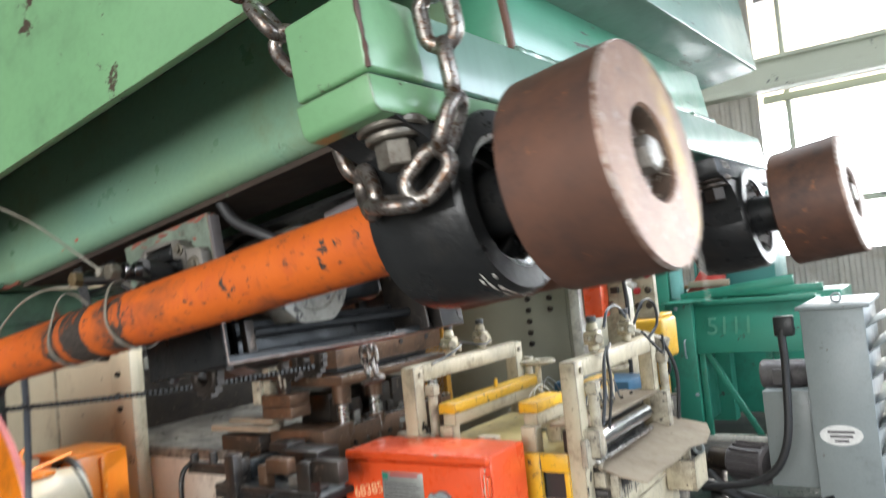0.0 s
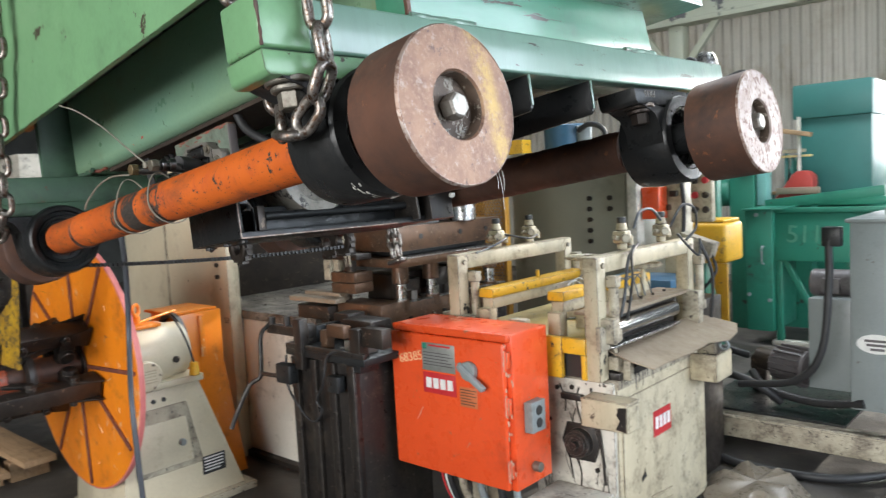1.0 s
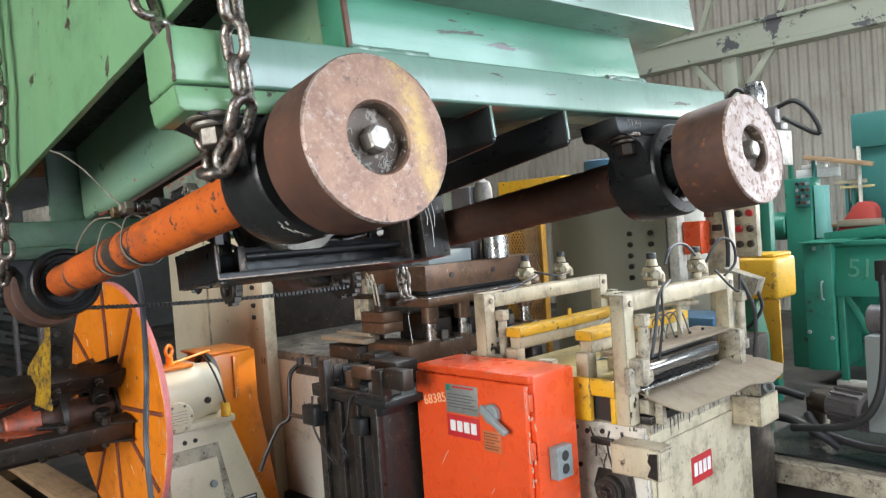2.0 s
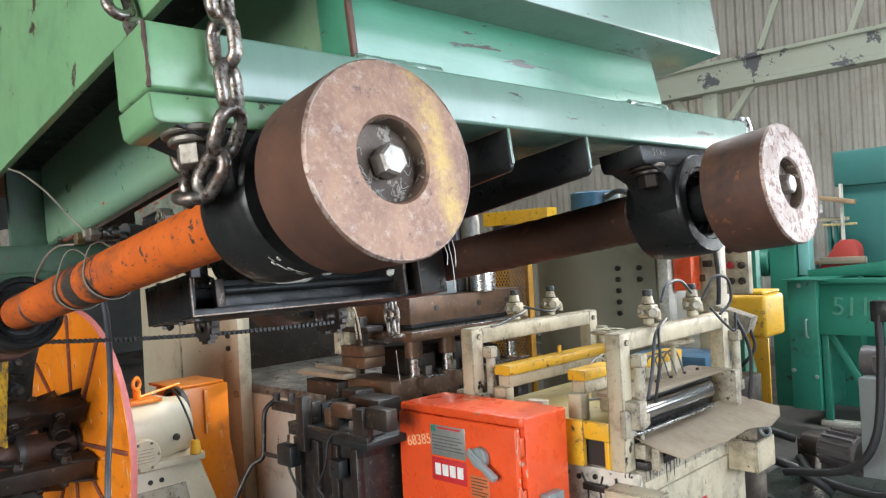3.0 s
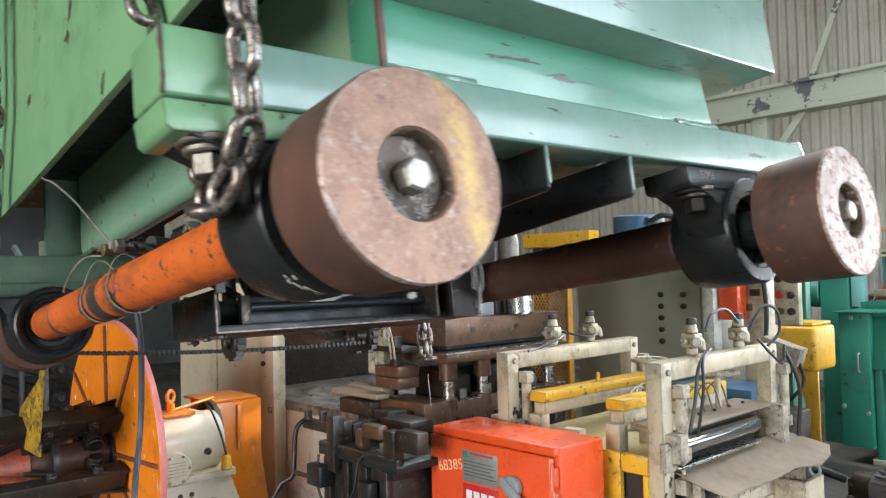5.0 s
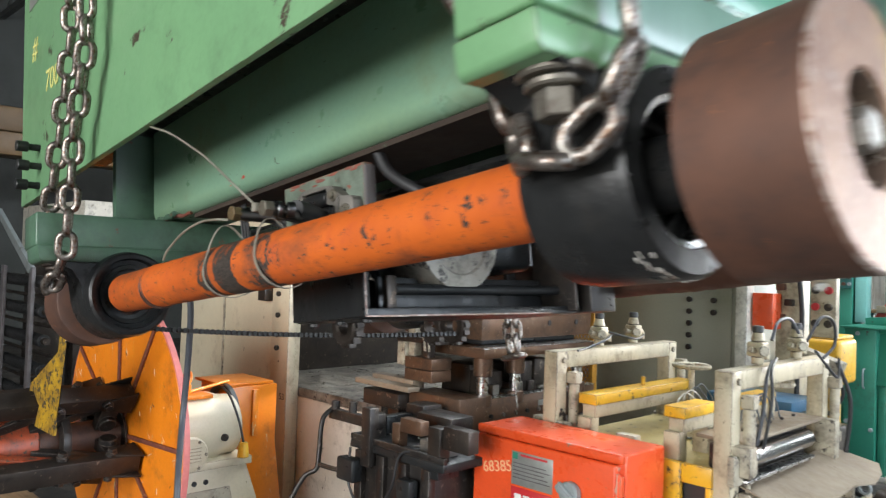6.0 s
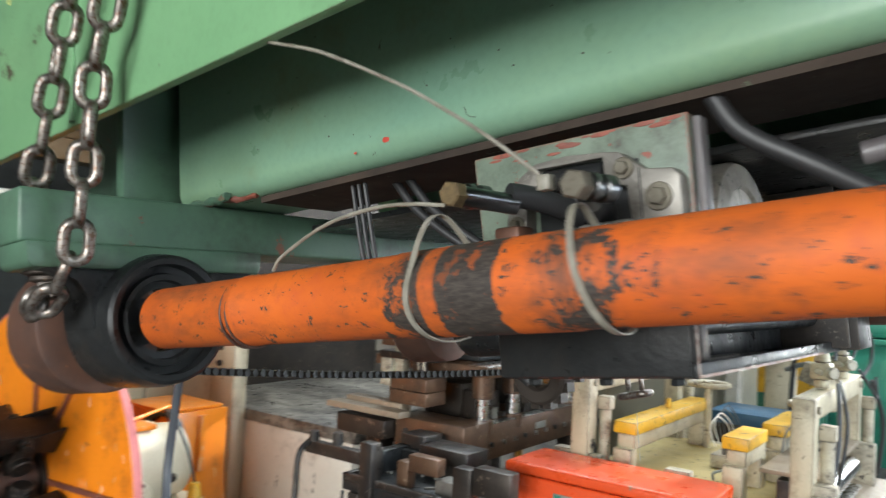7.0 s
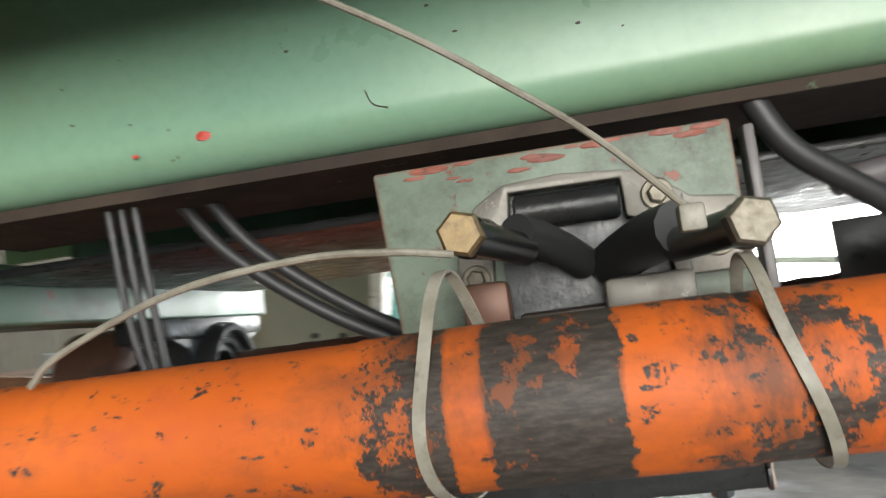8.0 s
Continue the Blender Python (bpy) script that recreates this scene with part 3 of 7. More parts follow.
def wheel_at(u, v, w, out, thick=0.106, face=None):
    """A steel roller wheel: out = +1 faces along u, -1 away."""
    s = out
    rim = part("wheel", bm_lathe([(-thick * s, 0.04), (-thick * s, 0.103), ((0.003 - thick) * s, 0.107), (-0.004 * s, 0.1095)], (u, v, w), (1, 0, 0), 72), RUST, carriage, "rusty brown steel wheel with a worn face")
    part("wheel_face", dent(bm_lathe([(0, 0.1072), (0.0006 * s, 0.08), (0.0006 * s, 0.0485), (-0.003 * s, 0.046)], (u, v, w), (1, 0, 0), 72), 0.0006, 60), face or FACE, rim, "scraped pale wheel face")
    # pale ring shows scraped metal and also paints the rim's wet highlight
    part("rim_edge", dent(bm_lathe([(-0.004 * s, 0.1097), (-0.001 * s, 0.1090), (0.0008 * s, 0.1076), (0.0008 * s, 0.1066)], (u, v, w), (1, 0, 0), 96), 0.0008, 120), EDGE, rim, "scraped rim edge with painted highlight")
    part("bore", bm_lathe([(-0.003 * s, 0.046), (-0.006 * s, 0.0448), (-0.022 * s, 0.0445), (-0.0225 * s, 0.040), (-0.0225 * s, 0.0)], (u, v, w), (1, 0, 0), 40), BORE, rim, "dusty bore with swarf")
    part("axle_bolt", bm_hex((u - 0.0222 * s, v, w), (u + 0.002 * s, v, w), 0.0185, 0.003), BOLT, rim, "bright hexagon bolt end")
    part("stub_shaft", bm_cyl((u - 0.21 * s, v, w), (u - 0.10 * s, v, w), 0.036), BLACK, rim)


def bearing_at(u, v, w, out, flange_mat, flip=1):
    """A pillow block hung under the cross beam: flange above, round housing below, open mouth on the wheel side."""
    s = out
    h = part("bearing_housing", bm_lathe([(-0.165 * s, 0.072), (-0.165 * s, 0.094), (-0.172 * s, 0.099), (-0.262 * s, 0.097), (-0.284 * s, 0.093), (-0.288 * s, 0.088), (-0.286 * s, 0.080), (-0.268 * s, 0.078), (-0.266 * s, 0.068), (-0.274 * s, 0.066), (-0.272 * s, 0.058), (-0.262 * s, 0.056), (-0.262 * s, 0.046), (-0.225 * s, 0.046), (-0.22 * s, 0.072)], (u, v, w), (1, 0, 0), 64, True), BLACK, carriage, "greasy black cast bearing housing")
    x0, x1 = sorted((u - 0.258 * s, u - 0.171 * s))
    part("neck", bm_prism([(v - 0.0985, w - 0.01), (v - 0.104, w + 0.03), (v - 0.12, w + 0.055), (v - 0.165, w + 0.0735), (v + 0.165, w + 0.0735), (v + 0.12, w + 0.055), (v + 0.104, w + 0.03), (v + 0.0985, w - 0.01)] + arc(v, w, 0.086, 0, 180, 14), "x", x0, x1), BLACK, h)
    part("seal_ring", bm_tube((u - 0.2 * s, v, w), (u - 0.216 * s, v, w), 0.0715, 0.05, 48), BLACK, h)
    part("grease_ring", bm_lathe([(-0.168 * s, 0.0705), (-0.172 * s, 0.064), (-0.19 * s, 0.062), (-0.2 * s, 0.0705)], (u, v, w), (1, 0, 0), 48, True), BRIGHT, h, "shiny greased ring inside the mouth")
    x0, x1 = sorted((u - 0.262 * s, u - 0.169 * s))
    f = part("flange", bm_prism([(v - 0.190, w + 0.1065), (v + 0.178, w + 0.1065), (v + 0.176, w + 0.078), (v + 0.17, w + 0.072), (v - 0.180, w + 0.072), (v - 0.187, w + 0.078)], "x", x0, x1, 0.003), flange_mat, h, "cast bearing foot")
    wm = ZINC if flange_mat == GREEN else DARK_STEEL
    for dv in (-0.132, 0.132):
        c = (u - 0.2 * s, v + dv)
        part("washer", bm_tube((*c, w + 0.076), (*c, w + 0.067), 0.034, 0.012, 32, 0.002), wm, f)
        part("washer", bm_tube((*c, w + 0.066), (*c, w + 0.058), 0.027, 0.012, 32, 0.002), wm, f)
        part("bolt_head", bm_hex((*c, w + 0.058), (*c, w + 0.034), 0.0195), wm, f)


WV = 0.009
for v in (WV, 0.879):
    wheel_at(0.0 if v < 0.5 else 0.037, v, 0.0 if v < 0.5 else -0.012, 1, 0.106 if v < 0.5 else 0.12, FACE if v < 0.5 else BARE_FACE)
    bearing_at(0.012 if v < 0.5 else 0.035, v, 0.0 if v < 0.5 else -0.012, 1, GREEN if v < 0.5 else BLACK)
    wheel_at(-1.845, v, 0.0, -1)
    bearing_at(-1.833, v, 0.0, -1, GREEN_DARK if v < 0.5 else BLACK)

# axles
axle = part("axle_pipe", bm_lathe([(0, 0.0), (0, 0.040), (0.004, 0.0425), (0.20, 0.0425), (0.203, 0.0440), (0.212, 0.0440), (0.215, 0.0428), (0.46, 0.0430), (0.464, 0.0442), (0.66, 0.0446), (0.664, 0.0435), (1.245, 0.0435), (1.245, 0.0)], (-1.53, -0.008, 0.0), (1, 0, 0), 64), PIPE, carriage, "orange painted pipe axle chipped to black steel")
part("axle_pipe", dent(dent(bm_lathe([(0, 0)] + [(0.01 * k, 0.05) for k in range(126)] + [(1.25, 0)], (-1.53, 0.872, -0.01), (1, 0, -0.0016), 40), 0.0022, 45), 0.0016, 140), RUST, carriage, "dark rusty brown pipe axle")

for u in (-1.338, -1.326):
    part("weld_ring", dent(bm_tube((u - 0.0016, -0.008, -0.003), (u + 0.0016, -0.008, -0.003), 0.0445, 0.041, 64, 0.001), 0.0006, 150), RUST, axle, "rusty ring round the pipe")

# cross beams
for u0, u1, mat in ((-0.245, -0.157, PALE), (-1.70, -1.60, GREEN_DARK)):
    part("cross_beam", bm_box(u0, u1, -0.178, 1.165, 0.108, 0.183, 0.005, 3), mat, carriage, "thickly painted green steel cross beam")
# beam end stays plain green; the rest has sheen painted into its colour
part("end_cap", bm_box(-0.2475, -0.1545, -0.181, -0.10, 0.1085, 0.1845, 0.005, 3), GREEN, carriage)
# weld beads where the riser stands on the beam
for v0, v1 in ((0.10, 0.25), (0.72, 0.85)):
    part("weld_bead", dent(bm_hose([(-0.163, v0 + (v1 - v0) * k / 8, 0.184 + 0.001 * (k % 2)) for k in range(9)], 0.006, 8, 3), 0.003, 70), PALE, carriage, "lumpy painted weld bead")

# longitudinal beams, side plates, riser and top slab
for v0, v1 in ((0.112, 0.30), (0.66, 0.83)):
    b = part("main_beam", bm_prism(arc(v0 + 0.03, 0.216, 0.03, 180, 270, 8) + arc(v1 - 0.03, 0.216, 0.03, 270, 360, 8) + [(v1, 0.80), (v0, 0.80)], "x", -1.69, -0.25), BEAM_GREEN, carriage, "long green steel beam with a rubbed lower edge")
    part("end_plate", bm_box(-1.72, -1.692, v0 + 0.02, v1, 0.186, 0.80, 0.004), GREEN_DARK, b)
    part("flange_strip", bm_box(-1.50, -0.25, v0 + 0.024, v1 - 0.01, 0.176, 0.1855), CRUST, b, "brown oil-crusted lower flange with shade in its colour")
side = part("side_plate", bm_box(-2.12, -0.20, -0.094, -0.080, 0.284, 1.25, 0.002), GREEN, carriage, "broad flat light green side plate")
part("fold_seam", dent(bm_hose([(-1.63, -0.095, 0.29 + 0.096 * k) for k in range(11)], 0.006, 8, 3), 0.003, 40), GREEN, side, "painted vertical weld seam")
part("side_plate", bm_box(-2.12, -0.64, 1.03, 1.044, 0.284, 1.25, 0.002), GREEN, carriage)
# added black shelf that blocks light, so the beam's upper part stays shaded
part("shade_shelf", bm_box(-2.1, -0.21, -0.079, 0.122, 0.42, 0.43), BLACK, carriage)
for du, dw in ((0.0, 0.0), (0.012, -0.052), (0.0, -0.1)):
    part("cap_screw", join(bm_cyl((-1.93 + du, -0.15, 0.41 + dw), (-1.93 + du, -0.122, 0.41 + dw), 0.014, 16, 0.002), bm_cyl((-1.93 + du, -0.13, 0.41 + dw), (-1.93 + du, -0.094, 0.41 + dw), 0.009, 16)), BLACK, side, "black socket cap screw")
part("label_plate", bm_box(-2.06, -1.96, -0.0955, -0.0942, 0.83, 1.0), SILVER, side, "worn pale label plate")
riser = part("riser_box", bm_prism([(0.105, 0.184), (0.845, 0.184), (0.825, 0.30), (0.105, 0.30)], "x", -0.244, -0.166, 0.003), TEAL, carriage, "glossy teal green riser plate")
part("edge_strip", bm_box(-0.170, -0.162, 0.098, 0.106, 0.186, 0.30, 0.001), RUST, riser)
part("top_slab", bm_prism([(0.12, 0.279), (0.952, 0.279), (0.94, 0.62), (0.12, 0.62)], "x", -0.62, -0.082, 0.006), PALE, carriage, "thick overhanging slab with glossy pale paint")
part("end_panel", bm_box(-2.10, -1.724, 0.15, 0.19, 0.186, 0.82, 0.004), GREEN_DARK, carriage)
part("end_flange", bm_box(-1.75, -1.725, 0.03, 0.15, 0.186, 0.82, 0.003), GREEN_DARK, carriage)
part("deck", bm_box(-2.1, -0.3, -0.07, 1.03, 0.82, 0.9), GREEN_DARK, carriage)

# rough weld where the beam stands on the rear cross beam
part("weld_bead", dent(bm_hose([(-1.70 + 0.022 * k, 0.106, 0.187 + 0.002 * (k % 2)) for k in range(8)], 0.006, 8, 3), 0.006, 90), GREEN_DARK, carriage, "lumpy painted weld bead")
part("weld_bead", dent(bm_hose([(-1.60 + 0.02 * k, 0.108 + 0.004 * k, 0.186) for k in range(6)], 0.004, 8, 3), 0.005, 110), OXIDE, carriage, "rusty weld bead")
random.seed(21)
SPOT_RED, SPOT_DARK = plain("red_paint_spot", (0.45, 0.05, 0.03), 0.5), plain("dark_paint_chip", (0.05, 0.035, 0.03), 0.6)
for k, (u, w, r, mat) in enumerate([(-1.205, 0.212, 0.0045, SPOT_RED), (-1.262, 0.205, 0.002, SPOT_RED)] + [(random.uniform(-1.5, -0.5), random.uniform(0.23, 0.46), random.uniform(0.0006, 0.0014), SPOT_DARK) for j in range(26)]):
    part("paint_spot", dent(moved(bm_lathe([(0, r), (0.0006, r * 0.8), (0.0007, 0)], (0, 0, 0), (0, -1, 0), 9), Matrix.Translation((u, 0.1118, w)) @ Matrix.Diagonal((1.5, 1, 0.8, 1))), r * 0.4, 300), mat, carriage)
for u, w, d in ((-1.075, 0.225, 0.016),):
    part("paint_scratch", bm_hose([(u, 0.1116, w), (u + d * 0.3, 0.1114, w - d * 0.7), (u + d, 0.1116, w - d)], 0.0005, 6), SPOT_DARK, carriage)

# channel under the near cross beam
for v0, v1 in ((0.305, 1.02),):
    part("under_plate", bm_box(-1.58, -0.25, v0, v1, 0.154, 0.164, 0.002), BLACK, carriage, "oily black underside plate")
for v in (0.365, 0.56):
    part("gusset", bm_prism([(-0.158, 0.106), (-0.158, 0.045), (-0.165, 0.040), (-0.62, 0.022), (-0.62, 0.106)], "y", v, v + 0.008, 0.001), BLACK, carriage, "dark gusset plate with a bare bright edge")
    part("gusset_edge", bm_box(-0.1575, -0.1545, v + 0.001, v + 0.007, 0.05, 0.106, 0.001), PALE, carriage)

# drive tray under the carriage: a channel open towards the wheels
tray = part("drive_tray", join(bm_box(-1.06, -0.833, 0.134, 0.142, -0.094, -0.010, 0.002), bm_box(-1.06, -0.833, 0.1425, 0.74, -0.096, -0.088, 0.002), bm_box(-1.06, -1.052, 0.1425, 0.74, -0.0875, -0.010, 0.002)), BLACK, carriage, "oily black drive tray of channel steel")
part("tray_lip", join(bm_box(-0.8325, -0.829, 0.134, 0.145, -0.080, -0.012, 0.001), bm_box(-0.8325, -0.829, 0.134, 0.74, -0.096, -0.0805, 0.001)), BLACK, tray, "rubbed tray edge")
part("rubbed_edge", dent(join(bm_box(-0.8288, -0.8275, 0.136, 0.1385, -0.092, -0.014), bm_box(-0.8288, -0.8275, 0.136, 0.60, -0.0955, -0.0925)), 0.0004, 90), EDGE, tray, "bare rubbed corner")
part("inner_bracket", join(bm_box(-0.862, -0.846, 0.196, 0.216, -0.087, -0.022, 0.002), bm_box(-0.862, -0.846, 0.217, 0.31, -0.087, -0.079, 0.002)), DARK_STEEL, tray)
part("tie_rod", bm_cyl((-0.856, 0.217, -0.046), (-0.856, 0.67, -0.046), 0.010, 16), BLACK, tray)
part("inner_wall", bm_box(-0.91, -0.90, 0.217, 0.66, -0.0875, -0.02, 0.002), BLACK, tray)
part("end_block", join(bm_prism([(-0.92, -0.095), (-0.80, -0.095), (-0.80, 0.152), (-0.92, 0.152)], "y", 0.70, 0.785, 0.003), bm_box(-0.92, -0.805, 0.655, 0.663, -0.09, 0.152, 0.002), bm_box(-0.90, -0.85, 0.664, 0.70, 0.03, 0.152, 0.003)), OILED, tray, "dark hanging end plate with a bent lip")
part("end_edge", bm_box(-0.8045, -0.8022, 0.656, 0.661, -0.03, 0.12), EDGE, tray, "bare bright plate edge")
part("gear_drum", bm_lathe([(0, 0), (0, 0.100), (0.004, 0.103), (0.140, 0.103), (0.147, 0.099), (0.149, 0.072), (0.145, 0.068), (0.145, 0.035), (0.152, 0.031), (0.152, 0)], (-0.995, 0.375, 0.052), (1, 0, 0), 56), surface("greasy_pale_drum", (0.34, 0.32, 0.27), (0.24, 0.22, 0.19), (0.05, 0.045, 0.04), 0.66, (0.06, 0.05, 0.042), 0.5, 9, 0.4, 0.2, 0.2), tray, "pale greasy round gear drum")
part("drum_cover", bm_cyl((-1.01, 0.375, 0.052), (-0.996, 0.375, 0.052), 0.112, 48, 0.003), BLACK, tray)
part("motor_body", bm_box(-1.05, -0.90, 0.50, 0.64, 0.0, 0.13, 0.02, 3), BLACK, tray)
for v in (0.24, 0.50, 0.69):
    part("hanger_bar", bm_box(-1.045, -1.03, v, v + 0.03, -0.02, 0.154, 0.002), OILED, tray)
for u in (-1.03, -0.94, -0.86):
    part("foot_bolt", bm_hex((u, 0.16, -0.104), (u, 0.16, -0.0965), 0.008), BLACK, tray)
part("hose", bm_hose([(-1.062, 0.17, 0.0), (-1.075, 0.17, -0.04), (-1.072, 0.17, -0.075), (-1.05, 0.18, -0.102)], 0.008, 12), RUBBER, tray, "black hose sagging under the tray")
for u, v, r in ((-1.10, 0.27, 0.040), (-1.36, 0.80, 0.048), (-1.52, 0.86, 0.046)):
    s = part("sprocket", bm_tube((u, v, -0.1), (u, v + 0.03, -0.1), r, r * 0.45, 36, 0.004), DARK_STEEL, carriage, "greasy steel sprocket")
    for k in range(14):
        t = k * math.tau / 14
        part("tooth", bm_box(-0.006, 0.006, 0.006, 0.024, -0.006, 0.006), DARK_STEEL, s).matrix_basis = Matrix.Translation(Vector((u, v, -0.1)) - BASES[carriage.name]) @ Matrix.Translation((r * math.cos(t), 0, r * math.sin(t))) @ Matrix.Translation(BASES[carriage.name])

# roller chain from the rear axle to the sprocket
def sag(p0, p1, drop, n):
    return [Vector(p0).lerp(Vector(p1), k / n) - Vector((0, 0, drop * 4 * (k / n) * (1 - k / n))) for k in range(n + 1)]


drive = part("roller_chain", bm_hose(sag((-1.609, 0.06, -0.076), (-1.33, 0.78, -0.122), 0.010, 12), 0.0035, 6, 4), BLACK_CHAIN, carriage, "greasy black roller chain")
pts = sag((-1.609, 0.06, -0.076), (-1.33, 0.78, -0.122), 0.010, 62)
for p in pts[::1]:
    part("roller", bm_cyl(p + Vector((-0.007, 0, 0)), p + Vector((0.007, 0, 0)), 0.0062, 8), BLACK_CHAIN, drive)

# hydraulic bracket behind the pipe
V0 = 0.135
PRIMER = surface("red_primer", (0.26, 0.075, 0.05), (0.17, 0.06, 0.045), (0.12, 0.05, 0.04), 0.66, None, 0.5, 20, 0.6)
bracket = part("hydraulic_bracket", dent(bm_prism([(-1.083, 0.166), (-0.818, 0.166), (-0.818, 0.02), (-1.074, 0.02)], "y", V0, V0 + 0.02, 0.003), 0.0006, 40), BRACKET_PAINT, carriage, "grimy green hydraulic bracket plate with red primer edge")
random.seed(8)
for k in range(16):
    u, w, r = random.uniform(-1.065, -0.835), 0.163 - random.random() ** 2 * 0.014, random.uniform(0.002, 0.006)
    part("primer_flake", dent(moved(bm_lathe([(0, r), (0.0004, r * 0.9), (0.0005, 0)], (0, 0, 0), (0, -1, 0), 15), Matrix.Translation((u, V0 - 0.0002, w)) @ Matrix.Diagonal((2.6, 1, 0.5, 1))), r * 0.25, 200), PRIMER, bracket, "flake of red primer")
# flat black sheet gives the shade of an opening; the plate is not cut
part("recess_shade", bm_box(-0.992, -0.872, V0 - 0.003, V0 - 0.0008, 0.032, 0.128), BLACK, bracket, "black sheet painted as the shaded opening behind the hoses")
cover = part("arched_cover", bm_prism([(-1.026, 0.060), (-1.022, 0.098), (-1.006, 0.126), (-0.984, 0.139), (-0.945, 0.141), (-0.902, 0.137), (-0.884, 0.134), (-0.868, 0.121), (-0.857, 0.112), (-0.828, 0.108), (-0.822, 0.100), (-0.822, 0.058), (-0.874, 0.058), (-0.878, 0.098), (-0.901, 0.104), (-0.902, 0.1315), (-0.981, 0.1325), (-0.984, 0.106), (-0.997, 0.098), (-1.0, 0.060)], "y", V0 - 0.022, V0 - 0.0005, 0.0015), CAST, bracket, "arched dull metal cover")
part("cover_joint", bm_box(-0.8635, -0.8622, V0 - 0.0228, V0 - 0.0215, 0.06, 0.114), BLACK, cover)
part("clamp_roller", bm_cyl((-0.979, V0 - 0.012, 0.118), (-0.904, V0 - 0.012, 0.117), 0.0125, 24, 0.002), BLACK, bracket, "black roller behind the cover")
for u, w, r in ((-0.879, 0.116, 0.0075), (-0.844, 0.082, 0.0095), (-1.011, 0.074, 0.007), (-1.012, 0.107, 0.006)):
    part("bolt_head", join(bm_hex((u, V0 - 0.031, w), (u, V0 - 0.023, w), r), bm_cyl((u, V0 - 0.025, w), (u, V0 - 0.0215, w), r * 1.5, 24, 0.001)), NUT, bracket)
part("side_upright", bm_box(-0.812, -0.804, V0 - 0.006, V0 + 0.014, -0.02, 0.158, 0.002), MOTOR_GREY, bracket, "bare edge of an upright plate")
part("hose_block", dent(bm_box(-1.020, -0.988, V0 - 0.055, V0 - 0.023, 0.040, 0.070, 0.004), 0.001, 80), RUST, bracket, "small rusty clamp block")
part("valve_block", dent(bm_box(-0.985, -0.885, V0 - 0.03, V0 - 0.003, 0.02, 0.046, 0.004), 0.0015, 60), DARK_STEEL, bracket)
part("valve_block", bm_box(-0.925, -0.865, V0 - 0.045, V0 - 0.024, 0.035, 0.062, 0.005), CAST, bracket)


def fitting(u, v, w, end, nut_mat, r=0.012):
    """A capped hydraulic hose end pointing towards -v."""
    f = part("hose_fitting", join(bm_cyl((u, v, w), Vector((u, v, w)).lerp(Vector(end), 0.45), 0.0105, 20), bm_tube((u + 0.001, v + 0.012, w), (u + 0.003, v + 0.02, w), 0.0132, 0.008, 20, 0.001), bm_tube((u + 0.004, v + 0.028, w), (u + 0.008, v + 0.04, w), 0.0128, 0.008, 20, 0.001)), LENS, carriage, "capped hydraulic hose fitting")
    part("cap_nut", bm_hex((u, v - 0.014, w), (u, v + 0.004, w), 0.0135, 0.002), nut_mat, f, "hexagon cap nut")
    part("hose", bm_hose([Vector((u, v, w)).lerp(Vector(end), t) + Vector((0, 0, 0.01 * math.sin(t * 3.1))) for t in (0.4, 0.6, 0.8, 1.0)], r, 12), RUBBER, f)


fitting(-0.855, -0.022, 0.078, (-0.915, 0.128, 0.072), NUT, 0.017)
fitting(-1.003, -0.002, 0.095, (-0.935, 0.125, 0.076), NUT_YELLOW, 0.0125)

# cable ties and wires round the pipe
def tie(u, lean, top, bow=0.0):
    """A flat strap round the pipe, pulled up to a knot on the top and leaning along the pipe."""
    bm = bm_lathe([(-0.0034, 0.0448), (0.0034, 0.0448), (0.0034, 0.0462), (-0.0034, 0.0462)], (0, 0, 0), (1, 0, 0), 64, True)
    for v in bm.verts:
        t = math.atan2(v.co.z, -v.co.y)
        lift = max(0.0, math.cos(t - radians(75))) ** 6
        v.co.x += u + lean * math.sin(t) - bow * math.cos(t)
        v.co.y = -0.008 + v.co.y * (1 + 0.2 * lift)
        v.co.z = -0.003 + v.co.z + top * lift
    return bm


part("cable_tie", tie(-1.013, 0.003, 0.034, 0.018), NYLON, carriage, "grey nylon cable tie round the pipe")
part("cable_tie", tie(-0.846, -0.014, 0.022), NYLON, carriage, "grey nylon cable tie round the pipe")
part("wire", bm_hose([(-1.195, -0.084, 0.287), (-1.165, -0.083, 0.275), (-1.11, -0.075, 0.252), (-1.018, -0.062, 0.198), (-0.965, -0.055, 0.160), (-0.925, -0.048, 0.128), (-0.884, -0.032, 0.088)], 0.0019, 8), NYLON, carriage, "thin dirty grey tie tail")
part("tie_head", bm_box(-0.890, -0.877, -0.036, -0.024, 0.077, 0.091, 0.002), NYLON, carriage)
part("wire", bm_hose([(-1.255, -0.034, 0.042), (-1.235, -0.034, 0.058), (-1.165, -0.031, 0.084), (-1.09, -0.030, 0.092), (-1.04, -0.026, 0.089), (-1.008, -0.016, 0.084)], 0.0022, 8), NYLON, carriage)
# hose bundle hanging behind
for k in range(3):
    part("thin_hose", bm_hose([(-1.32 + 0.012 * k, 0.16, 0.182), (-1.315 + 0.012 * k, 0.17, 0.08), (-1.30 + 0.006 * k, 0.18, 0.0)], 0.0036, 8), RUBBER, carriage)
for d in (0.0, 0.026):
    part("hose", bm_hose([(-1.275 + d, 0.2, 0.182), (-1.235 + d, 0.205, 0.13), (-1.16 + d, 0.22, 0.07), (-1.09 + d, 0.24, 0.03), (-1.0 + d, 0.25, -0.01)], 0.0065, 10), RUBBER, carriage)
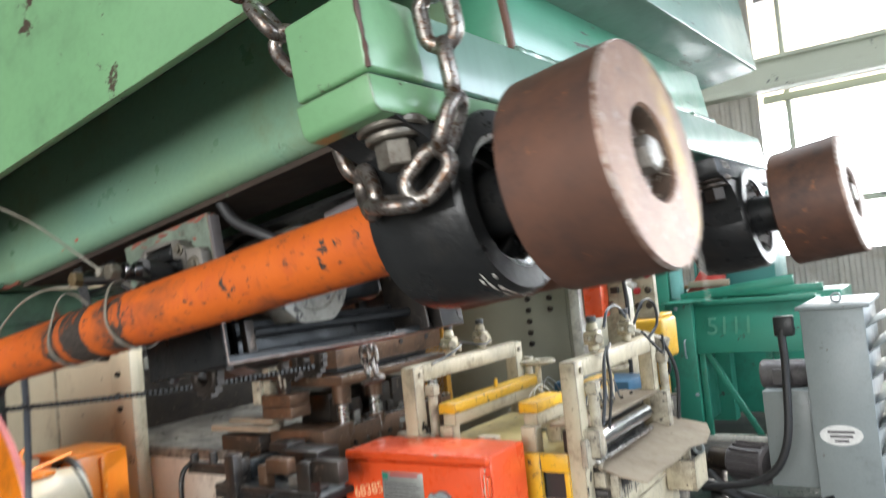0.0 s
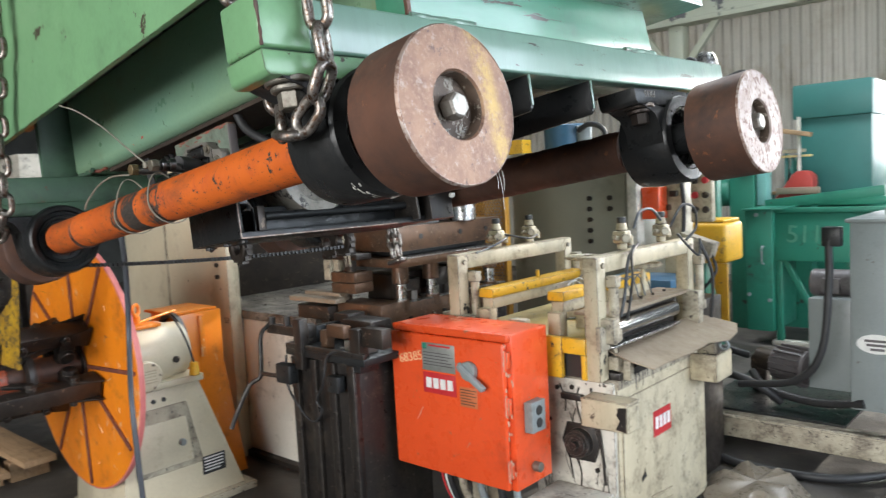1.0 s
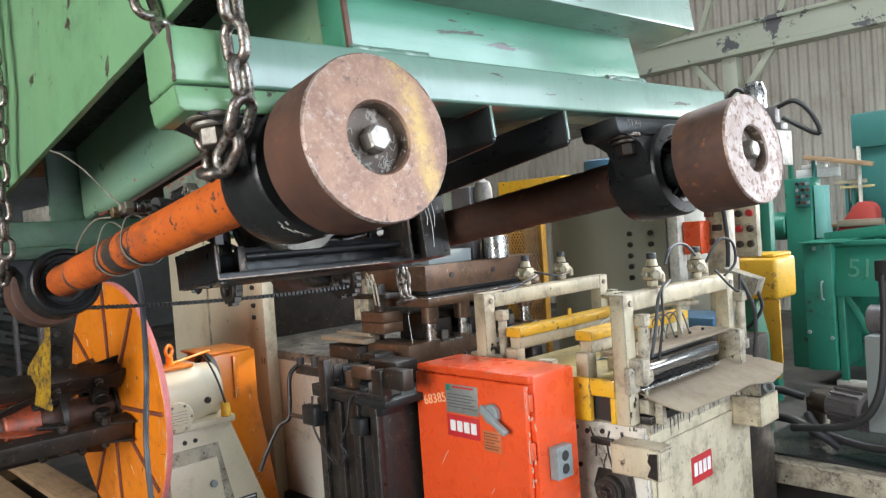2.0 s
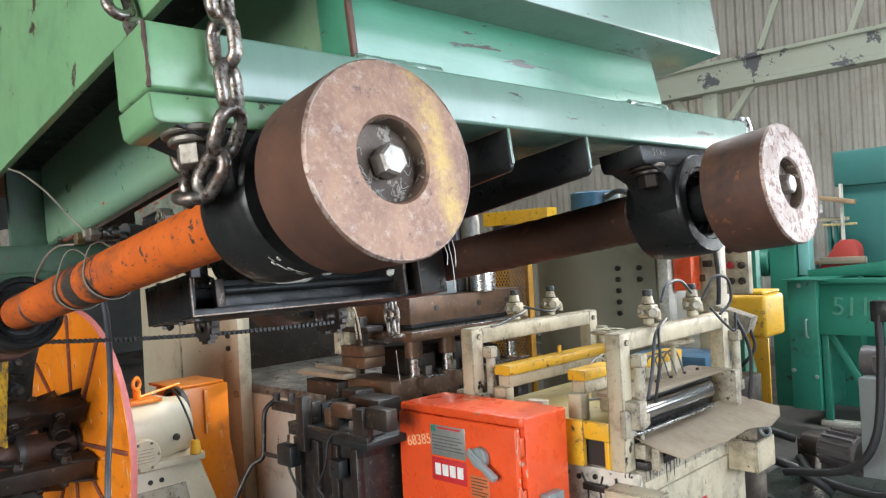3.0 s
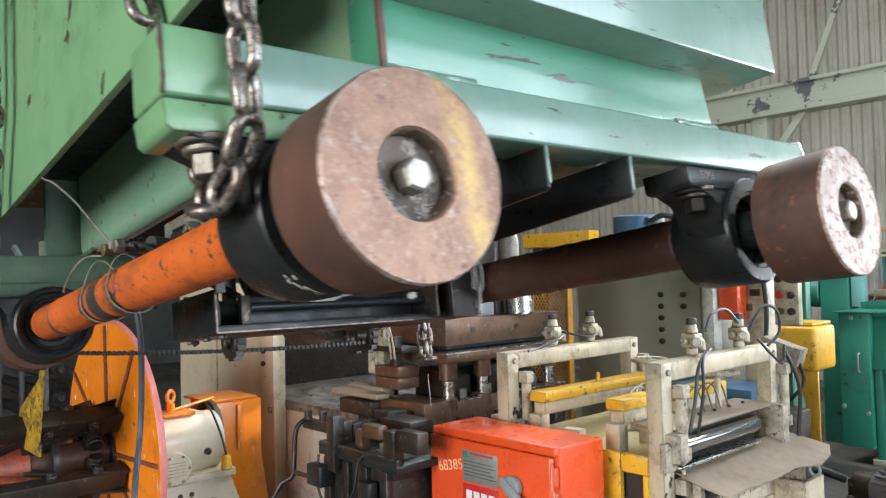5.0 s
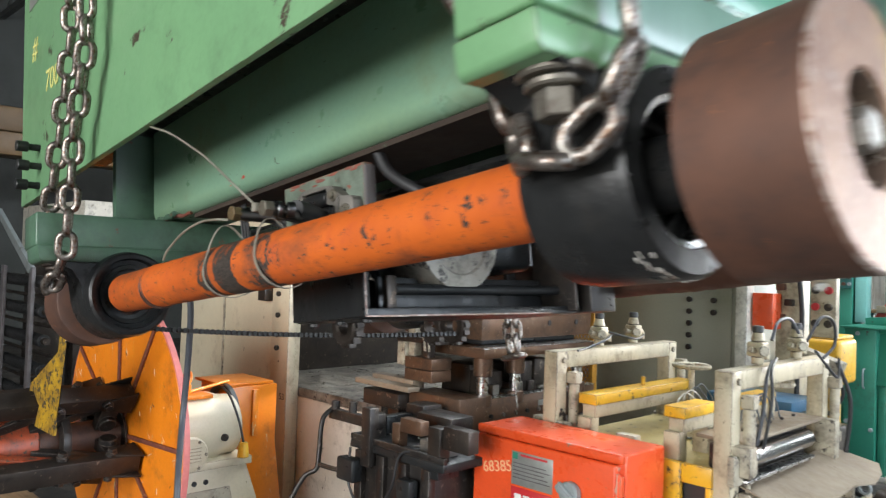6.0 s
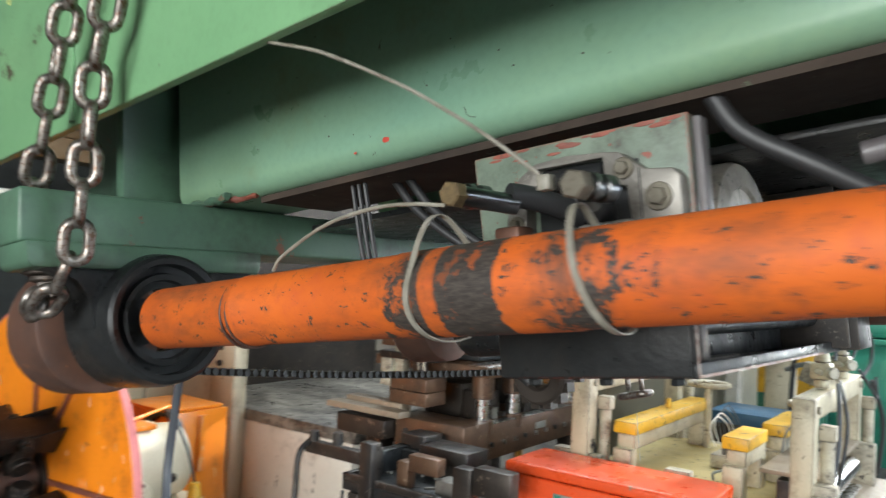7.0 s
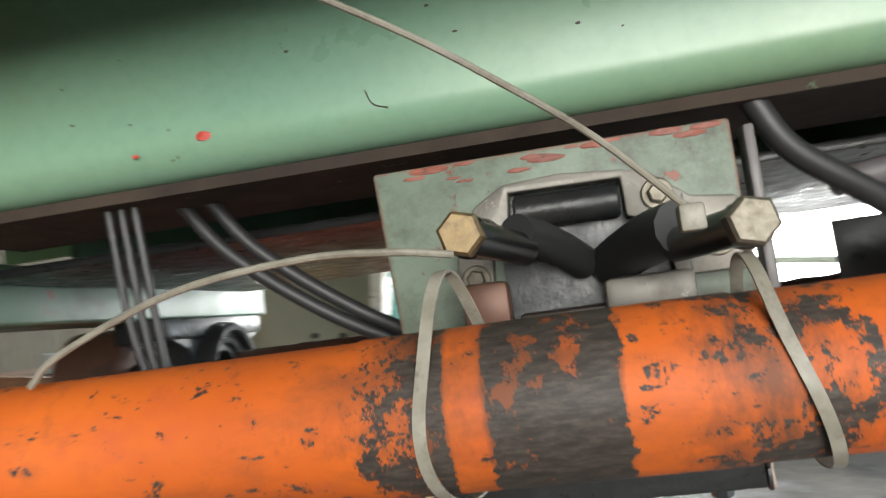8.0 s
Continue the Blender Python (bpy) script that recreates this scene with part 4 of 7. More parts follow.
part("hose", bm_hose([(-0.80, 0.15, 0.184), (-0.775, 0.155, 0.14), (-0.72, 0.17, 0.10), (-0.66, 0.2, 0.06), (-0.6, 0.24, 0.03)], 0.010, 10), RUBBER, carriage)
part("pipe_stub", join(bm_cyl((-0.70, 0.30, 0.125), (-0.62, 0.31, 0.135), 0.013, 16, 0.002), bm_cyl((-0.62, 0.31, 0.135), (-0.60, 0.32, 0.08), 0.011, 16)), MOTOR_GREY, carriage, "grey pipe elbow")
part("cable", bm_hose([(-2.06, 0.30, 0.30), (-2.14, 0.38, 0.12), (-2.16, 0.405, 0.0), (-2.24, 0.425, -0.2), (-2.27, 0.42, -0.36), (-2.17, 0.36, -0.58), (-2.19, 0.36, -0.9), (-2.26, 0.38, -1.25), (-2.20, 0.38, -1.57)], 0.0105, 10), CABLE_DARK, carriage, "grey electric cable hanging to the floor")

# ---- lifting chains ----
LINK = mesh_of("link", bm_link(0.067, 0.046, 0.0078, 12), CHAIN)
PITCH = 0.0505


def chain(points, label, first=0.0):
    """Links set along a line, every other one turned a quarter."""
    line = [Vector(p) for p in points]
    base = line[0]
    ob = thing("lifting_chain", label, "chain", base, CAR, group="lifting chains")
    run = [0.0]
    for p, q in zip(line, line[1:]):
        run.append(run[-1] + (q - p).length)
    n = int(run[-1] / PITCH)
    for k in range(n):
        d = (k + 0.5) * PITCH
        i = max(j for j in range(len(line) - 1) if run[j] <= d)
        p = line[i].lerp(line[i + 1], (d - run[i]) / (run[i + 1] - run[i]))
        way = (line[i + 1] - line[i]).normalized()
        q = way.to_track_quat("X", "Z").to_matrix().to_4x4()
        link = new("link", LINK)
        link.parent = ob
        link.matrix_basis = Matrix.Translation(p - base) @ q @ Matrix.Rotation(radians(45 + first + 90 * (k % 2) + 7 * math.sin(k * 2.3)), 4, "X")
    return ob


UP = 5.2
chain([(-0.36, -0.105, 0.275), (-0.285, -0.09, 0.14), (-0.262, -0.095, 0.060), (-0.235, -0.115, 0.012), (-0.192, -0.124, 0.000), (-0.150, -0.114, 0.030), (-0.126, -0.104, 0.075), (-0.125, -0.106, 0.40), (-0.85, -0.32, UP)], "steel lifting chain looped under the beam end", -45)
chain([(-0.365, -0.122, 0.285), (-0.42, -0.13, 0.44), (-0.87, -0.34, UP)], "steel lifting chain rising behind the beam end", -45)
chain([(-1.66, -0.14, 0.04), (-1.615, -0.145, 0.015), (-1.58, -0.140, 0.04), (-1.525, -0.137, 0.10), (-1.475, -0.137, 0.32), (-1.385, -0.14, 0.50), (-0.92, -0.32, UP)], "steel lifting chain looped under the rear beam end", 20)
chain([(-1.69, -0.135, 0.16), (-1.645, -0.137, 0.22), (-1.555, -0.137, 0.42), (-1.49, -0.14, 0.55), (-0.95, -0.34, UP)], "steel lifting chain rising behind the rear beam end", 30)

# worn edges, paint-pen writing and cast marks
part("worn_edge", dent(bm_hose([(-0.1555, -0.1795, 0.110 + 0.009 * k) for k in range(9)], 0.0022, 8, 3), 0.0022, 90), RUST, carriage, "chipped brown corner")
part("worn_edge", dent(bm_hose([(-0.160, -0.171, 0.086 + 0.005 * k) for k in range(5)], 0.002, 8, 3), 0.002, 90), RUST, carriage, "chipped brown corner")


def car_text(word, size, u, w, material, turn=0.0, v=-0.0952, front=False):
    cu = bpy.data.curves.new("writing", "FONT")
    cu.body, cu.size, cu.extrude, cu.align_x, cu.align_y = word, size, 0.0006, "CENTER", "CENTER"
    ob = bpy.data.objects.new("text", cu)
    scene.collection.objects.link(ob)
    bpy.context.view_layer.update()
    me = bpy.data.meshes.new_from_object(ob)
    bpy.data.objects.remove(ob)
    bm = bmesh.new()
    bm.from_mesh(me)
    m = Matrix.Translation((u, v, w)) @ Matrix.Rotation(radians(90 if front else 0), 4, "Z") @ Matrix.Rotation(radians(90), 4, "X") @ Matrix.Rotation(radians(turn), 4, "Z")
    part("writing", moved(bm, m), material, carriage, "hand-written or cast characters")


car_text("#", 0.09, -1.99, 0.70, CHALK, -8)
car_text("7001", 0.08, -1.80, 0.565, CHALK, -4)
car_text("PX15", 0.020, -0.1332, 0.083, CAST, 180, 0.745, True)

# short hook chain hanging at the far side of the carriage
part("hanger_plate", bm_box(-1.34, -1.29, 0.87, 1.03, -0.080, -0.05, 0.003), BLACK, carriage)
hook = thing("hook_chain", "short bright chain with a ring hanging under the carriage", "chain", (-1.318, 1.0, -0.20), CAR)
for k in range(3):
    for du in (-0.016, 0.016):
        part("link", moved(bm_link(0.062, 0.036, 0.006), Matrix.Translation((-1.318 + du, 1.0, -0.085 - 0.036 * k)) @ Matrix.Rotation(radians(25 + 90 * (k % 2)), 4, "Z") @ Matrix.Rotation(radians(90), 4, "Y")), CHAIN, hook)
part("shackle", moved(bm_link(0.085, 0.05, 0.008), Matrix.Translation((-1.318, 1.0, -0.195)) @ Matrix.Rotation(radians(-8), 4, "Y")), CHAIN, hook)

# grease thrown out of the bearing
GREASE = plain("pale_grease", (0.50, 0.49, 0.45), 0.25)
random.seed(5)
for k in range(26):
    t = radians(random.uniform(232, 300))
    r = random.uniform(0.0955, 0.0985)
    u = random.uniform(-0.175, -0.158)
    c = (u, WV + r * math.cos(t), r * math.sin(t))
    part("grease_smear", moved(dent(bm_lathe([(-0.5, 0), (-0.3, 0.5), (0.1, 0.55), (0.5, 0.0)], (0, 0, 0), (0, 0, 1), 8), 0.3, 2), Matrix.Translation(c) @ Matrix.Rotation(t, 4, "X") @ Matrix.Diagonal((random.uniform(0.002, 0.005), random.uniform(0.0015, 0.003), random.uniform(0.008, 0.026), 1))), GREASE, carriage)
for v, w, q in ((0.03, -0.112, 0.0045),):
    part("grease_lump", dent(bm_lathe([(-q, 0), (-q * 0.6, q * 0.8), (q * 0.3, q), (q, 0)], (-0.06, v, w), (0, 0, 1), 10), 0.003, 150), GREASE, carriage)
for v, w, d in ((0.072, -0.088, 0.055), (0.078, -0.083, 0.034), (0.066, -0.092, 0.022)):
    part("grease_strand", bm_hose([(-0.004, v, w), (-0.003, v + 0.002, w - d * 0.5), (-0.004, v + 0.001, w - d)], 0.0004, 6), GREASE, carriage, "thin hanging string of grease")
part("grease_strand", bm_hose([(-1.318, 1.0, -0.235), (-1.319, 1.0, -0.28), (-1.318, 1.0, -0.34)], 0.0007, 6), GREASE, hook)
random.seed(17)
for k in range(14):
    t = radians(random.uniform(-20, 200))
    part("metal_swarf", bm_hose([(-0.021, WV + 0.04 * math.cos(-t), 0.04 * math.sin(-t)), (-0.018, WV + 0.034 * math.cos(-t - 0.3), 0.034 * math.sin(-t - 0.3)), (-0.020, WV + 0.028 * math.cos(-t - 0.1), 0.028 * math.sin(-t - 0.1))], 0.0004, 5, 3), GREASE, carriage)


# ---- the press line (a, b, z) ----
def lettering(word, size, m, material, name, parent, label="", thick=0.0008):
    """Letters as a mesh; the text's plane is moved by m (in the thing's frame)."""
    cu = bpy.data.curves.new(name, "FONT")
    cu.body, cu.size, cu.extrude, cu.align_x, cu.align_y = word, size, thick, "CENTER", "CENTER"
    ob = bpy.data.objects.new("text", cu)
    scene.collection.objects.link(ob)
    bpy.context.view_layer.update()
    me = bpy.data.meshes.new_from_object(ob)
    bpy.data.objects.remove(ob)
    bm = bmesh.new()
    bm.from_mesh(me)
    bm.transform(m)
    return part(name, bm, material, parent, label)


def facing(a, b, z, turn=0.0, roll=0.0):
    """A plane that faces -b (turn 0) or +a (turn 90)."""
    return Matrix.Translation((a, b, z)) @ Matrix.Rotation(radians(turn), 4, "Z") @ Matrix.Rotation(radians(90), 4, "X") @ Matrix.Rotation(radians(roll), 4, "Z")


def bars(parent, material, m, widths, height, gap, name="printed_bar"):
    """Rows of plain bars for writing that cannot be read."""
    bm = None
    for k, (x0, x1) in enumerate(widths):
        b = bm_box(x0, x1, -k * gap - height, -k * gap, 0, 0.0012)
        bm = b if bm is None else join(bm, b)
    return part(name, moved(bm, m), material, parent)


# control box
box = thing("electrical_control_box", "orange-red steel electrical enclosure with a switch handle", "control box", (-1.8, 2.55, 0.42))
body = part("enclosure", bm_box(-2.145, -1.45, 2.435, 2.70, 0.42, 1.105, 0.008, 3), RED, box)
door = part("door", join(bm_box(-2.15, -1.475, 2.405, 2.432, 0.425, 1.07, 0.010, 3), bm_box(-2.14, -1.455, 2.41, 2.44, 1.072, 1.108, 0.01, 3)), RED, box)
for z in (1.00, 0.80, 0.52):
    part("hinge", join(bm_box(-1.473, -1.452, 2.404, 2.425, z - 0.035, z + 0.035, 0.003), bm_cyl((-1.463, 2.402, z - 0.045), (-1.463, 2.402, z + 0.045), 0.006, 12)), RED, door)
part("data_plate", bm_box(-1.945, -1.745, 2.4025, 2.405, 0.905, 1.035, 0.001), SILVER, door, "silver data plate")
part("plate_corner", bm_box(-1.94, -1.915, 2.4015, 2.4028, 1.005, 1.03), FAR_GREEN, door)
bars(door, SIGN_RED, facing(-1.90, 2.4022, 1.028), [(0.0, 0.13)], 0.008, 0.012)
bars(door, MOTOR_GREY, facing(-1.935, 2.4022, 0.992), [(0, 0.16), (0, 0.18), (0, 0.15), (0, 0.17), (0, 0.18)], 0.004, 0.014)
part("sticker", bm_box(-1.945, -1.745, 2.4025, 2.405, 0.80, 0.897, 0.001), SIGN_RED, door, "red maker's sticker with white bars")
part("sticker_mark", join(*[bm_box(-1.925 + 0.043 * k, -1.892 + 0.043 * k, 2.4012, 2.4024, 0.825, 0.873, 0.0) for k in range(4)]), WHITE, door, "white bars")
part("warning_label", bm_box(-1.725, -1.625, 2.4025, 2.405, 0.765, 0.855, 0.001), surface("orange_label", (0.55, 0.16, 0.06), (0.5, 0.14, 0.05)), door, "small faded orange warning label")
bars(door, RUST, facing(-1.72, 2.4022, 0.845), [(0, 0.09), (0.0, 0.08), (0.0, 0.09), (0, 0.06), (0, 0.09), (0, 0.08)], 0.004, 0.013)
sw = part("switch_handle", bm_cyl((-1.655, 2.404, 0.935), (-1.655, 2.372, 0.935), 0.043, 32, 0.006), GREY, door, "grey rotary switch handle")
part("lever", moved(bm_box(-0.016, 0.14, -0.014, 0.014, -0.012, 0.012, 0.005, 3), Matrix.Translation((-1.672, 2.362, 0.945)) @ Matrix.Rotation(radians(32), 4, "Y")), GREY, sw)
part("lever_stub", moved(bm_box(-0.05, 0.05, -0.010, 0.010, -0.016, 0.016, 0.005, 3), Matrix.Translation((-1.655, 2.366, 0.935)) @ Matrix.Rotation(radians(35), 4, "Y")), GREY, sw)
lettering("68385", 0.062, facing(-2.02, 2.4035, 0.955, 0, 12), CHALK_ORANGE, "chalk_number", door, "hand-written pale orange number")
random.seed(43)
SCRAPE = plain("bare_scraped_paint", (0.62, 0.42, 0.32), 0.5)
for k in range(30):
    z, a, r = random.uniform(0.45, 1.08), -1.456 + random.gauss(0, 0.012), random.uniform(0.002, 0.007)
    part("paint_scrape", dent(moved(bm_lathe([(0, r), (0.0007, r * 0.7), (0.0008, 0)], (0, 0, 0), (0, -1, 0), 9), Matrix.Translation((a, 2.4045 if a < -1.478 else 2.4008, z)) @ Matrix.Diagonal((0.7, 1, 1.8, 1))), r * 0.5, 200), SCRAPE, door)
for a, z, d in ((-2.0, 0.66, 0.03), (-1.98, 0.69, 0.025), (-1.70, 0.58, 0.02)):
    part("paint_scratch", bm_hose([(a, 2.4046, z), (a + d, 2.4046, z + d * 1.4)], 0.0014, 5, 2), SCRAPE, door)
for z in (1.0, 0.80, 0.52):
    part("hinge_wear", dent(bm_hose([(-1.463, 2.3955, z - 0.045 + 0.011 * k) for k in range(9)], 0.0018, 6, 2), 0.0016, 150), SCRAPE, door, "bare scraped hinge")
outlet = part("power_outlet", bm_box(-1.449, -1.405, 2.50, 2.60, 0.665, 0.80, 0.004), GREY, box, "grey metal double socket box")
for z in (0.705, 0.76):
    part("socket", bm_cyl((-1.406, 2.55, z), (-1.401, 2.55, z), 0.022, 20, 0.002), SIGN_BLACK, outlet)
part("latch", bm_cyl((-1.45, 2.56, 0.50), (-1.41, 2.56, 0.50), 0.022, 20, 0.004), ZINC, box)
part("bracket", bm_box(-1.9, -1.6, 2.70, 2.86, 0.5, 0.95, 0.005), CREAM_DIRTY, box)
for k, (a, mat, r) in enumerate(((-2.0, SIGN_RED, 0.006), (-1.975, WHITE, 0.007), (-1.95, RUBBER, 0.016), (-1.87, CREAM_DIRTY, 0.02), (-1.76, GREY, 0.018), (-1.64, RUBBER, 0.016), (-1.55, GREY, 0.016))):
    part("conduit", bm_hose([(a, 2.55, 0.43), (a + 0.01, 2.56, 0.3), (a + 0.05, 2.62, 0.15), (a + 0.10, 2.75, 0.05)], r, 10), mat, box)

# straightener / feeder
feeder = thing("sheet_feeder", "cream sheet metal feeder with guide frames, rolls and a base cabinet", "sheet feeder", (-1.6, 3.3, 0.0))
cab = part("cabinet", bm_box(-1.62, -1.205, 2.87, 3.80, 0.02, 0.80, 0.006), CREAM, feeder)
part("side_panel", bm_box(-1.204, -1.197, 2.90, 3.79, 0.05, 0.745, 0.003), CREAM, cab, "cream side panel")
part("top_rail", bm_box(-1.63, -1.19, 2.86, 3.82, 0.80, 0.842, 0.004), CREAM_DIRTY, cab, "grimy top rail")
part("rail_cap", bm_box(-1.62, -1.187, 2.865, 3.82, 0.842, 0.875, 0.004), OILED, cab, "oil-black rail cap")
part("sticker", bm_box(-1.1965, -1.194, 3.19, 3.375, 0.49, 0.615, 0.0), SIGN_RED, cab, "red maker's sticker with white bars")
part("sticker_mark", join(*[bm_box(-1.1938, -1.1925, 3.208 + 0.041 * k, 3.238 + 0.041 * k, 0.525, 0.585, 0.0) for k in range(4)]), WHITE, cab)
for k in range(3):
    part("louvre", moved(bm_box(0, 0.006, 0, 0.22, -0.008, 0.008, 0.002), Matrix.Translation((-1.198, 3.15, 0.21 - 0.045 * k)) @ Matrix.Rotation(radians(-6), 4, "X")), CREAM, cab)
part("bare_patch", dent(bm_prism([(3.06, 0.335), (3.085, 0.35), (3.095, 0.375), (3.10, 0.34), (3.115, 0.33), (3.09, 0.325), (3.06, 0.31)], "x", -1.1965, -1.1955), 0.001, 90), BLACK, cab, "patch of missing paint")
part("end_plate", bm_box(-1.64, -1.21, 2.845, 2.868, 0.1, 0.83, 0.004), WHITE_DIRTY, cab, "scraped white end plate")
part("gear_motor", join(bm_cyl((-1.38, 2.844, 0.54), (-1.38, 2.79, 0.54), 0.066, 28, 0.006), bm_tube((-1.38, 2.789, 0.54), (-1.38, 2.78, 0.54), 0.05, 0.03, 28, 0.003), bm_cyl((-1.38, 2.79, 0.54), (-1.38, 2.76, 0.54), 0.018, 16), bm_prism([(-1.48, 0.54), (-1.45, 0.625), (-1.31, 0.625), (-1.28, 0.54), (-1.31, 0.455), (-1.45, 0.455)], "y", 2.832, 2.8435, 0.002)), OILED, feeder, "dark round motor end on the end plate")
br = part("side_bracket", join(bm_box(-1.31, -1.085, 2.735, 2.75, 0.655, 0.785, 0.003), bm_box(-1.31, -1.085, 2.75, 2.843, 0.772, 0.785, 0.003), bm_box(-1.10, -1.085, 2.75, 2.843, 0.655, 0.772, 0.003)), CREAM, feeder, "chipped cream bracket")
part("bare_patch", dent(bm_prism([(-1.14, 0.668), (-1.09, 0.66), (-1.088, 0.77), (-1.125, 0.765), (-1.135, 0.73), (-1.12, 0.71)], "y", 2.733, 2.7348), 0.0006, 60), OILED, br, "end knocked bare of paint")
for a, z in ((-1.56, 0.79), (-1.50, 0.78), (-1.42, 0.79), (-1.36, 0.75), (-1.29, 0.60), (-1.30, 0.42), (-1.55, 0.62)):
    part("plate_bolt", bm_hex((a, 2.845, z), (a, 2.833, z), 0.012), DARK_STEEL, cab)
part("plate_bar", bm_box(-1.47, -1.36, 2.815, 2.843, 0.735, 0.765, 0.004), OILED, cab, "small oil-black block on the end plate")
for z0, z1 in ((0.80, 0.36), (0.70, 0.44)):
    part("oil_line", bm_hose([(-1.40 + 0.1 * z0, 2.838, z0), (-1.34 + 0.08 * z0, 2.834, (z0 + z1) / 2), (-1.26, 2.838, z1)], 0.006, 6), OILED, cab)
part("lower_box", bm_box(-1.52, -1.22, 2.55, 2.84, 0.05, 0.33, 0.008), WHITE_DIRTY, feeder, "scraped white lower box")
part("end_bracket", join(bm_box(-1.19, -1.06, 3.66, 3.80, 0.72, 0.735, 0.003), bm_box(-1.065, -1.05, 3.60, 3.80, 0.68, 0.82, 0.003), bm_box(-1.19, -1.06, 3.60, 3.615, 0.68, 0.82, 0.003)), CREAM, feeder)
part("eye_nut", bm_tube((-1.06, 3.72, 0.85), (-1.06, 3.735, 0.85), 0.028, 0.017, 24, 0.003), GREY, feeder)
random.seed(47)
for k in range(34):
    b = 2.89 + 0.027 * k + random.uniform(-0.008, 0.008)
    d = random.uniform(0.006, 0.05) * (1.6 if k < 12 else 1.0)
    part("oil_drip", dent(bm_prism([(b - 0.005, 0.842), (b + 0.005, 0.842), (b + 0.002, 0.842 - d), (b - 0.002, 0.842 - d)], "x", -1.1898, -1.1888), 0.0004, 60), OILED, cab)
for k in range(16):
    a, z = random.uniform(-1.62, -1.24), random.uniform(0.35, 0.80)
    part("oil_line", bm_hose([(a, 2.8445, z), (a + random.uniform(-0.02, 0.03), 2.844, z - 0.07), (a + random.uniform(-0.03, 0.05), 2.8445, z - random.uniform(0.1, 0.25))], random.uniform(0.0015, 0.005), 6, 3), OILED, cab)
for k in range(22):
    p = Vector(random.choice(((-1.238, 2.83, 1.0), (-1.238, 2.80, 0.93), (-1.985, 2.79, 1.1)))) + Vector((0.003, random.uniform(-0.03, 0.03), random.uniform(-0.12, 0.12)))
    part("oil_stain", dent(moved(bm_lathe([(0, 0.008), (0.0006, 0.006), (0.0008, 0)], (0, 0, 0), (1, 0, 0), 9), Matrix.Translation(p) @ Matrix.Diagonal((1, random.uniform(0.5, 1.4), random.uniform(0.6, 2.2), 1))), 0.004, 120), OILED, feeder)
# yellow front plate with a slot; a black sheet behind paints its shade
part("slot_shade", bm_box(-1.45, -1.31, 2.812, 2.82, 0.85, 0.98), SIGN_BLACK, feeder)
part("guard_plate", join(bm_box(-1.62, -1.425, 2.775, 2.80, 0.845, 1.035, 0.004), bm_box(-1.425, -1.30, 2.775, 2.80, 0.962, 1.035, 0.004), bm_box(-1.325, -1.30, 2.775, 2.80, 0.85, 0.962, 0.003)), YELLOW, feeder, "yellow guard plate with a slot")
part("bed", bm_box(-2.05, -1.35, 2.85, 3.74, 0.985, 1.02, 0.004), CREAM_YELLOW, feeder, "faded yellow feeder bed")
part("bed_handle", bm_hose([(-1.62, 3.05, 1.02), (-1.62, 3.05, 1.045), (-1.60, 3.10, 1.05), (-1.58, 3.17, 1.045), (-1.58, 3.17, 1.02)], 0.005, 8), GREY, feeder)
part("bed_frame", join(bm_box(-2.1, -1.3, 2.84, 2.88, 0.88, 0.985, 0.004), bm_box(-2.1, -1.3, 3.74, 3.78, 0.88, 1.02, 0.004), bm_box(-2.1, -2.06, 2.84, 3.78, 0.88, 1.0, 0.004)), CREAM_DIRTY, feeder)
part("leg", bm_box(-2.09, -1.99, 2.88, 2.98, 0.0, 0.90, 0.004), CREAM_DIRTY, feeder)
part("leg", bm_box(-2.09, -1.99, 3.66, 3.76, 0.0, 0.90, 0.004), CREAM_DIRTY, feeder)


def gate(a, b0, b1, z0, z1):
    g = part("guide_frame", bm_box(a - 0.032, a + 0.032, b0, b1, z1 - 0.075, z1, 0.004), CREAM, feeder, "cream square-tube guide frame")
    part("post", bm_box(a - 0.035, a + 0.035, b0 - 0.005, b0 + 0.07, z0, z1 - 0.002, 0.004), CREAM, g)
    part("post", bm_box(a - 0.035, a + 0.035, b1 - 0.07, b1 + 0.005, z0, z1 - 0.002, 0.004), CREAM, g)
    for b in (b0 + 0.04, b1 - 0.04):
        part("bolt", bm_hex((a + 0.035, b, z1 - 0.04), (a + 0.044, b, z1 - 0.04), 0.014), CREAM_DIRTY, g)
        part("air_cylinder", join(bm_cyl((a + 0.06, b + 0.05, z1 - 0.36), (a + 0.06, b + 0.05, z1 - 0.12), 0.022, 20, 0.003), bm_box(a + 0.035, a + 0.085, b + 0.025, b + 0.075, z1 - 0.14, z1 - 0.09, 0.004), bm_box(a + 0.035, a + 0.085, b + 0.025, b + 0.075, z1 - 0.38, z1 - 0.33, 0.004), bm_cyl((a + 0.06, b + 0.05, z1 - 0.46), (a + 0.06, b + 0.05, z1 - 0.36), 0.009, 12), bm_box(a + 0.035, a + 0.085, b + 0.025, b + 0.075, z1 - 0.51, z1 - 0.45, 0.003)), CREAM_DIRTY, g, "soiled cream air cylinder")
    return g


gate(-2.02, 2.74, 3.77, 0.98, 1.40)
gate(-1.27, 2.79, 3.78, 0.845, 1.40)


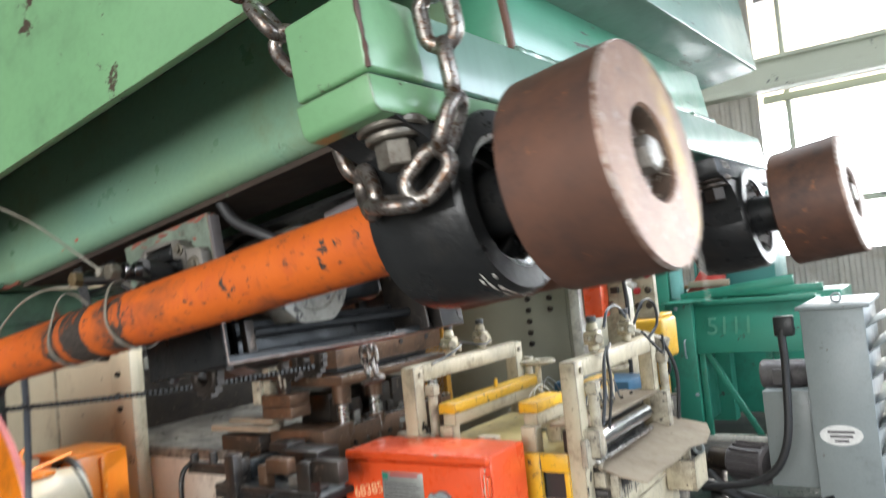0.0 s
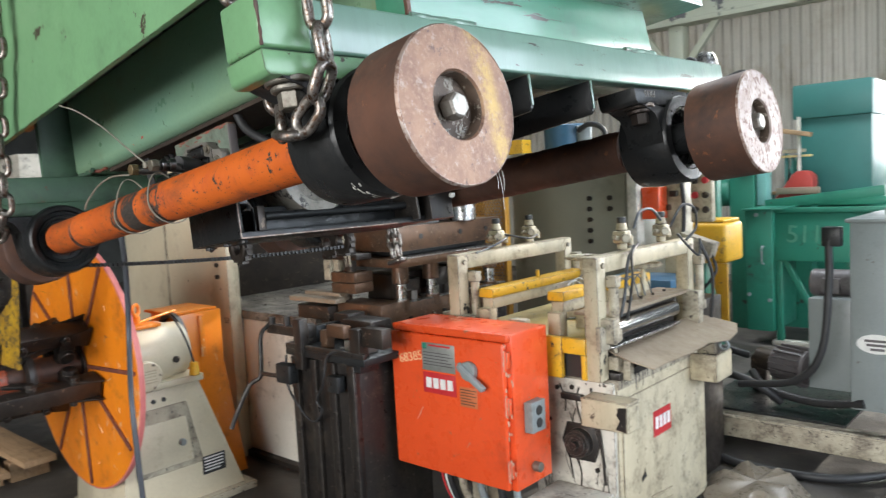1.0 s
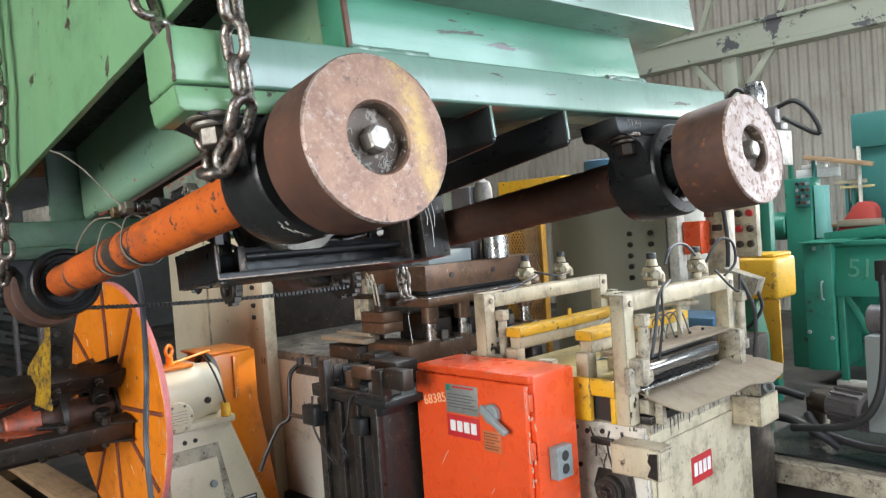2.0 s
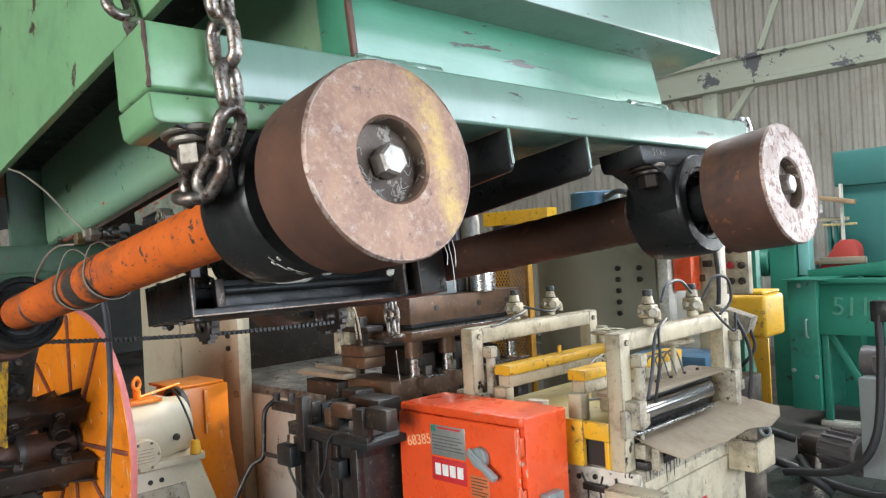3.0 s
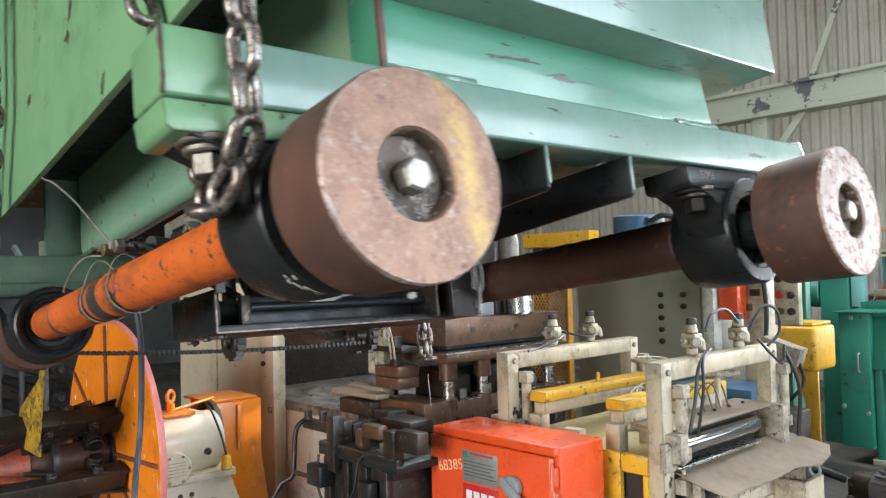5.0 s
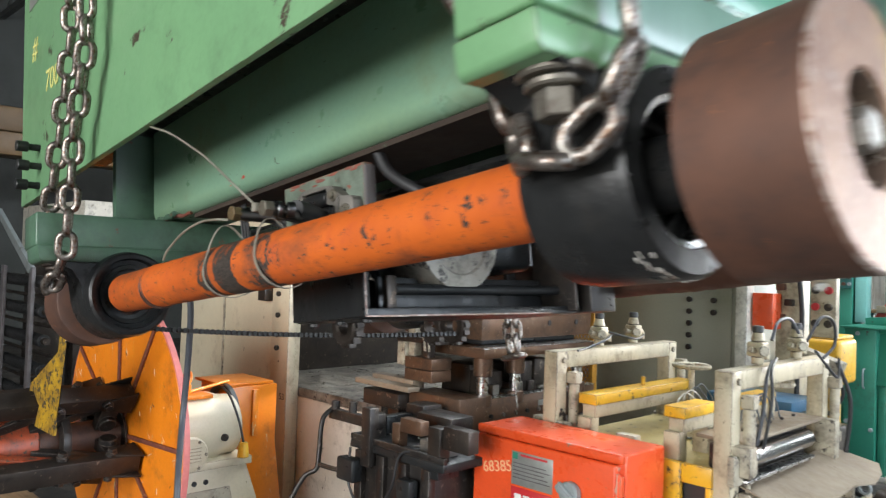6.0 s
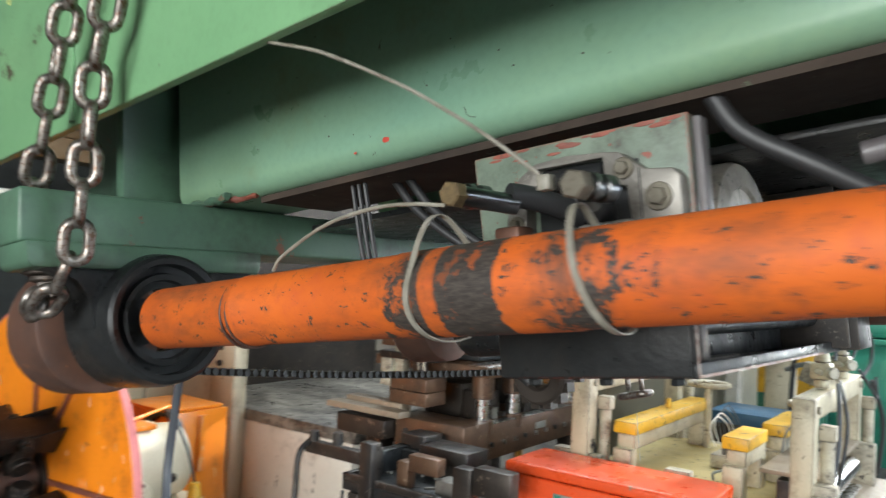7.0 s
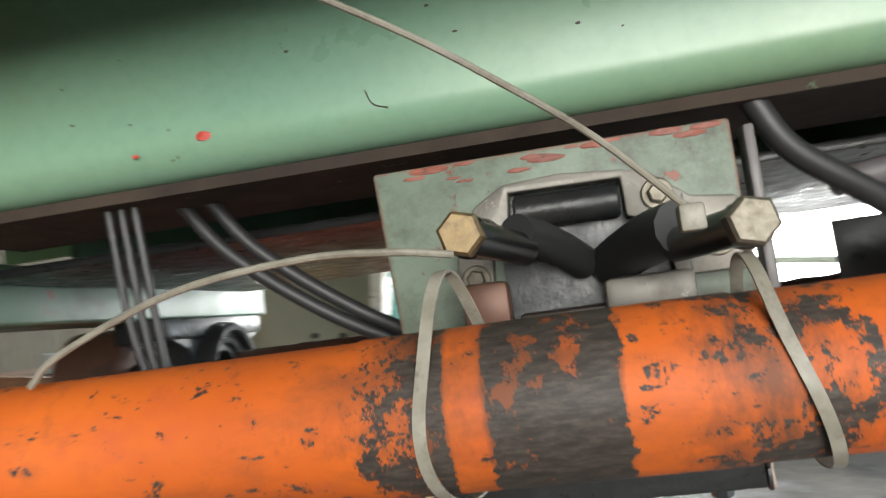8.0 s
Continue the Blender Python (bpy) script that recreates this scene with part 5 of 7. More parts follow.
def regulator(a, b, z, turn):
    k = Matrix.Translation((a, b, z)) @ Matrix.Scale(1.05, 4)
    r = part("air_regulator", moved(join(bm_cyl((0, 0, 0), (0, 0, 0.03), 0.022, 20, 0.003), bm_box(-0.032, 0.032, -0.028, 0.028, 0.03, 0.085, 0.008, 3), bm_cyl((0, 0, 0.085), (0, 0, 0.12), 0.026, 20, 0.004, 0.020)), k), CREAM, feeder, "cream painted air regulator with a black knob")
    part("knob", moved(bm_cyl((0, 0, 0.12), (0, 0, 0.145), 0.021, 20, 0.003), k), SIGN_BLACK, r, "ribbed black knob")
    part("elbow", moved(bm_hose([(0, 0, 0), (0.05, 0, 0), (0.072, 0, -0.008), (0.076, 0, -0.04)], 0.014, 10), k @ Matrix.Translation((0, 0, 0.055)) @ Matrix.Rotation(radians(turn), 4, "Z")), CREAM, r)
    part("elbow", moved(bm_hose([(0, 0, 0), (-0.045, 0, 0.004), (-0.07, 0, 0.012)], 0.011, 10), k @ Matrix.Translation((0, 0, 0.05)) @ Matrix.Rotation(radians(turn), 4, "Z")), CREAM_DIRTY, r)
    part("gauge", moved(bm_cyl((0.03, -0.03, 0.055), (0.045, -0.045, 0.055), 0.020, 20, 0.003), k), CREAM_DIRTY, r)


for a, b in ((-2.02, 3.10), (-2.02, 3.40), (-1.27, 3.08), (-1.27, 3.48)):
    regulator(a, b, 1.405, 90)
# hoses on the near frame
for k, (pts, r) in enumerate((
        ([(-1.24, 3.14, 1.50), (-1.24, 3.2, 1.57), (-1.24, 3.32, 1.58), (-1.24, 3.42, 1.52)], 0.010),
        ([(-1.24, 3.52, 1.48), (-1.22, 3.62, 1.58), (-1.2, 3.72, 1.56), (-1.2, 3.74, 1.46), (-1.22, 3.66, 1.40)], 0.010),
        ([(-1.22, 3.56, 1.44), (-1.18, 3.62, 1.36), (-1.17, 3.70, 1.32), (-1.18, 3.74, 1.40)], 0.009),
        ([(-1.22, 3.10, 1.42), (-1.2, 3.0, 1.36), (-1.19, 2.95, 1.24), (-1.2, 2.92, 1.12)], 0.011),
        ([(-1.22, 3.14, 1.43), (-1.19, 3.02, 1.39), (-1.17, 2.98, 1.28), (-1.19, 2.96, 1.10)], 0.009),
        ([(-1.2, 3.78, 1.38), (-1.16, 3.84, 1.2), (-1.18, 3.85, 0.95), (-1.2, 3.84, 0.75)], 0.014),
        ([(-1.98, 3.15, 1.46), (-1.95, 3.05, 1.44), (-1.97, 2.95, 1.41), (-1.96, 2.85, 1.40)], 0.008),
        ([(-1.98, 3.12, 1.47), (-1.92, 3.25, 1.44), (-1.95, 3.38, 1.45)], 0.008))):
    part("air_hose", bm_hose(pts, r * 0.7, 8), RUBBER if k % 3 else CABLE_DARK, feeder)
for k in range(4):
    part("thin_air_line", bm_hose([(-1.68, 3.27 + 0.05 * k, 1.10), (-1.70, 3.26 + 0.055 * k, 1.17 + 0.01 * k), (-1.69, 3.32 + 0.05 * k, 1.21 + 0.01 * k), (-1.66, 3.37 + 0.05 * k, 1.17), (-1.645, 3.37 + 0.05 * k, 1.10)], 0.003, 6), WHITE if k < 2 else CABLE_GREY, feeder)
for k in range(4):
    part("thin_air_line", bm_hose([(-1.42, 3.2 + 0.07 * k, 1.12), (-1.40, 3.2 + 0.08 * k, 1.22), (-1.36, 3.26 + 0.07 * k, 1.24), (-1.34, 3.3 + 0.07 * k, 1.12)], 0.004, 6), CABLE_GREY, feeder)
# yellow cross bars
for a, b0, b1 in ((-1.87, 2.80, 3.66), (-1.49, 2.84, 3.10), (-1.45, 3.22, 3.62)):
    y = part("yellow_bar", bm_box(a - 0.045, a + 0.045, b0, b1, 1.185, 1.23, 0.004), YELLOW, feeder, "yellow painted cross bar")
    part("under_bar", bm_box(a - 0.03, a + 0.035, b0 + 0.01, b1 + 0.02, 1.13, 1.184, 0.003), CREAM, y)
    part("upright", bm_box(a - 0.035, a + 0.035, b0 - 0.02, b0 + 0.04, 0.98, 1.135, 0.004), CREAM, y)
    part("upright", bm_box(a - 0.035, a + 0.035, b1 - 0.04, b1 + 0.03, 0.98, 1.135, 0.004), CREAM, y)
part("stud", bm_cyl((-1.87, 3.25, 1.23), (-1.87, 3.25, 1.27), 0.010, 12), YELLOW, feeder)
wheel = part("handwheel", bm_hose([(-1.82 + 0.085 * math.cos(t * math.tau / 24), 3.62 + 0.085 * math.sin(t * math.tau / 24), 1.30) for t in range(24)], 0.011, 8, loop=True), CREAM, feeder, "cream handwheel")
for t in range(3):
    part("spoke", bm_cyl((-1.82, 3.62, 1.295), (-1.82 + 0.085 * math.cos(t * 2.094), 3.62 + 0.085 * math.sin(t * 2.094), 1.30), 0.009, 8), CREAM, wheel)
part("spindle", bm_cyl((-1.82, 3.62, 1.0), (-1.82, 3.62, 1.31), 0.016, 12), CREAM, wheel)
wheel2 = part("handwheel", bm_hose([(-1.36 + 0.085 * math.cos(t * math.tau / 24), 3.45 + 0.085 * math.sin(t * math.tau / 24), 1.29) for t in range(24)], 0.012, 8, loop=True), CREAM, feeder, "cream handwheel")
part("spoke", bm_box(-1.44, -1.28, 3.44, 3.46, 1.284, 1.296, 0.003), CREAM, wheel2)
part("spindle", bm_cyl((-1.36, 3.45, 1.0), (-1.36, 3.45, 1.29), 0.014, 12), CREAM, wheel2)
# rolls and deflector plate
part("feed_roll", bm_cyl((-1.235, 2.83, 1.065), (-1.235, 3.52, 1.065), 0.038, 32, 0.003), CHROME, feeder, "polished steel feed roll")
# bright metal strip stands in for light along the sheet's edge
part("lit_sheet_edge", bm_box(-1.25, -1.19, 2.83, 3.50, 0.992, 1.004, 0.002), BRIGHT, feeder, "bright strip painted as the lit sheet edge")
# black box put in for the shadow behind the roll
part("roll_shadow_box", bm_box(-1.36, -1.27, 2.87, 3.60, 0.90, 1.11, 0.004), OILED, feeder, "black box painted as the shadow behind the roll")
part("roll_cover", bm_box(-1.42, -1.23, 2.88, 3.72, 1.12, 1.135, 0.003), CARD, feeder, "scuffed flat cover plate")
part("roll_bearing", bm_box(-1.26, -1.17, 2.80, 2.86, 1.02, 1.13, 0.006), CREAM_DIRTY, feeder)
part("roll_bearing", bm_box(-1.26, -1.17, 3.68, 3.74, 0.95, 1.13, 0.006), CREAM_DIRTY, feeder)
sheet_bm = bm_prism([(-1.25, 2.87), (-1.12, 2.84), (-1.02, 2.87), (-1.03, 3.0), (-1.0, 3.2), (-1.01, 3.42), (-0.99, 3.62), (-1.01, 3.78), (-1.05, 3.88), (-1.25, 3.84)], "z", 0.98, 0.986)
for v in sheet_bm.verts:
    v.co.z -= 0.26 * (v.co.x + 1.25) + 0.012 * math.sin(v.co.y * 9)
part("metal_sheet", sheet_bm, CARD, feeder, "bent scuffed brown sheet with a torn edge")
part("sheet_support", bm_box(-1.22, -1.15, 2.90, 2.93, 0.84, 0.93, 0.002), CREAM_DIRTY, feeder)
part("sheet_support", bm_box(-1.22, -1.1, 3.70, 3.73, 0.80, 0.92, 0.002), CREAM_DIRTY, feeder)
for a, b in ((-2.1, 2.80), (-1.66, 2.78), (-1.98, 2.76)):
    part("lug", bm_box(a - 0.045, a + 0.045, b - 0.02, b + 0.03, 0.98, 1.10, 0.006), CREAM_DIRTY, feeder)

# ---- reel, motor and its stand ----
RED_WORN = surface("worn_red_orange", (0.40, 0.075, 0.025), (0.28, 0.05, 0.02), (0.06, 0.04, 0.03), 0.66, (0.06, 0.03, 0.02), 0.46, 8)
RA, RB, RZ, RR = -3.72, 1.58, 0.89, 0.67
reel = thing("coil_reel", "orange coil reel flange with dark steel arms", "coil reel", (RA, RB, 0.0))
disc = part("flange_disc", bm_lathe([(0, 0.0), (0, RR - 0.004), (0.004, RR), (0.012, RR), (0.012, 0.0)], (RA, RB, RZ), (0, 1, 0), 96), ORANGE, reel, "big orange disc")
part("rim", bm_tube((RA, RB + 0.002, RZ), (RA, RB + 0.03, RZ), RR + 0.006, RR - 0.012, 96, 0.002), PINK, disc, "pinkish worn rim")
for k in range(8):
    t = radians(k * 45 + 3 + 8 * (k % 2))
    c, s = math.cos(t), math.sin(t)
    m = Matrix.Translation((RA, RB, RZ)) @ Matrix.Rotation(-t, 4, "Y")
    part("rib", moved(bm_box(0.1, RR - 0.02, -0.012, -0.001, -0.010, 0.010, 0.002), m), OXIDE, disc, "rusty radial rib")
for t in (52, -16, 142, 228):
    t = radians(t)
    m = Matrix.Translation((RA, RB, RZ)) @ Matrix.Rotation(-t, 4, "Y")
    arm = part("arm", moved(bm_box(0.22, 0.30, -0.72, -0.015, -0.045, 0.045, 0.006), m), DARK_STEEL, reel, "heavy dark steel mandrel arm")
    part("knuckle", moved(join(bm_cyl((0.12, -0.10, -0.05), (0.12, -0.10, 0.05), 0.04, 20, 0.004), bm_box(0.05, 0.22, -0.14, -0.06, -0.025, 0.025, 0.004)), m), OILED, arm)
    part("link_bar", moved(bm_prism([(0.06, -0.42), (0.11, -0.42), (0.24, -0.15), (0.19, -0.15)], "z", -0.02, 0.02, 0.003), m), OILED, arm)
for t in (52, -16, 142, 228):
    t = radians(t)
    m = Matrix.Translation((RA, RB, RZ)) @ Matrix.Rotation(-t, 4, "Y")
    part("arm_foot", moved(join(bm_prism([(0.295, -0.13), (0.33, -0.014), (0.20, -0.014), (0.225, -0.13)], "z", -0.056, -0.0465, 0.002), bm_prism([(0.295, -0.13), (0.33, -0.014), (0.20, -0.014), (0.225, -0.13)], "z", 0.0465, 0.056, 0.002)), m), DARK_STEEL, reel, "dark welded foot plate")
    # arms are solid; a black sheet paints the dark inside of the tube
    part("arm_mouth_shade", moved(bm_box(0.228, 0.292, -0.723, -0.7205, -0.036, 0.036), m), SIGN_BLACK, reel, "black sheet painted as the shaded open tube end")
    for b0, r0 in ((-0.14, 0.27), (-0.34, 0.25)):
        part("pivot_bolt", moved(join(bm_cyl((r0, b0, -0.062), (r0, b0, 0.062), 0.024, 16, 0.003), bm_hex((r0, b0, -0.078), (r0, b0, -0.062), 0.020), bm_hex((r0, b0, 0.062), (r0, b0, 0.078), 0.020)), m), OILED, reel)
    for z in (-0.034, 0.034):
        part("spreader_link", moved(bm_prism([(0.07, -0.66), (0.115, -0.68), (0.25, -0.40), (0.21, -0.37)], "z", z - 0.006, z + 0.006, 0.002), m), RED_WORN if z > 0 else OILED, reel, "worn spreader link")
part("hub_flange", bm_lathe([(0, 0.09), (0, 0.15), (0.02, 0.155), (0.035, 0.15), (0.035, 0.09)], (RA, RB - 0.30, RZ), (0, 1, 0), 28, True), OILED, reel)
part("hub_flange", bm_lathe([(0, 0.08), (0, 0.12), (0.012, 0.12), (0.012, 0.08)], (RA, RB - 0.02, RZ), (0, 1, 0), 28, True), OILED, reel)
part("hub", bm_cyl((RA, RB - 0.75, RZ), (RA, RB, RZ), 0.075, 28, 0.005), RUST, reel, "rusty red-painted hub shaft")
part("hub_collar", bm_cyl((RA, RB - 0.55, RZ), (RA, RB - 0.38, RZ), 0.10, 28, 0.008), RED_WORN, reel)
part("strap", dent(bm_prism([(-3.61, 1.18), (-3.30, 1.35), (-3.26, 1.62), (-3.21, 1.62), (-3.22, 1.37), (-3.27, 1.10), (-3.30, 1.01), (-3.53, 1.01), (-3.50, 1.10), (-3.63, 1.08)], "y", 1.145, 1.155), 0.02, 6), surface("yellow_strap", (0.55, 0.33, 0.02), (0.36, 0.20, 0.015), (0.05, 0.04, 0.03), 0.62, (0.16, 0.09, 0.02), 0.47, 9), reel, "dirty yellow webbing strap")

random.seed(41)
SCRATCH = plain("pale_scratch", (0.78, 0.55, 0.36), 0.6)
for k in range(46):
    r, t = random.uniform(0.22, RR - 0.03), random.uniform(0, math.tau)
    q = t + random.uniform(0.01, 0.07) * random.choice((-1, 1))
    r2 = r + random.uniform(-0.02, 0.05)
    part("scratch", bm_hose([(RA + r * math.cos(t), RB - 0.0004, RZ + r * math.sin(t)), (RA + r2 * math.cos(q), RB - 0.0004, RZ + r2 * math.sin(q))], random.uniform(0.0008, 0.0022), 5, 2), SCRATCH if k % 3 else OILED, disc)
stand = thing("reel_drive_stand", "cream reel drive stand with motor and orange guard", "reel drive", (-3.6, 2.0, 0.0))
part("base_housing", bm_prism([(1.63, 0.04), (2.37, 0.04), (2.12, 0.72), (1.68, 0.72)], "x", -4.05, -3.45, 0.006), CREAM_CLEAN, stand, "tapered cream base")
part("base_flange", bm_box(-4.1, -3.40, 1.63, 2.42, 0.0, 0.045, 0.004), CREAM_DIRTY, stand)
part("access_door", bm_prism([(1.74, 0.28), (2.05, 0.28), (2.02, 0.54), (1.74, 0.54)], "x", -3.45, -3.442, 0.002), CREAM_CLEAN, stand)
part("door_frame", bm_prism([(1.71, 0.25), (2.11, 0.25), (2.03, 0.62), (1.71, 0.62)], "x", -3.452, -3.447), CREAM_DIRTY, stand)
part("door_knob", bm_cyl((-3.443, 1.98, 0.40), (-3.415, 1.98, 0.40), 0.02, 16, 0.004), GREY, stand)
for b in (1.84, 1.90):
    # black disc paints the shade inside a hole
    part("bolt_hole_shade", bm_cyl((-3.449, b, 0.66), (-3.444, b, 0.66), 0.013, 12), SIGN_BLACK, stand)
part("maker_plate", bm_box(-3.45, -3.445, 2.10, 2.245, 0.165, 0.27), SIGN_BLACK, stand, "black maker's plate with pale bars")
bars(stand, WHITE, facing(-3.444, 2.11, 0.262, 90), [(0, 0.125), (0.0, 0.12), (0, 0.12), (0.0, 0.12), (0.0, 0.10)], 0.007, 0.018)
part("top_plate", bm_box(-4.0, -3.43, 1.72, 2.14, 0.72, 0.76, 0.004), CREAM_CLEAN, stand)
mot = part("gear_motor", bm_lathe([(0, 0), (0, 0.14), (0.03, 0.168), (0.10, 0.172), (0.25, 0.172), (0.30, 0.155), (0.37, 0.15), (0.37, 0)], (-3.60, 1.72, 0.90), (0, 1, 0), 40), CREAM_CLEAN, stand, "cream round gear motor")
for k in range(6):
    t = k * math.tau / 6
    part("cover_bolt", bm_hex((-3.40, 1.80 + 0.07 * math.cos(t), 0.81 + 0.07 * math.sin(t)), (-3.393, 1.80 + 0.07 * math.cos(t), 0.81 + 0.07 * math.sin(t)), 0.008), CREAM_DIRTY, mot)
for k in range(5):
    part("cover_rib", bm_box(-3.3995, -3.396, 1.755, 1.845, 0.777 + 0.016 * k, 0.782 + 0.016 * k), CREAM_CLEAN, mot)
part("round_cover", bm_cyl((-3.46, 1.80, 0.81), (-3.40, 1.80, 0.81), 0.085, 36, 0.008), CREAM_CLEAN, mot)
part("eye_bolt", join(bm_tube((-3.58, 1.84, 1.155), (-3.565, 1.85, 1.155), 0.04, 0.02, 28, 0.006), bm_cyl((-3.572, 1.845, 1.07), (-3.572, 1.845, 1.12), 0.02, 16), bm_box(-3.64, -3.50, 1.78, 1.95, 1.055, 1.075, 0.004)), ORANGE, mot, "orange lifting eye")
part("drain_plug", bm_cyl((-3.44, 1.98, 0.87), (-3.418, 1.98, 0.87), 0.018, 16), DARK_STEEL, mot)
part("cord", bm_hose([(-3.6, 2.05, 1.09), (-3.48, 2.03, 1.06), (-3.42, 2.05, 0.95), (-3.40, 2.07, 0.84)], 0.006, 8), RUBBER, stand)
part("cord_rod", bm_cyl((-3.57, 1.86, 1.085), (-3.70, 2.14, 1.10), 0.008, 10), ORANGE, stand)
part("plug", bm_cyl((-3.40, 2.07, 0.84), (-3.40, 2.07, 0.765), 0.022, 16, 0.004, 0.03), YELLOW, stand, "yellow cord plug")
guard = part("guard", bm_prism([(2.14, 1.07), (2.42, 1.07), (2.42, 0.75), (2.53, 0.02), (2.30, 0.02), (2.14, 0.62)], "x", -4.0, -3.66, 0.006), ORANGE, stand, "orange sheet metal chain guard")
part("guard_lid", bm_box(-4.0, -3.67, 2.10, 2.40, 1.072, 1.086, 0.003), ORANGE, guard)
part("guard_rib", bm_box(-3.662, -3.64, 2.26, 2.30, 0.80, 1.05, 0.006), ORANGE, guard)
part("guard_collar", bm_tube((-3.70, 2.10, 0.93), (-3.70, 2.13, 0.93), 0.16, 0.13, 36, 0.003), SIGN_BLACK, guard)

# ---- press behind ----
press = thing("stamping_press", "cream press frame with scraped white bed and grimy bolster", "press", (-4.2, 3.4, 0.0))
part("column", bm_box(-5.35, -3.92, 2.66, 2.74, 0.0, 3.2, 0.008), CREAM_CLEAN, press, "cream press column")
part("column_trim", bm_box(-4.10, -3.912, 2.645, 2.70, 0.0, 2.4, 0.004), CREAM_CLEAN, press)
part("column_seam", bm_box(-4.72, -4.70, 2.652, 2.662, 0.3, 3.2), CREAM_DIRTY, press)
for z in (1.62, 1.55, 1.42, 1.30, 1.22):
    part("column_bolt", bm_hex((-4.02, 2.645, z), (-4.02, 2.625, z), 0.016), DARK_STEEL, press)
lettering("53", 0.055, facing(-3.955, 2.642, 0.93), SIGN_BLACK, "stencil_number", press, "small black stencilled number")
part("outlet_box", bm_box(-4.20, -4.12, 2.60, 2.66, 1.50, 1.60, 0.004), DARK_STEEL, press)
part("bed_side", bm_box(-4.7, -3.16, 2.745, 4.3, 0.04, 0.93, 0.008), surface("scraped_white_bed_paint", (0.72, 0.69, 0.61), (0.64, 0.60, 0.52), (0.07, 0.06, 0.05), 0.725, (0.22, 0.19, 0.15), 0.60, 4.0, 0.45, 0.2, chip_way=(1, 1, 0.4), edge=0.006), press, "scraped dirty white press bed")
part("bed_foot", bm_box(-4.7, -3.14, 2.70, 4.3, 0.0, 0.04, 0.004), DARK_STEEL, press)
part("bolster", bm_box(-4.72, -3.135, 2.735, 4.4, 0.932, 0.99, 0.006), SMEARED, press, "grimy bolster plate")
part("back_plate", bm_box(-4.55, -4.50, 2.745, 4.4, 0.99, 2.6, 0.004), DARK_STEEL, press, "brown stained back plate with chalk writing")
lettering("84019", 0.13, facing(-4.494, 3.62, 1.52, 90, -25), CHALK, "chalk_number", press, "hand-written yellow number")
part("blue_strip", bm_box(-3.95, -3.85, 2.76, 3.1, 1.43, 1.50, 0.006), GREY, press, "teal valve strip")
for k in range(5):
    part("valve", bm_cyl((-3.90, 2.80 + 0.065 * k, 1.50), (-3.90, 2.80 + 0.065 * k, 1.53), 0.02, 12), GREY, press)
die = thing("stamping_die", "stack of oiled brown die plates on guide posts", "die set", (-2.8, 3.3, 0.0))
part("upper_shoe", bm_box(-3.15, -2.575, 2.90, 3.85, 1.385, 1.525, 0.005), BROWN_STEEL, die, "brown oiled upper die shoe")
part("upper_plate", bm_box(-3.12, -2.49, 2.83, 3.80, 1.305, 1.352, 0.004), BROWN_STEEL, die, "brown die plate with a bright edge")
part("plate_edge", bm_box(-2.60, -2.488, 2.829, 3.75, 1.352, 1.356, 0.001), BRIGHT, die)
part("stripper", bm_box(-3.05, -2.62, 2.95, 3.75, 1.357, 1.384, 0.004), BLACK, die)
for b in (3.10, 3.45, 3.7):
    # holes in the shoe are black discs that paint their shade
    part("shoe_hole_shade", bm_cyl((-2.575, b, 1.46), (-2.571, b, 1.46), 0.016, 16), SIGN_BLACK, die)
part("top_boss", bm_cyl((-2.72, 3.55, 1.525), (-2.72, 3.55, 1.62), 0.07, 24, 0.005), CARD, die)
part("top_block", bm_box(-2.95, -2.65, 3.0, 3.35, 1.525, 1.60, 0.006), GREY, die)
for a, b in ((-2.56, 2.90), (-3.05, 2.90), (-2.56, 3.70), (-2.56, 3.15)):
    g = part("guide_post", bm_cyl((a, b, 1.06), (a, b, 1.305), 0.03, 20), BRIGHT, die)
    part("bushing", bm_cyl((a, b, 1.21), (a, b, 1.305), 0.048, 20, 0.004), BROWN_STEEL, g)
    part("bushing", bm_cyl((a, b, 1.06), (a, b, 1.12), 0.048, 20, 0.004), BROWN_STEEL, g)
part("top_valve", join(bm_box(-2.86, -2.70, 3.42, 3.58, 1.525, 1.97, 0.01), bm_box(-2.98, -2.86, 3.44, 3.56, 1.525, 1.65, 0.006)), MOTOR_GREY, die, "grey valve block on the die")
part("top_dome", bm_lathe([(0, 0.055), (0.12, 0.058), (0.17, 0.045), (0.2, 0.0)], (-2.66, 3.5, 1.82), (0, 0, 1), 24), CAST, die)
part("dome_post", bm_cyl((-2.66, 3.5, 1.525), (-2.66, 3.5, 1.82), 0.03, 16), DARK_STEEL, die)
part("top_boss", bm_cyl((-2.58, 3.5, 1.525), (-2.58, 3.5, 1.66), 0.075, 28, 0.005), BRIGHT, die, "bright machined boss")
part("lower_shoe", bm_box(-3.1, -2.58, 2.87, 3.82, 0.95, 1.06, 0.005), DARK_STEEL, die)
part("guide_rail", bm_box(-2.56, -2.52, 2.84, 3.82, 0.95, 1.10, 0.003), BROWN_STEEL, die)
part("rail_edge", bm_box(-2.56, -2.519, 2.838, 3.82, 1.101, 1.106, 0.001), BRIGHT, die, "bright rubbed rail edge")
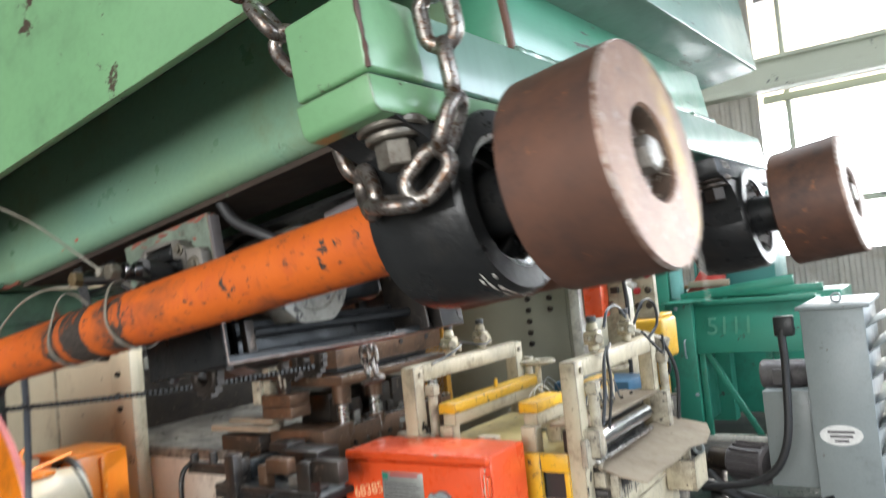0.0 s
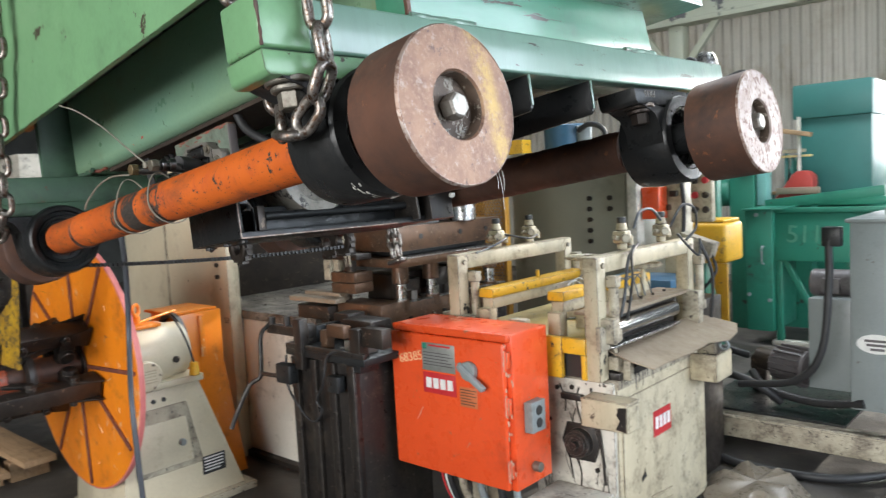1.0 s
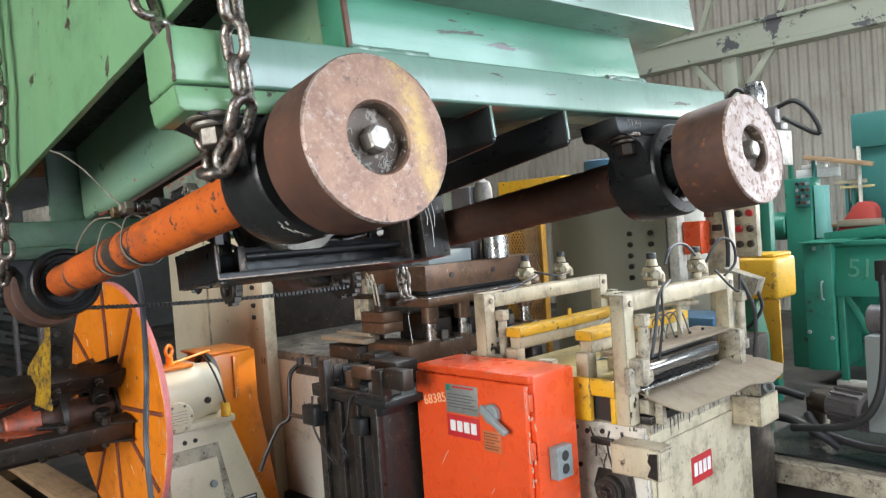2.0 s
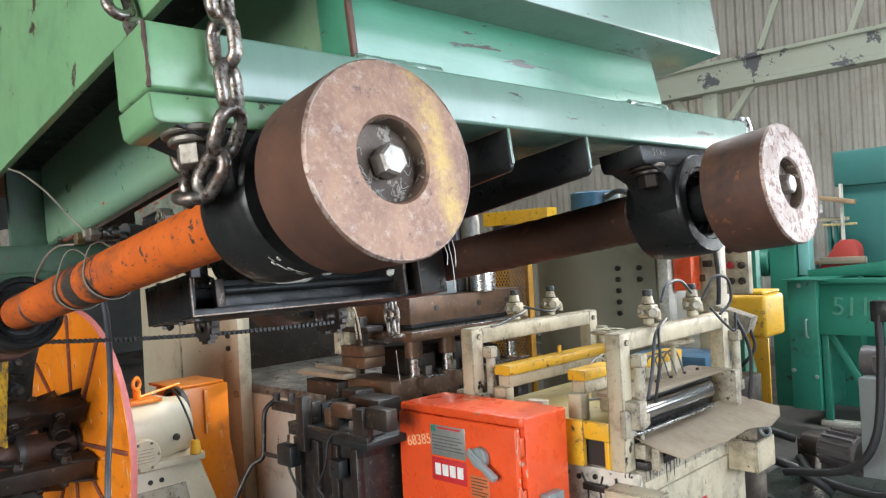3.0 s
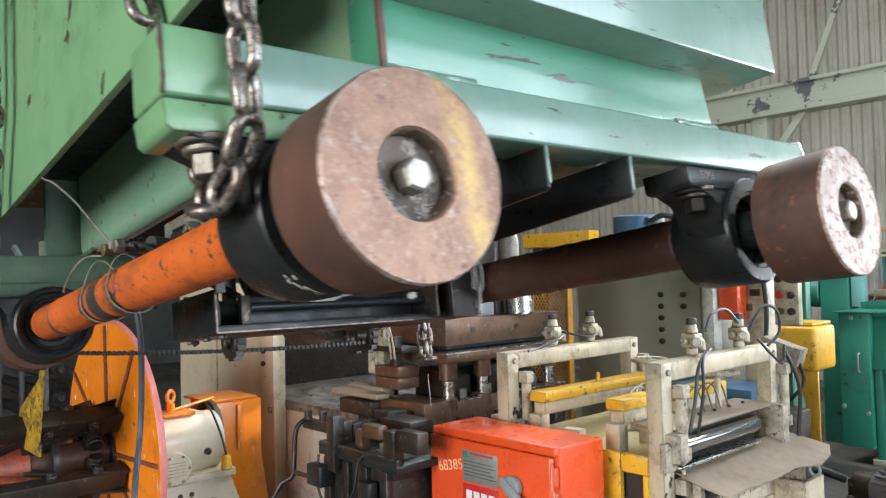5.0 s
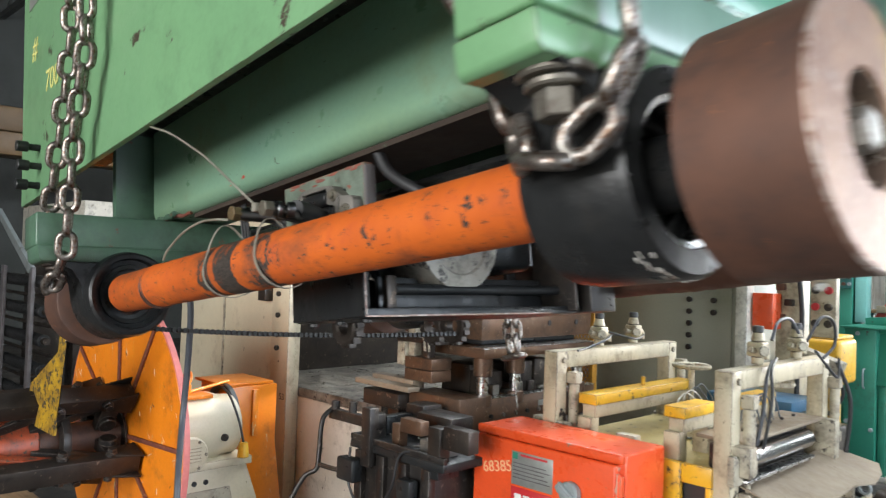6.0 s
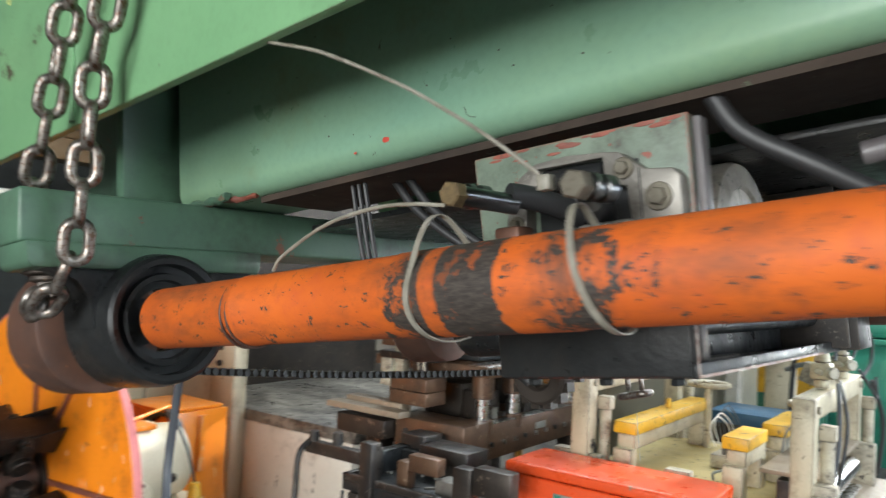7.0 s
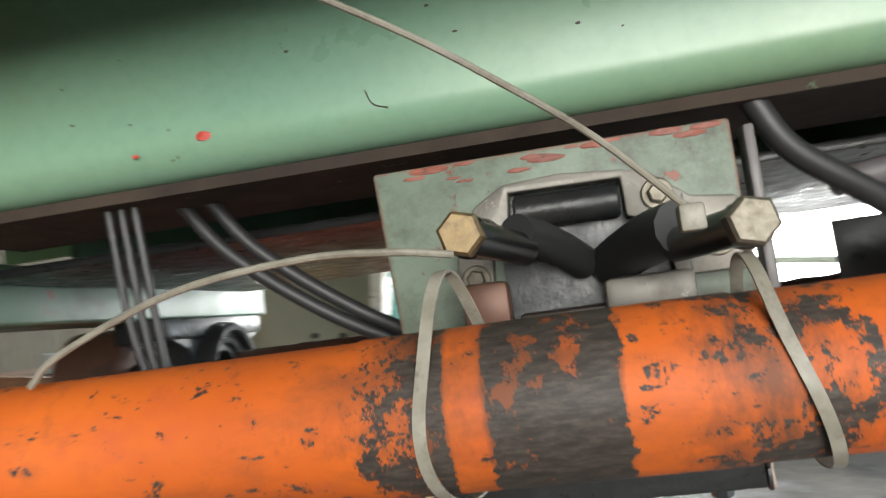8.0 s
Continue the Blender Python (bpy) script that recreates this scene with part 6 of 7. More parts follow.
for a0, a1, b0, b1, z0, z1 in ((-2.72, -2.60, 2.98, 3.10, 1.06, 1.22), (-2.70, -2.58, 3.22, 3.32, 1.06, 1.26), (-2.70, -2.58, 3.34, 3.44, 1.06, 1.27), (-2.72, -2.59, 3.50, 3.62, 1.06, 1.20), (-2.95, -2.74, 3.0, 3.6, 1.06, 1.24)):
    part("die_block", bm_box(a0, a1, b0, b1, z0, z1, 0.006), DARK_STEEL, die)
part("bevel_block", bm_prism([(-2.72, 1.06), (-2.56, 1.06), (-2.56, 1.09), (-2.64, 1.14), (-2.72, 1.14)], "y", 3.0, 3.35, 0.003), BROWN_STEEL, die)
part("front_block", bm_box(-2.86, -2.50, 2.68, 2.865, 0.95, 1.12, 0.006), BROWN_STEEL, die, "brown steel block with bolt holes")
for a in (-2.80, -2.70, -2.60):
    # black discs for the shaded holes; the block is solid
    part("bolt_hole_shade", bm_cyl((a, 2.681, 1.06), (a, 2.677, 1.06), 0.016, 14), SIGN_BLACK, die)
for a, b in ((-3.05, 2.78), (-2.56, 2.78), (-3.05, 3.74), (-2.56, 3.74)):
    part("die_leg", bm_box(a - 0.05, a + 0.05, b - 0.05, b + 0.05, 0.0, 0.95, 0.006), DARK_STEEL, die)
random.seed(31)
for k in range(9):
    b = 2.92 + 0.095 * k
    part("cap_screw", bm_cyl((-2.52, b, 1.015), (-2.508, b, 1.015), 0.011, 12), BRIGHT if k % 3 else BLACK, die)
    part("shim", bm_box(-2.61 + 0.01 * random.random(), -2.565, b - 0.03, b + 0.02, 1.106 + 0.0005 * k, 1.122 + 0.05 * random.random(), 0.003), CAST if k % 2 else DARK_STEEL, die)
part("name_tag", bm_box(-2.5195, -2.5175, 3.30, 3.40, 1.03, 1.06), SILVER, die, "small bright tag")
# fixture blocks beside the die
fix = thing("die_fixture", "oily brown clamp fixture with planks and small posts", "fixture", (-2.9, 2.75, 0.9))
for a0, a1, b0, b1, z0, z1, mat in ((-3.15, -2.87, 2.62, 2.85, 1.02, 1.10, DARK_STEEL), (-3.2, -2.78, 2.60, 2.68, 1.122, 1.15, CARD), (-3.16, -2.84, 2.685, 2.76, 1.122, 1.17, CARD), (-2.90, -2.70, 2.68, 2.82, 1.172, 1.23, BROWN_STEEL), (-2.90, -2.70, 2.68, 2.82, 1.232, 1.29, BROWN_STEEL), (-2.90, -2.85, 2.70, 2.75, 1.29, 1.47, CREAM_DIRTY), (-2.80, -2.75, 2.70, 2.75, 1.29, 1.44, DARK_STEEL), (-2.96, -2.90, 2.68, 2.74, 1.24, 1.36, CREAM_DIRTY), (-2.98, -2.68, 2.69, 2.80, 1.36, 1.39, DARK_STEEL)):
    part("block", bm_box(a0, a1, b0, b1, z0, z1, 0.005), mat, fix)
part("support", bm_box(-3.04, -2.96, 2.70, 2.80, 0.0, 1.02, 0.006), DARK_STEEL, fix)
for k in range(2):
    part("thin_wire", bm_hose([(-2.86 + 0.04 * k, 2.70, 1.44), (-2.82 + 0.04 * k, 2.68, 1.50), (-2.76 + 0.03 * k, 2.67, 1.42), (-2.73 + 0.03 * k, 2.66, 1.33)], 0.006, 6), CREAM, fix)

# die cart in front of the press
cart = thing("die_cart", "oily dark steel die cart with clamps on top", "die cart", (-2.4, 2.35, 0.0))
part("cart_body", bm_box(-2.655, -2.20, 2.22, 2.70, 0.03, 0.94, 0.01), OILED, cart)
for a in (-2.645, -2.50, -2.36, -2.22):
    part("corner_post", bm_box(a - 0.025, a + 0.025, 2.195, 2.235, 0.0, 0.93, 0.005), OILED, cart)
part("tray_top", bm_box(-2.685, -2.10, 2.18, 2.72, 0.94, 0.975, 0.005), BLACK, cart)
part("tray_edge", join(bm_box(-2.685, -2.10, 2.18, 2.20, 0.975, 1.0, 0.003), bm_box(-2.685, -2.665, 2.18, 2.72, 0.975, 1.0, 0.003)), OILED, cart)
for a, b, w, d, z0, z1, mat in ((-2.56, 2.185, 0.06, 0.05, 0.88, 1.13, OILED), (-2.165, 2.215, 0.07, 0.06, 0.94, 1.11, DARK_STEEL), (-2.06, 2.23, 0.14, 0.06, 1.03, 1.12, DARK_STEEL), (-2.42, 2.5, 0.22, 0.14, 0.975, 1.09, OILED), (-2.62, 2.56, 0.12, 0.12, 0.975, 1.10, OILED), (-2.64, 2.30, 0.05, 0.05, 0.975, 1.08, OILED), (-2.46, 2.27, 0.05, 0.05, 0.96, 1.07, BROWN_STEEL), (-2.37, 2.27, 0.13, 0.05, 1.04, 1.10, BROWN_STEEL), (-2.25, 2.30, 0.15, 0.08, 0.975, 1.03, CAST), (-2.6, 2.5, 0.2, 0.1, 0.975, 1.05, BLACK), (-2.2, 2.26, 0.1, 0.12, 0.90, 0.97, BLACK), (-2.655, 2.42, 0.05, 0.16, 0.975, 1.06, BLACK), (-2.66, 2.4, 0.06, 0.10, 0.975, 1.03, BLACK)):
    part("clamp_block", bm_box(a - w / 2, a + w / 2, b - d / 2, b + d / 2, z0, z1, 0.005), mat, cart)
part("latch_box", bm_box(-2.34, -2.26, 2.15, 2.2, 0.80, 0.88, 0.008), BLACK, cart)
part("latch_box", bm_box(-2.72, -2.60, 2.13, 2.19, 0.80, 0.90, 0.012, 3), BLACK, cart)
part("crank", bm_hose([(-2.98, 2.30, 1.05), (-2.98, 2.24, 1.0), (-2.97, 2.22, 0.85), (-2.96, 2.2, 0.78), (-3.0, 2.16, 0.74), (-3.03, 2.1, 0.62), (-3.05, 2.06, 0.52)], 0.012, 10), OILED, cart, "bent dark crank handle")
part("crank_arm", join(bm_box(-3.0, -2.66, 2.29, 2.33, 1.0, 1.05, 0.005), bm_cyl((-2.96, 2.30, 1.05), (-2.96, 2.30, 1.09), 0.02, 12), bm_cyl((-2.84, 2.31, 1.05), (-2.84, 2.31, 1.10), 0.02, 12)), OILED, cart)
part("crank_stay", bm_hose([(-2.97, 2.21, 0.80), (-2.84, 2.22, 0.80), (-2.66, 2.20, 0.83)], 0.012, 8), OILED, cart)
part("cable", bm_hose([(-2.26, 2.2, 1.0), (-2.34, 2.165, 0.97), (-2.37, 2.155, 0.84), (-2.43, 2.155, 0.745), (-2.40, 2.16, 0.70), (-2.46, 2.155, 0.635), (-2.56, 2.155, 0.68), (-2.66, 2.155, 0.80), (-2.67, 2.17, 0.94)], 0.006, 8), RUBBER, cart)


# small fittings on the feeder: clamp screws, brackets and fallen swarf
random.seed(11)
for a in (-2.02, -1.27):
    for b in (2.785, 3.745):
        part("clamp_screw", join(bm_hex((a + 0.036, b, 1.04), (a + 0.05, b, 1.04), 0.012), bm_cyl((a + 0.034, b, 1.04), (a + 0.038, b, 1.04), 0.018, 16)), DARK_STEEL, feeder)
        part("knee_bracket", bm_prism([(b - 0.03, 0.99), (b + 0.05, 0.99), (b + 0.05, 1.05), (b - 0.005, 1.10), (b - 0.03, 1.10)], "x", a + 0.036, a + 0.062, 0.003), CREAM_DIRTY, feeder)
for k in range(6):
    b = 2.95 + 0.13 * k
    part("cap_screw", bm_cyl((-1.32, b, 1.135), (-1.32, b, 1.146), 0.008, 12), DARK_STEEL, feeder)
for k in range(4):
    part("bed_screw", bm_cyl((-1.95 + 0.17 * k, 2.862, 0.985), (-1.95 + 0.17 * k, 2.862, 0.995), 0.010, 12), DARK_STEEL, feeder)
part("valve_block", bm_box(-1.69, -1.60, 3.24, 3.56, 1.021, 1.075, 0.004), CREAM_DIRTY, feeder, "long low air valve block")
for k in range(6):
    part("push_fitting", bm_cyl((-1.645, 3.27 + 0.05 * k, 1.075), (-1.645, 3.27 + 0.05 * k, 1.11), 0.010, 10), CAST, feeder)
for k in range(12):
    a, b = random.uniform(-2.7, -2.3), random.uniform(2.28, 2.62)
    part("steel_chip", moved(bm_box(-0.02, 0.02, -0.006, 0.006, 0.0, 0.006), Matrix.Translation((a, b, 0.9755)) @ Matrix.Rotation(random.uniform(0, 3), 4, "Z")), CAST, cart)



# ---- right-hand machines ----
cooler = thing("oil_cooler", "grey oil cooler cabinet with open louvres on a steel frame", "oil cooler", (-0.4, 4.8, 0.3))
part("housing", bm_box(-0.67, -0.36, 4.55, 5.35, 0.36, 1.42, 0.006), GREY, cooler)
part("top_cover", bm_box(-0.69, -0.33, 4.53, 5.37, 1.42, 1.44, 0.004), GREY, cooler)
for k in range(7):
    part("louvre", moved(bm_box(-0.005, 0.16, 4.58, 5.34, -0.004, 0.004), Matrix.Translation((-0.36, 0, 0.50 + k * 0.135)) @ Matrix.Rotation(radians(-28 - 4 * (k % 3)), 4, "Y")), GREY, cooler, "tilted sheet metal louvre")
badge = part("badge", moved(bm_lathe([(0, 0), (0, 0.055), (0.002, 0.055), (0.002, 0)], (0, 0, 0), (0, -1, 0), 36), Matrix.Translation((-0.535, 4.55, 0.745)) @ Matrix.Diagonal((1.9, 1, 1, 1))), WHITE, cooler, "oval white badge with dark bars")
bars(cooler, MOTOR_GREY, facing(-0.60, 4.5465, 0.770), [(0.0, 0.13), (0.01, 0.12), (0.03, 0.10)], 0.014, 0.024)
part("lift_eye", bm_tube((-0.5, 4.70, 1.47), (-0.5, 4.715, 1.47), 0.03, 0.018, 20, 0.003), GREY, cooler)
part("fan_motor", join(bm_cyl((-0.98, 4.95, 1.02), (-0.67, 4.95, 1.02), 0.085, 28, 0.01), bm_box(-0.90, -0.80, 4.84, 4.88, 0.97, 1.06, 0.004)), MOTOR_GREY, cooler, "purple-grey electric motor")
part("pump_box", bm_box(-0.95, -0.68, 4.75, 5.2, 0.40, 0.95, 0.006), GREY, cooler)
part("pipe_hose", bm_hose([(-0.70, 4.52, 1.34), (-0.76, 4.50, 1.32), (-0.765, 4.50, 1.1), (-0.80, 4.48, 0.7), (-0.95, 4.5, 0.5), (-1.3, 4.55, 0.42)], 0.022, 10), RUBBER, cooler, "black hydraulic hose")
part("junction", bm_box(-0.80, -0.70, 4.48, 4.55, 1.29, 1.40, 0.01), BLACK, cooler)
skid = thing("steel_skid", "soiled steel skid frame with pumps and hoses", "machine base", (-1.0, 4.8, 0.0))
for b in (4.48, 5.5):
    part("beam", join(bm_box(-1.6, 0.1, b, b + 0.07, 0.10, 0.24, 0.003), bm_box(-1.6, 0.1, b - 0.02, b + 0.09, 0.225, 0.24)), CREAM_DIRTY, skid)
for a in (-1.55, -0.9, -0.3):
    part("cross_bar", bm_box(a - 0.04, a + 0.04, 4.5, 5.55, 0.12, 0.22, 0.003), DARK_STEEL, skid)
for a, b in ((-1.5, 4.5), (0.02, 4.5), (0.02, 5.5), (-1.5, 5.5)):
    part("foot", bm_box(a - 0.05, a + 0.05, b - 0.01, b + 0.08, 0.0, 0.10, 0.003), CREAM_DIRTY, skid)
part("plate", bm_box(-1.58, -0.7, 4.56, 5.48, 0.241, 0.255), BLACK, skid)
pm = part("pump_motor", bm_cyl((-1.22, 5.02, 0.47), (-0.98, 4.92, 0.47), 0.11, 28, 0.015), MOTOR_GREY, skid, "dark ribbed electric motor")
for k in range(18):
    t = k * math.tau / 18
    part("fin", moved(bm_box(-0.1, 0.1, -0.003, 0.003, 0.108, 0.128), Matrix.Translation((-1.10, 4.97, 0.47)) @ Matrix.Rotation(radians(-22.6), 4, "Z") @ Matrix.Rotation(t, 4, "X")), MOTOR_GREY, pm)
part("pump", join(bm_cyl((-1.36, 5.08, 0.47), (-1.22, 5.02, 0.47), 0.075, 20, 0.01), bm_box(-1.40, -1.30, 5.02, 5.14, 0.26, 0.5, 0.01)), DARK_STEEL, skid)
for pts in ([(-1.40, 5.0, 0.5), (-1.55, 4.9, 0.55), (-1.62, 4.7, 0.5)], [(-1.36, 4.95, 0.4), (-1.2, 4.75, 0.36), (-0.9, 4.65, 0.34), (-0.6, 4.55, 0.4)], [(-1.55, 4.7, 0.42), (-1.35, 4.6, 0.46), (-1.2, 4.62, 0.4), (-1.1, 4.7, 0.3)], [(-1.6, 4.4, 0.06), (-1.2, 4.25, 0.03), (-0.7, 4.3, 0.03), (-0.4, 4.6, 0.04)]):
    part("hose", bm_hose(pts, 0.026, 10), RUBBER, skid)

# green machine behind
green = thing("green_press_brake", "big dark green machine with sloped trough and chalk number", "press machine", (-1.7, 7.9, 0.0))
part("body", bm_box(-2.33, -2.07, 7.5, 8.2, 0.14, 1.335, 0.012), FAR_GREEN, green)
part("top_plate", bm_box(-2.36, -1.98, 7.47, 8.25, 1.336, 1.35, 0.004), FAR_GREEN, green)
part("trough", bm_prism([(7.52, 0.84), (7.60, 1.30), (8.15, 1.30), (8.2, 0.80)], "x", -2.069, -1.0, 0.006), FAR_GREEN, green)
part("rim", join(bm_box(-2.069, -0.97, 7.56, 7.62, 1.30, 1.35, 0.006), bm_box(-2.069, -0.97, 8.1, 8.18, 1.34, 1.42, 0.006)), FAR_GREEN, green)
part("rim_flange", moved(bm_box(-0.55, 0.55, -0.02, 0.02, -0.05, 0.05, 0.004), Matrix.Translation((-1.75, 8.0, 1.42)) @ Matrix.Rotation(radians(-6), 4, "Y")), FAR_GREEN, green)
for a in (-2.06, -1.45, -1.05):
    part("leg", bm_prism([(a, 0.0), (a + 0.06, 0.0), (a + 0.06, 0.85), (a, 0.85)], "y", 7.55, 7.61, 0.004), FAR_GREEN, green)
    part("brace", bm_prism([(a + 0.05, 0.84), (a + 0.11, 0.84), (a + 0.52, 0.06), (a + 0.46, 0.06)], "y", 7.56, 7.60, 0.003), FAR_GREEN, green)
part("foot_rail", bm_box(-2.1, -0.95, 7.54, 7.64, 0.0, 0.05, 0.004), WHITE_DIRTY, green)
CHALK_FAINT = plain("pale_chalk", (0.085, 0.28, 0.185), 0.8)
for k, digit in enumerate("5111"):
    lettering(digit, 0.24, facing(-1.90 + 0.11 * k, 7.548, 1.09, 0, -4), CHALK_FAINT, "chalk_digit", green, "faint pale chalk digit")
part("handle", bm_hose([(-2.16, 7.5, 0.98), (-2.16, 7.46, 0.96), (-2.16, 7.46, 0.83), (-2.16, 7.5, 0.81)], 0.008, 8), GREY, green)
for a, z in ((-2.22, 1.29), (-2.30, 0.5), (-2.10, 0.45)):
    part("bolt", bm_hex((a, 7.5, z), (a, 7.485, z), 0.02), GREY, green)
ybox = thing("yellow_guard_box", "yellow rounded machine guard box on a bracket", "guard box", (-1.9, 5.6, 0.5))
part("box", bm_box(-2.08, -1.70, 5.4, 5.75, 1.06, 1.36, 0.03, 3), YELLOW, ybox)
part("lid", bm_box(-2.0, -1.72, 5.42, 5.73, 1.36, 1.385, 0.01), YELLOW, ybox)
part("bracket", bm_prism([(-1.84, 1.06), (-1.70, 1.06), (-1.70, 0.62), (-1.72, 0.5), (-1.78, 0.5), (-1.78, 0.8)], "y", 5.42, 5.44, 0.003), YELLOW, ybox)
part("mount", bm_box(-2.06, -1.9, 5.5, 5.7, 0.0, 1.06, 0.01), FAR_GREEN, ybox)

# press cabinets behind the feeder
cabin = thing("electrical_cabinet", "tall grey-olive press cabinet with rows of knobs", "cabinet", (-2.6, 4.9, 0.0))
part("cabinet", bm_box(-3.02, -2.02, 4.6, 5.3, 0.0, 1.95, 0.008), OLIVE, cabin)
part("door", bm_box(-2.92, -2.06, 4.585, 4.6, 0.1, 1.9, 0.004), OLIVE, cabin)
for i, a in enumerate((-2.33, -2.17)):
    for k in range(5 - 3 * i):
        part("knob", bm_cyl((a, 4.584, 1.60 - 0.075 * k), (a, 4.56, 1.60 - 0.075 * k), 0.018, 14, 0.004), DARK_STEEL, cabin)
post = thing("control_pillar", "white and cream control pillar with push buttons", "control panel", (-1.7, 4.75, 0.0))
part("pillar", bm_box(-2.0, -1.93, 4.5, 4.6, 0.0, 2.0, 0.005), WHITE_DIRTY, post)
part("pillar", bm_box(-1.84, -1.70, 4.7, 4.85, 0.0, 2.05, 0.005), CREAM, post)
part("panel", bm_box(-1.64, -1.50, 4.68, 4.74, 1.42, 1.95, 0.005), CREAM, post)
for i in range(2):
    for k in range(5):
        part("button", bm_cyl((-1.605 + 0.07 * i, 4.68, 1.88 - 0.095 * k), (-1.605 + 0.07 * i, 4.655, 1.88 - 0.095 * k), 0.022, 14, 0.003), DARK_STEEL if (i + k) % 3 else SIGN_RED, post)
for k in range(5):
    part("terminal", bm_box(-1.83 + 0.05 * (k % 2), -1.78 + 0.05 * (k % 2), 4.66, 4.70, 1.86 - 0.09 * k, 1.90 - 0.09 * k, 0.004), DARK_STEEL if k % 2 else RUST, post)
part("orange_cover", bm_box(-1.92, -1.80, 4.55, 4.68, 1.45, 1.66, 0.005), RED, post)
part("flex_hose", bm_hose([(-1.72, 4.66, 1.9), (-1.68, 4.62, 1.75), (-1.66, 4.62, 1.5), (-1.68, 4.62, 1.2), (-1.67, 4.6, 0.8)], 0.014, 8), RUBBER, post)
pend = thing("pendant_box", "grey tilted pendant switch box on an arm", "switch box", (-1.6, 4.5, 1.2))
part("arm", bm_hose([(-1.72, 4.68, 1.3), (-1.6, 4.55, 1.35), (-1.5, 4.42, 1.32)], 0.014, 8), GREY, pend)
part("box", moved(bm_box(-0.11, 0.11, -0.05, 0.05, -0.05, 0.05, 0.006), Matrix.Translation((-1.48, 4.40, 1.30)) @ Matrix.Rotation(radians(18), 4, "Y")), CREAM_DIRTY, pend)
part("cord", bm_hose([(-1.40, 4.40, 1.26), (-1.36, 4.38, 1.15), (-1.42, 4.36, 1.05), (-1.5, 4.4, 1.0)], 0.010, 8), RUBBER, pend)
bench = thing("blue_table", "scuffed blue steel table behind the feeder", "table", (-2.0, 4.3, 0.0))
part("top", bm_box(-1.95, -1.5, 4.06, 4.40, 1.06, 1.12, 0.004), BLUE, bench)
for a in (-1.88, -1.58):
    part("leg", bm_box(a - 0.05, a + 0.05, 4.1, 4.4, 0, 1.06, 0.006), DARK_STEEL, bench)
bin_ = thing("steel_bin", "dull grey steel bin beside the feeder", "bin", (-1.5, 4.1, 0))
part("body", bm_box(-1.72, -1.46, 3.95, 4.04, 0.0, 1.0, 0.006), DARK_STEEL, bin_)
part("body", bm_box(-1.43, -1.30, 4.0, 4.3, 0.0, 1.02, 0.006), DARK_STEEL, bin_)
mesh_guard = thing("mesh_guard", "yellow expanded metal guard panel", "guard", (-2.2, 4.0, 1.0))
GUARD_ORANGE = surface("orange_yellow_mesh_paint", (0.55, 0.27, 0.03), (0.42, 0.19, 0.02), (0.08, 0.05, 0.03), 0.7, (0.2, 0.1, 0.02), 0.55, 8)
MA0, MA1, MZ0, MZ1 = -3.13, -2.79, 1.0, 1.78
for s in (-1, 1):
    for k in range(-12, 32):
        # one strand from edge to edge of the panel
        c = MZ0 + 0.042 * k
        lo, hi = (MA0, MA1)
        ends = sorted(((z - c) / 1.6 for z in (MZ0, MZ1)))
        x0, x1 = max(0.0, ends[0]), min(MA1 - MA0, ends[1])
        if x1 - x0 < 0.02:
            continue
        p, q = ((MA0 + x, c + 1.6 * x) if s > 0 else (MA1 - x, c + 1.6 * x) for x in (x0, x1))
        part("strand", bm_prism([(p[0] - 0.004, p[1]), (p[0] + 0.004, p[1]), (q[0] + 0.004, q[1]), (q[0] - 0.004, q[1])], "y", 4.2 + 0.003 * s, 4.205 + 0.003 * s), GUARD_ORANGE, mesh_guard)
for x in (MA0, MA1):
    part("frame_bar", bm_box(x - 0.014, x + 0.014, 4.18, 4.23, 0.0, MZ1 + 0.01, 0.003), GUARD_ORANGE, mesh_guard)

# things seen beyond the wheels
tank = thing("blue_tank", "small blue pump tank and yellow beam on the press", "tank", (-2.6, 5.6, 2.05))
part("tank", bm_cyl((-2.78, 5.0, 1.951), (-2.78, 5.0, 2.16), 0.16, 28, 0.01), BLUE, tank)
part("lid", bm_cyl((-2.60, 4.98, 2.0), (-2.60, 4.98, 2.14), 0.06, 24, 0.01), GREY, tank)
part("pipe", bm_hose([(-2.6, 4.9, 2.1), (-2.5, 4.9, 2.14), (-2.42, 4.95, 2.1), (-2.4, 5.0, 1.96)], 0.02, 8), RUBBER, tank)
ybeam = thing("yellow_beam", "yellow steel beam lying on the press cabinet", "beam", (-2.9, 4.8, 2.05))
part("beam", bm_box(-3.58, -2.95, 4.66, 4.78, 1.952, 2.06, 0.004), YELLOW, ybeam)
part("support", bm_box(-3.5, -3.42, 4.68, 4.76, 0.0, 1.951, 0.004), DARK_STEEL, ybeam)
filt = thing("filter_unit", "silver filter bowl with hoses on a pale cabinet", "filter", (-1.75, 6.6, 1.4))
part("cabinet", bm_box(-2.40, -2.13, 6.6, 6.9, 2.06, 2.36, 0.01), WHITE_DIRTY, filt)
part("stand", bm_box(-2.36, -2.28, 6.7, 6.8, 0.0, 2.06, 0.006), FAR_GREEN, filt)
part("manifold", join(bm_box(-2.6, -2.12, 6.65, 6.8, 2.362, 2.42, 0.006), bm_cyl((-2.36, 6.72, 2.42), (-2.36, 6.72, 2.5), 0.05, 16), bm_box(-2.25, -2.15, 6.62, 6.72, 2.42, 2.56, 0.01), bm_cyl((-2.55, 6.72, 2.42), (-2.55, 6.72, 2.62), 0.10, 20, 0.02)), MOTOR_GREY, filt)
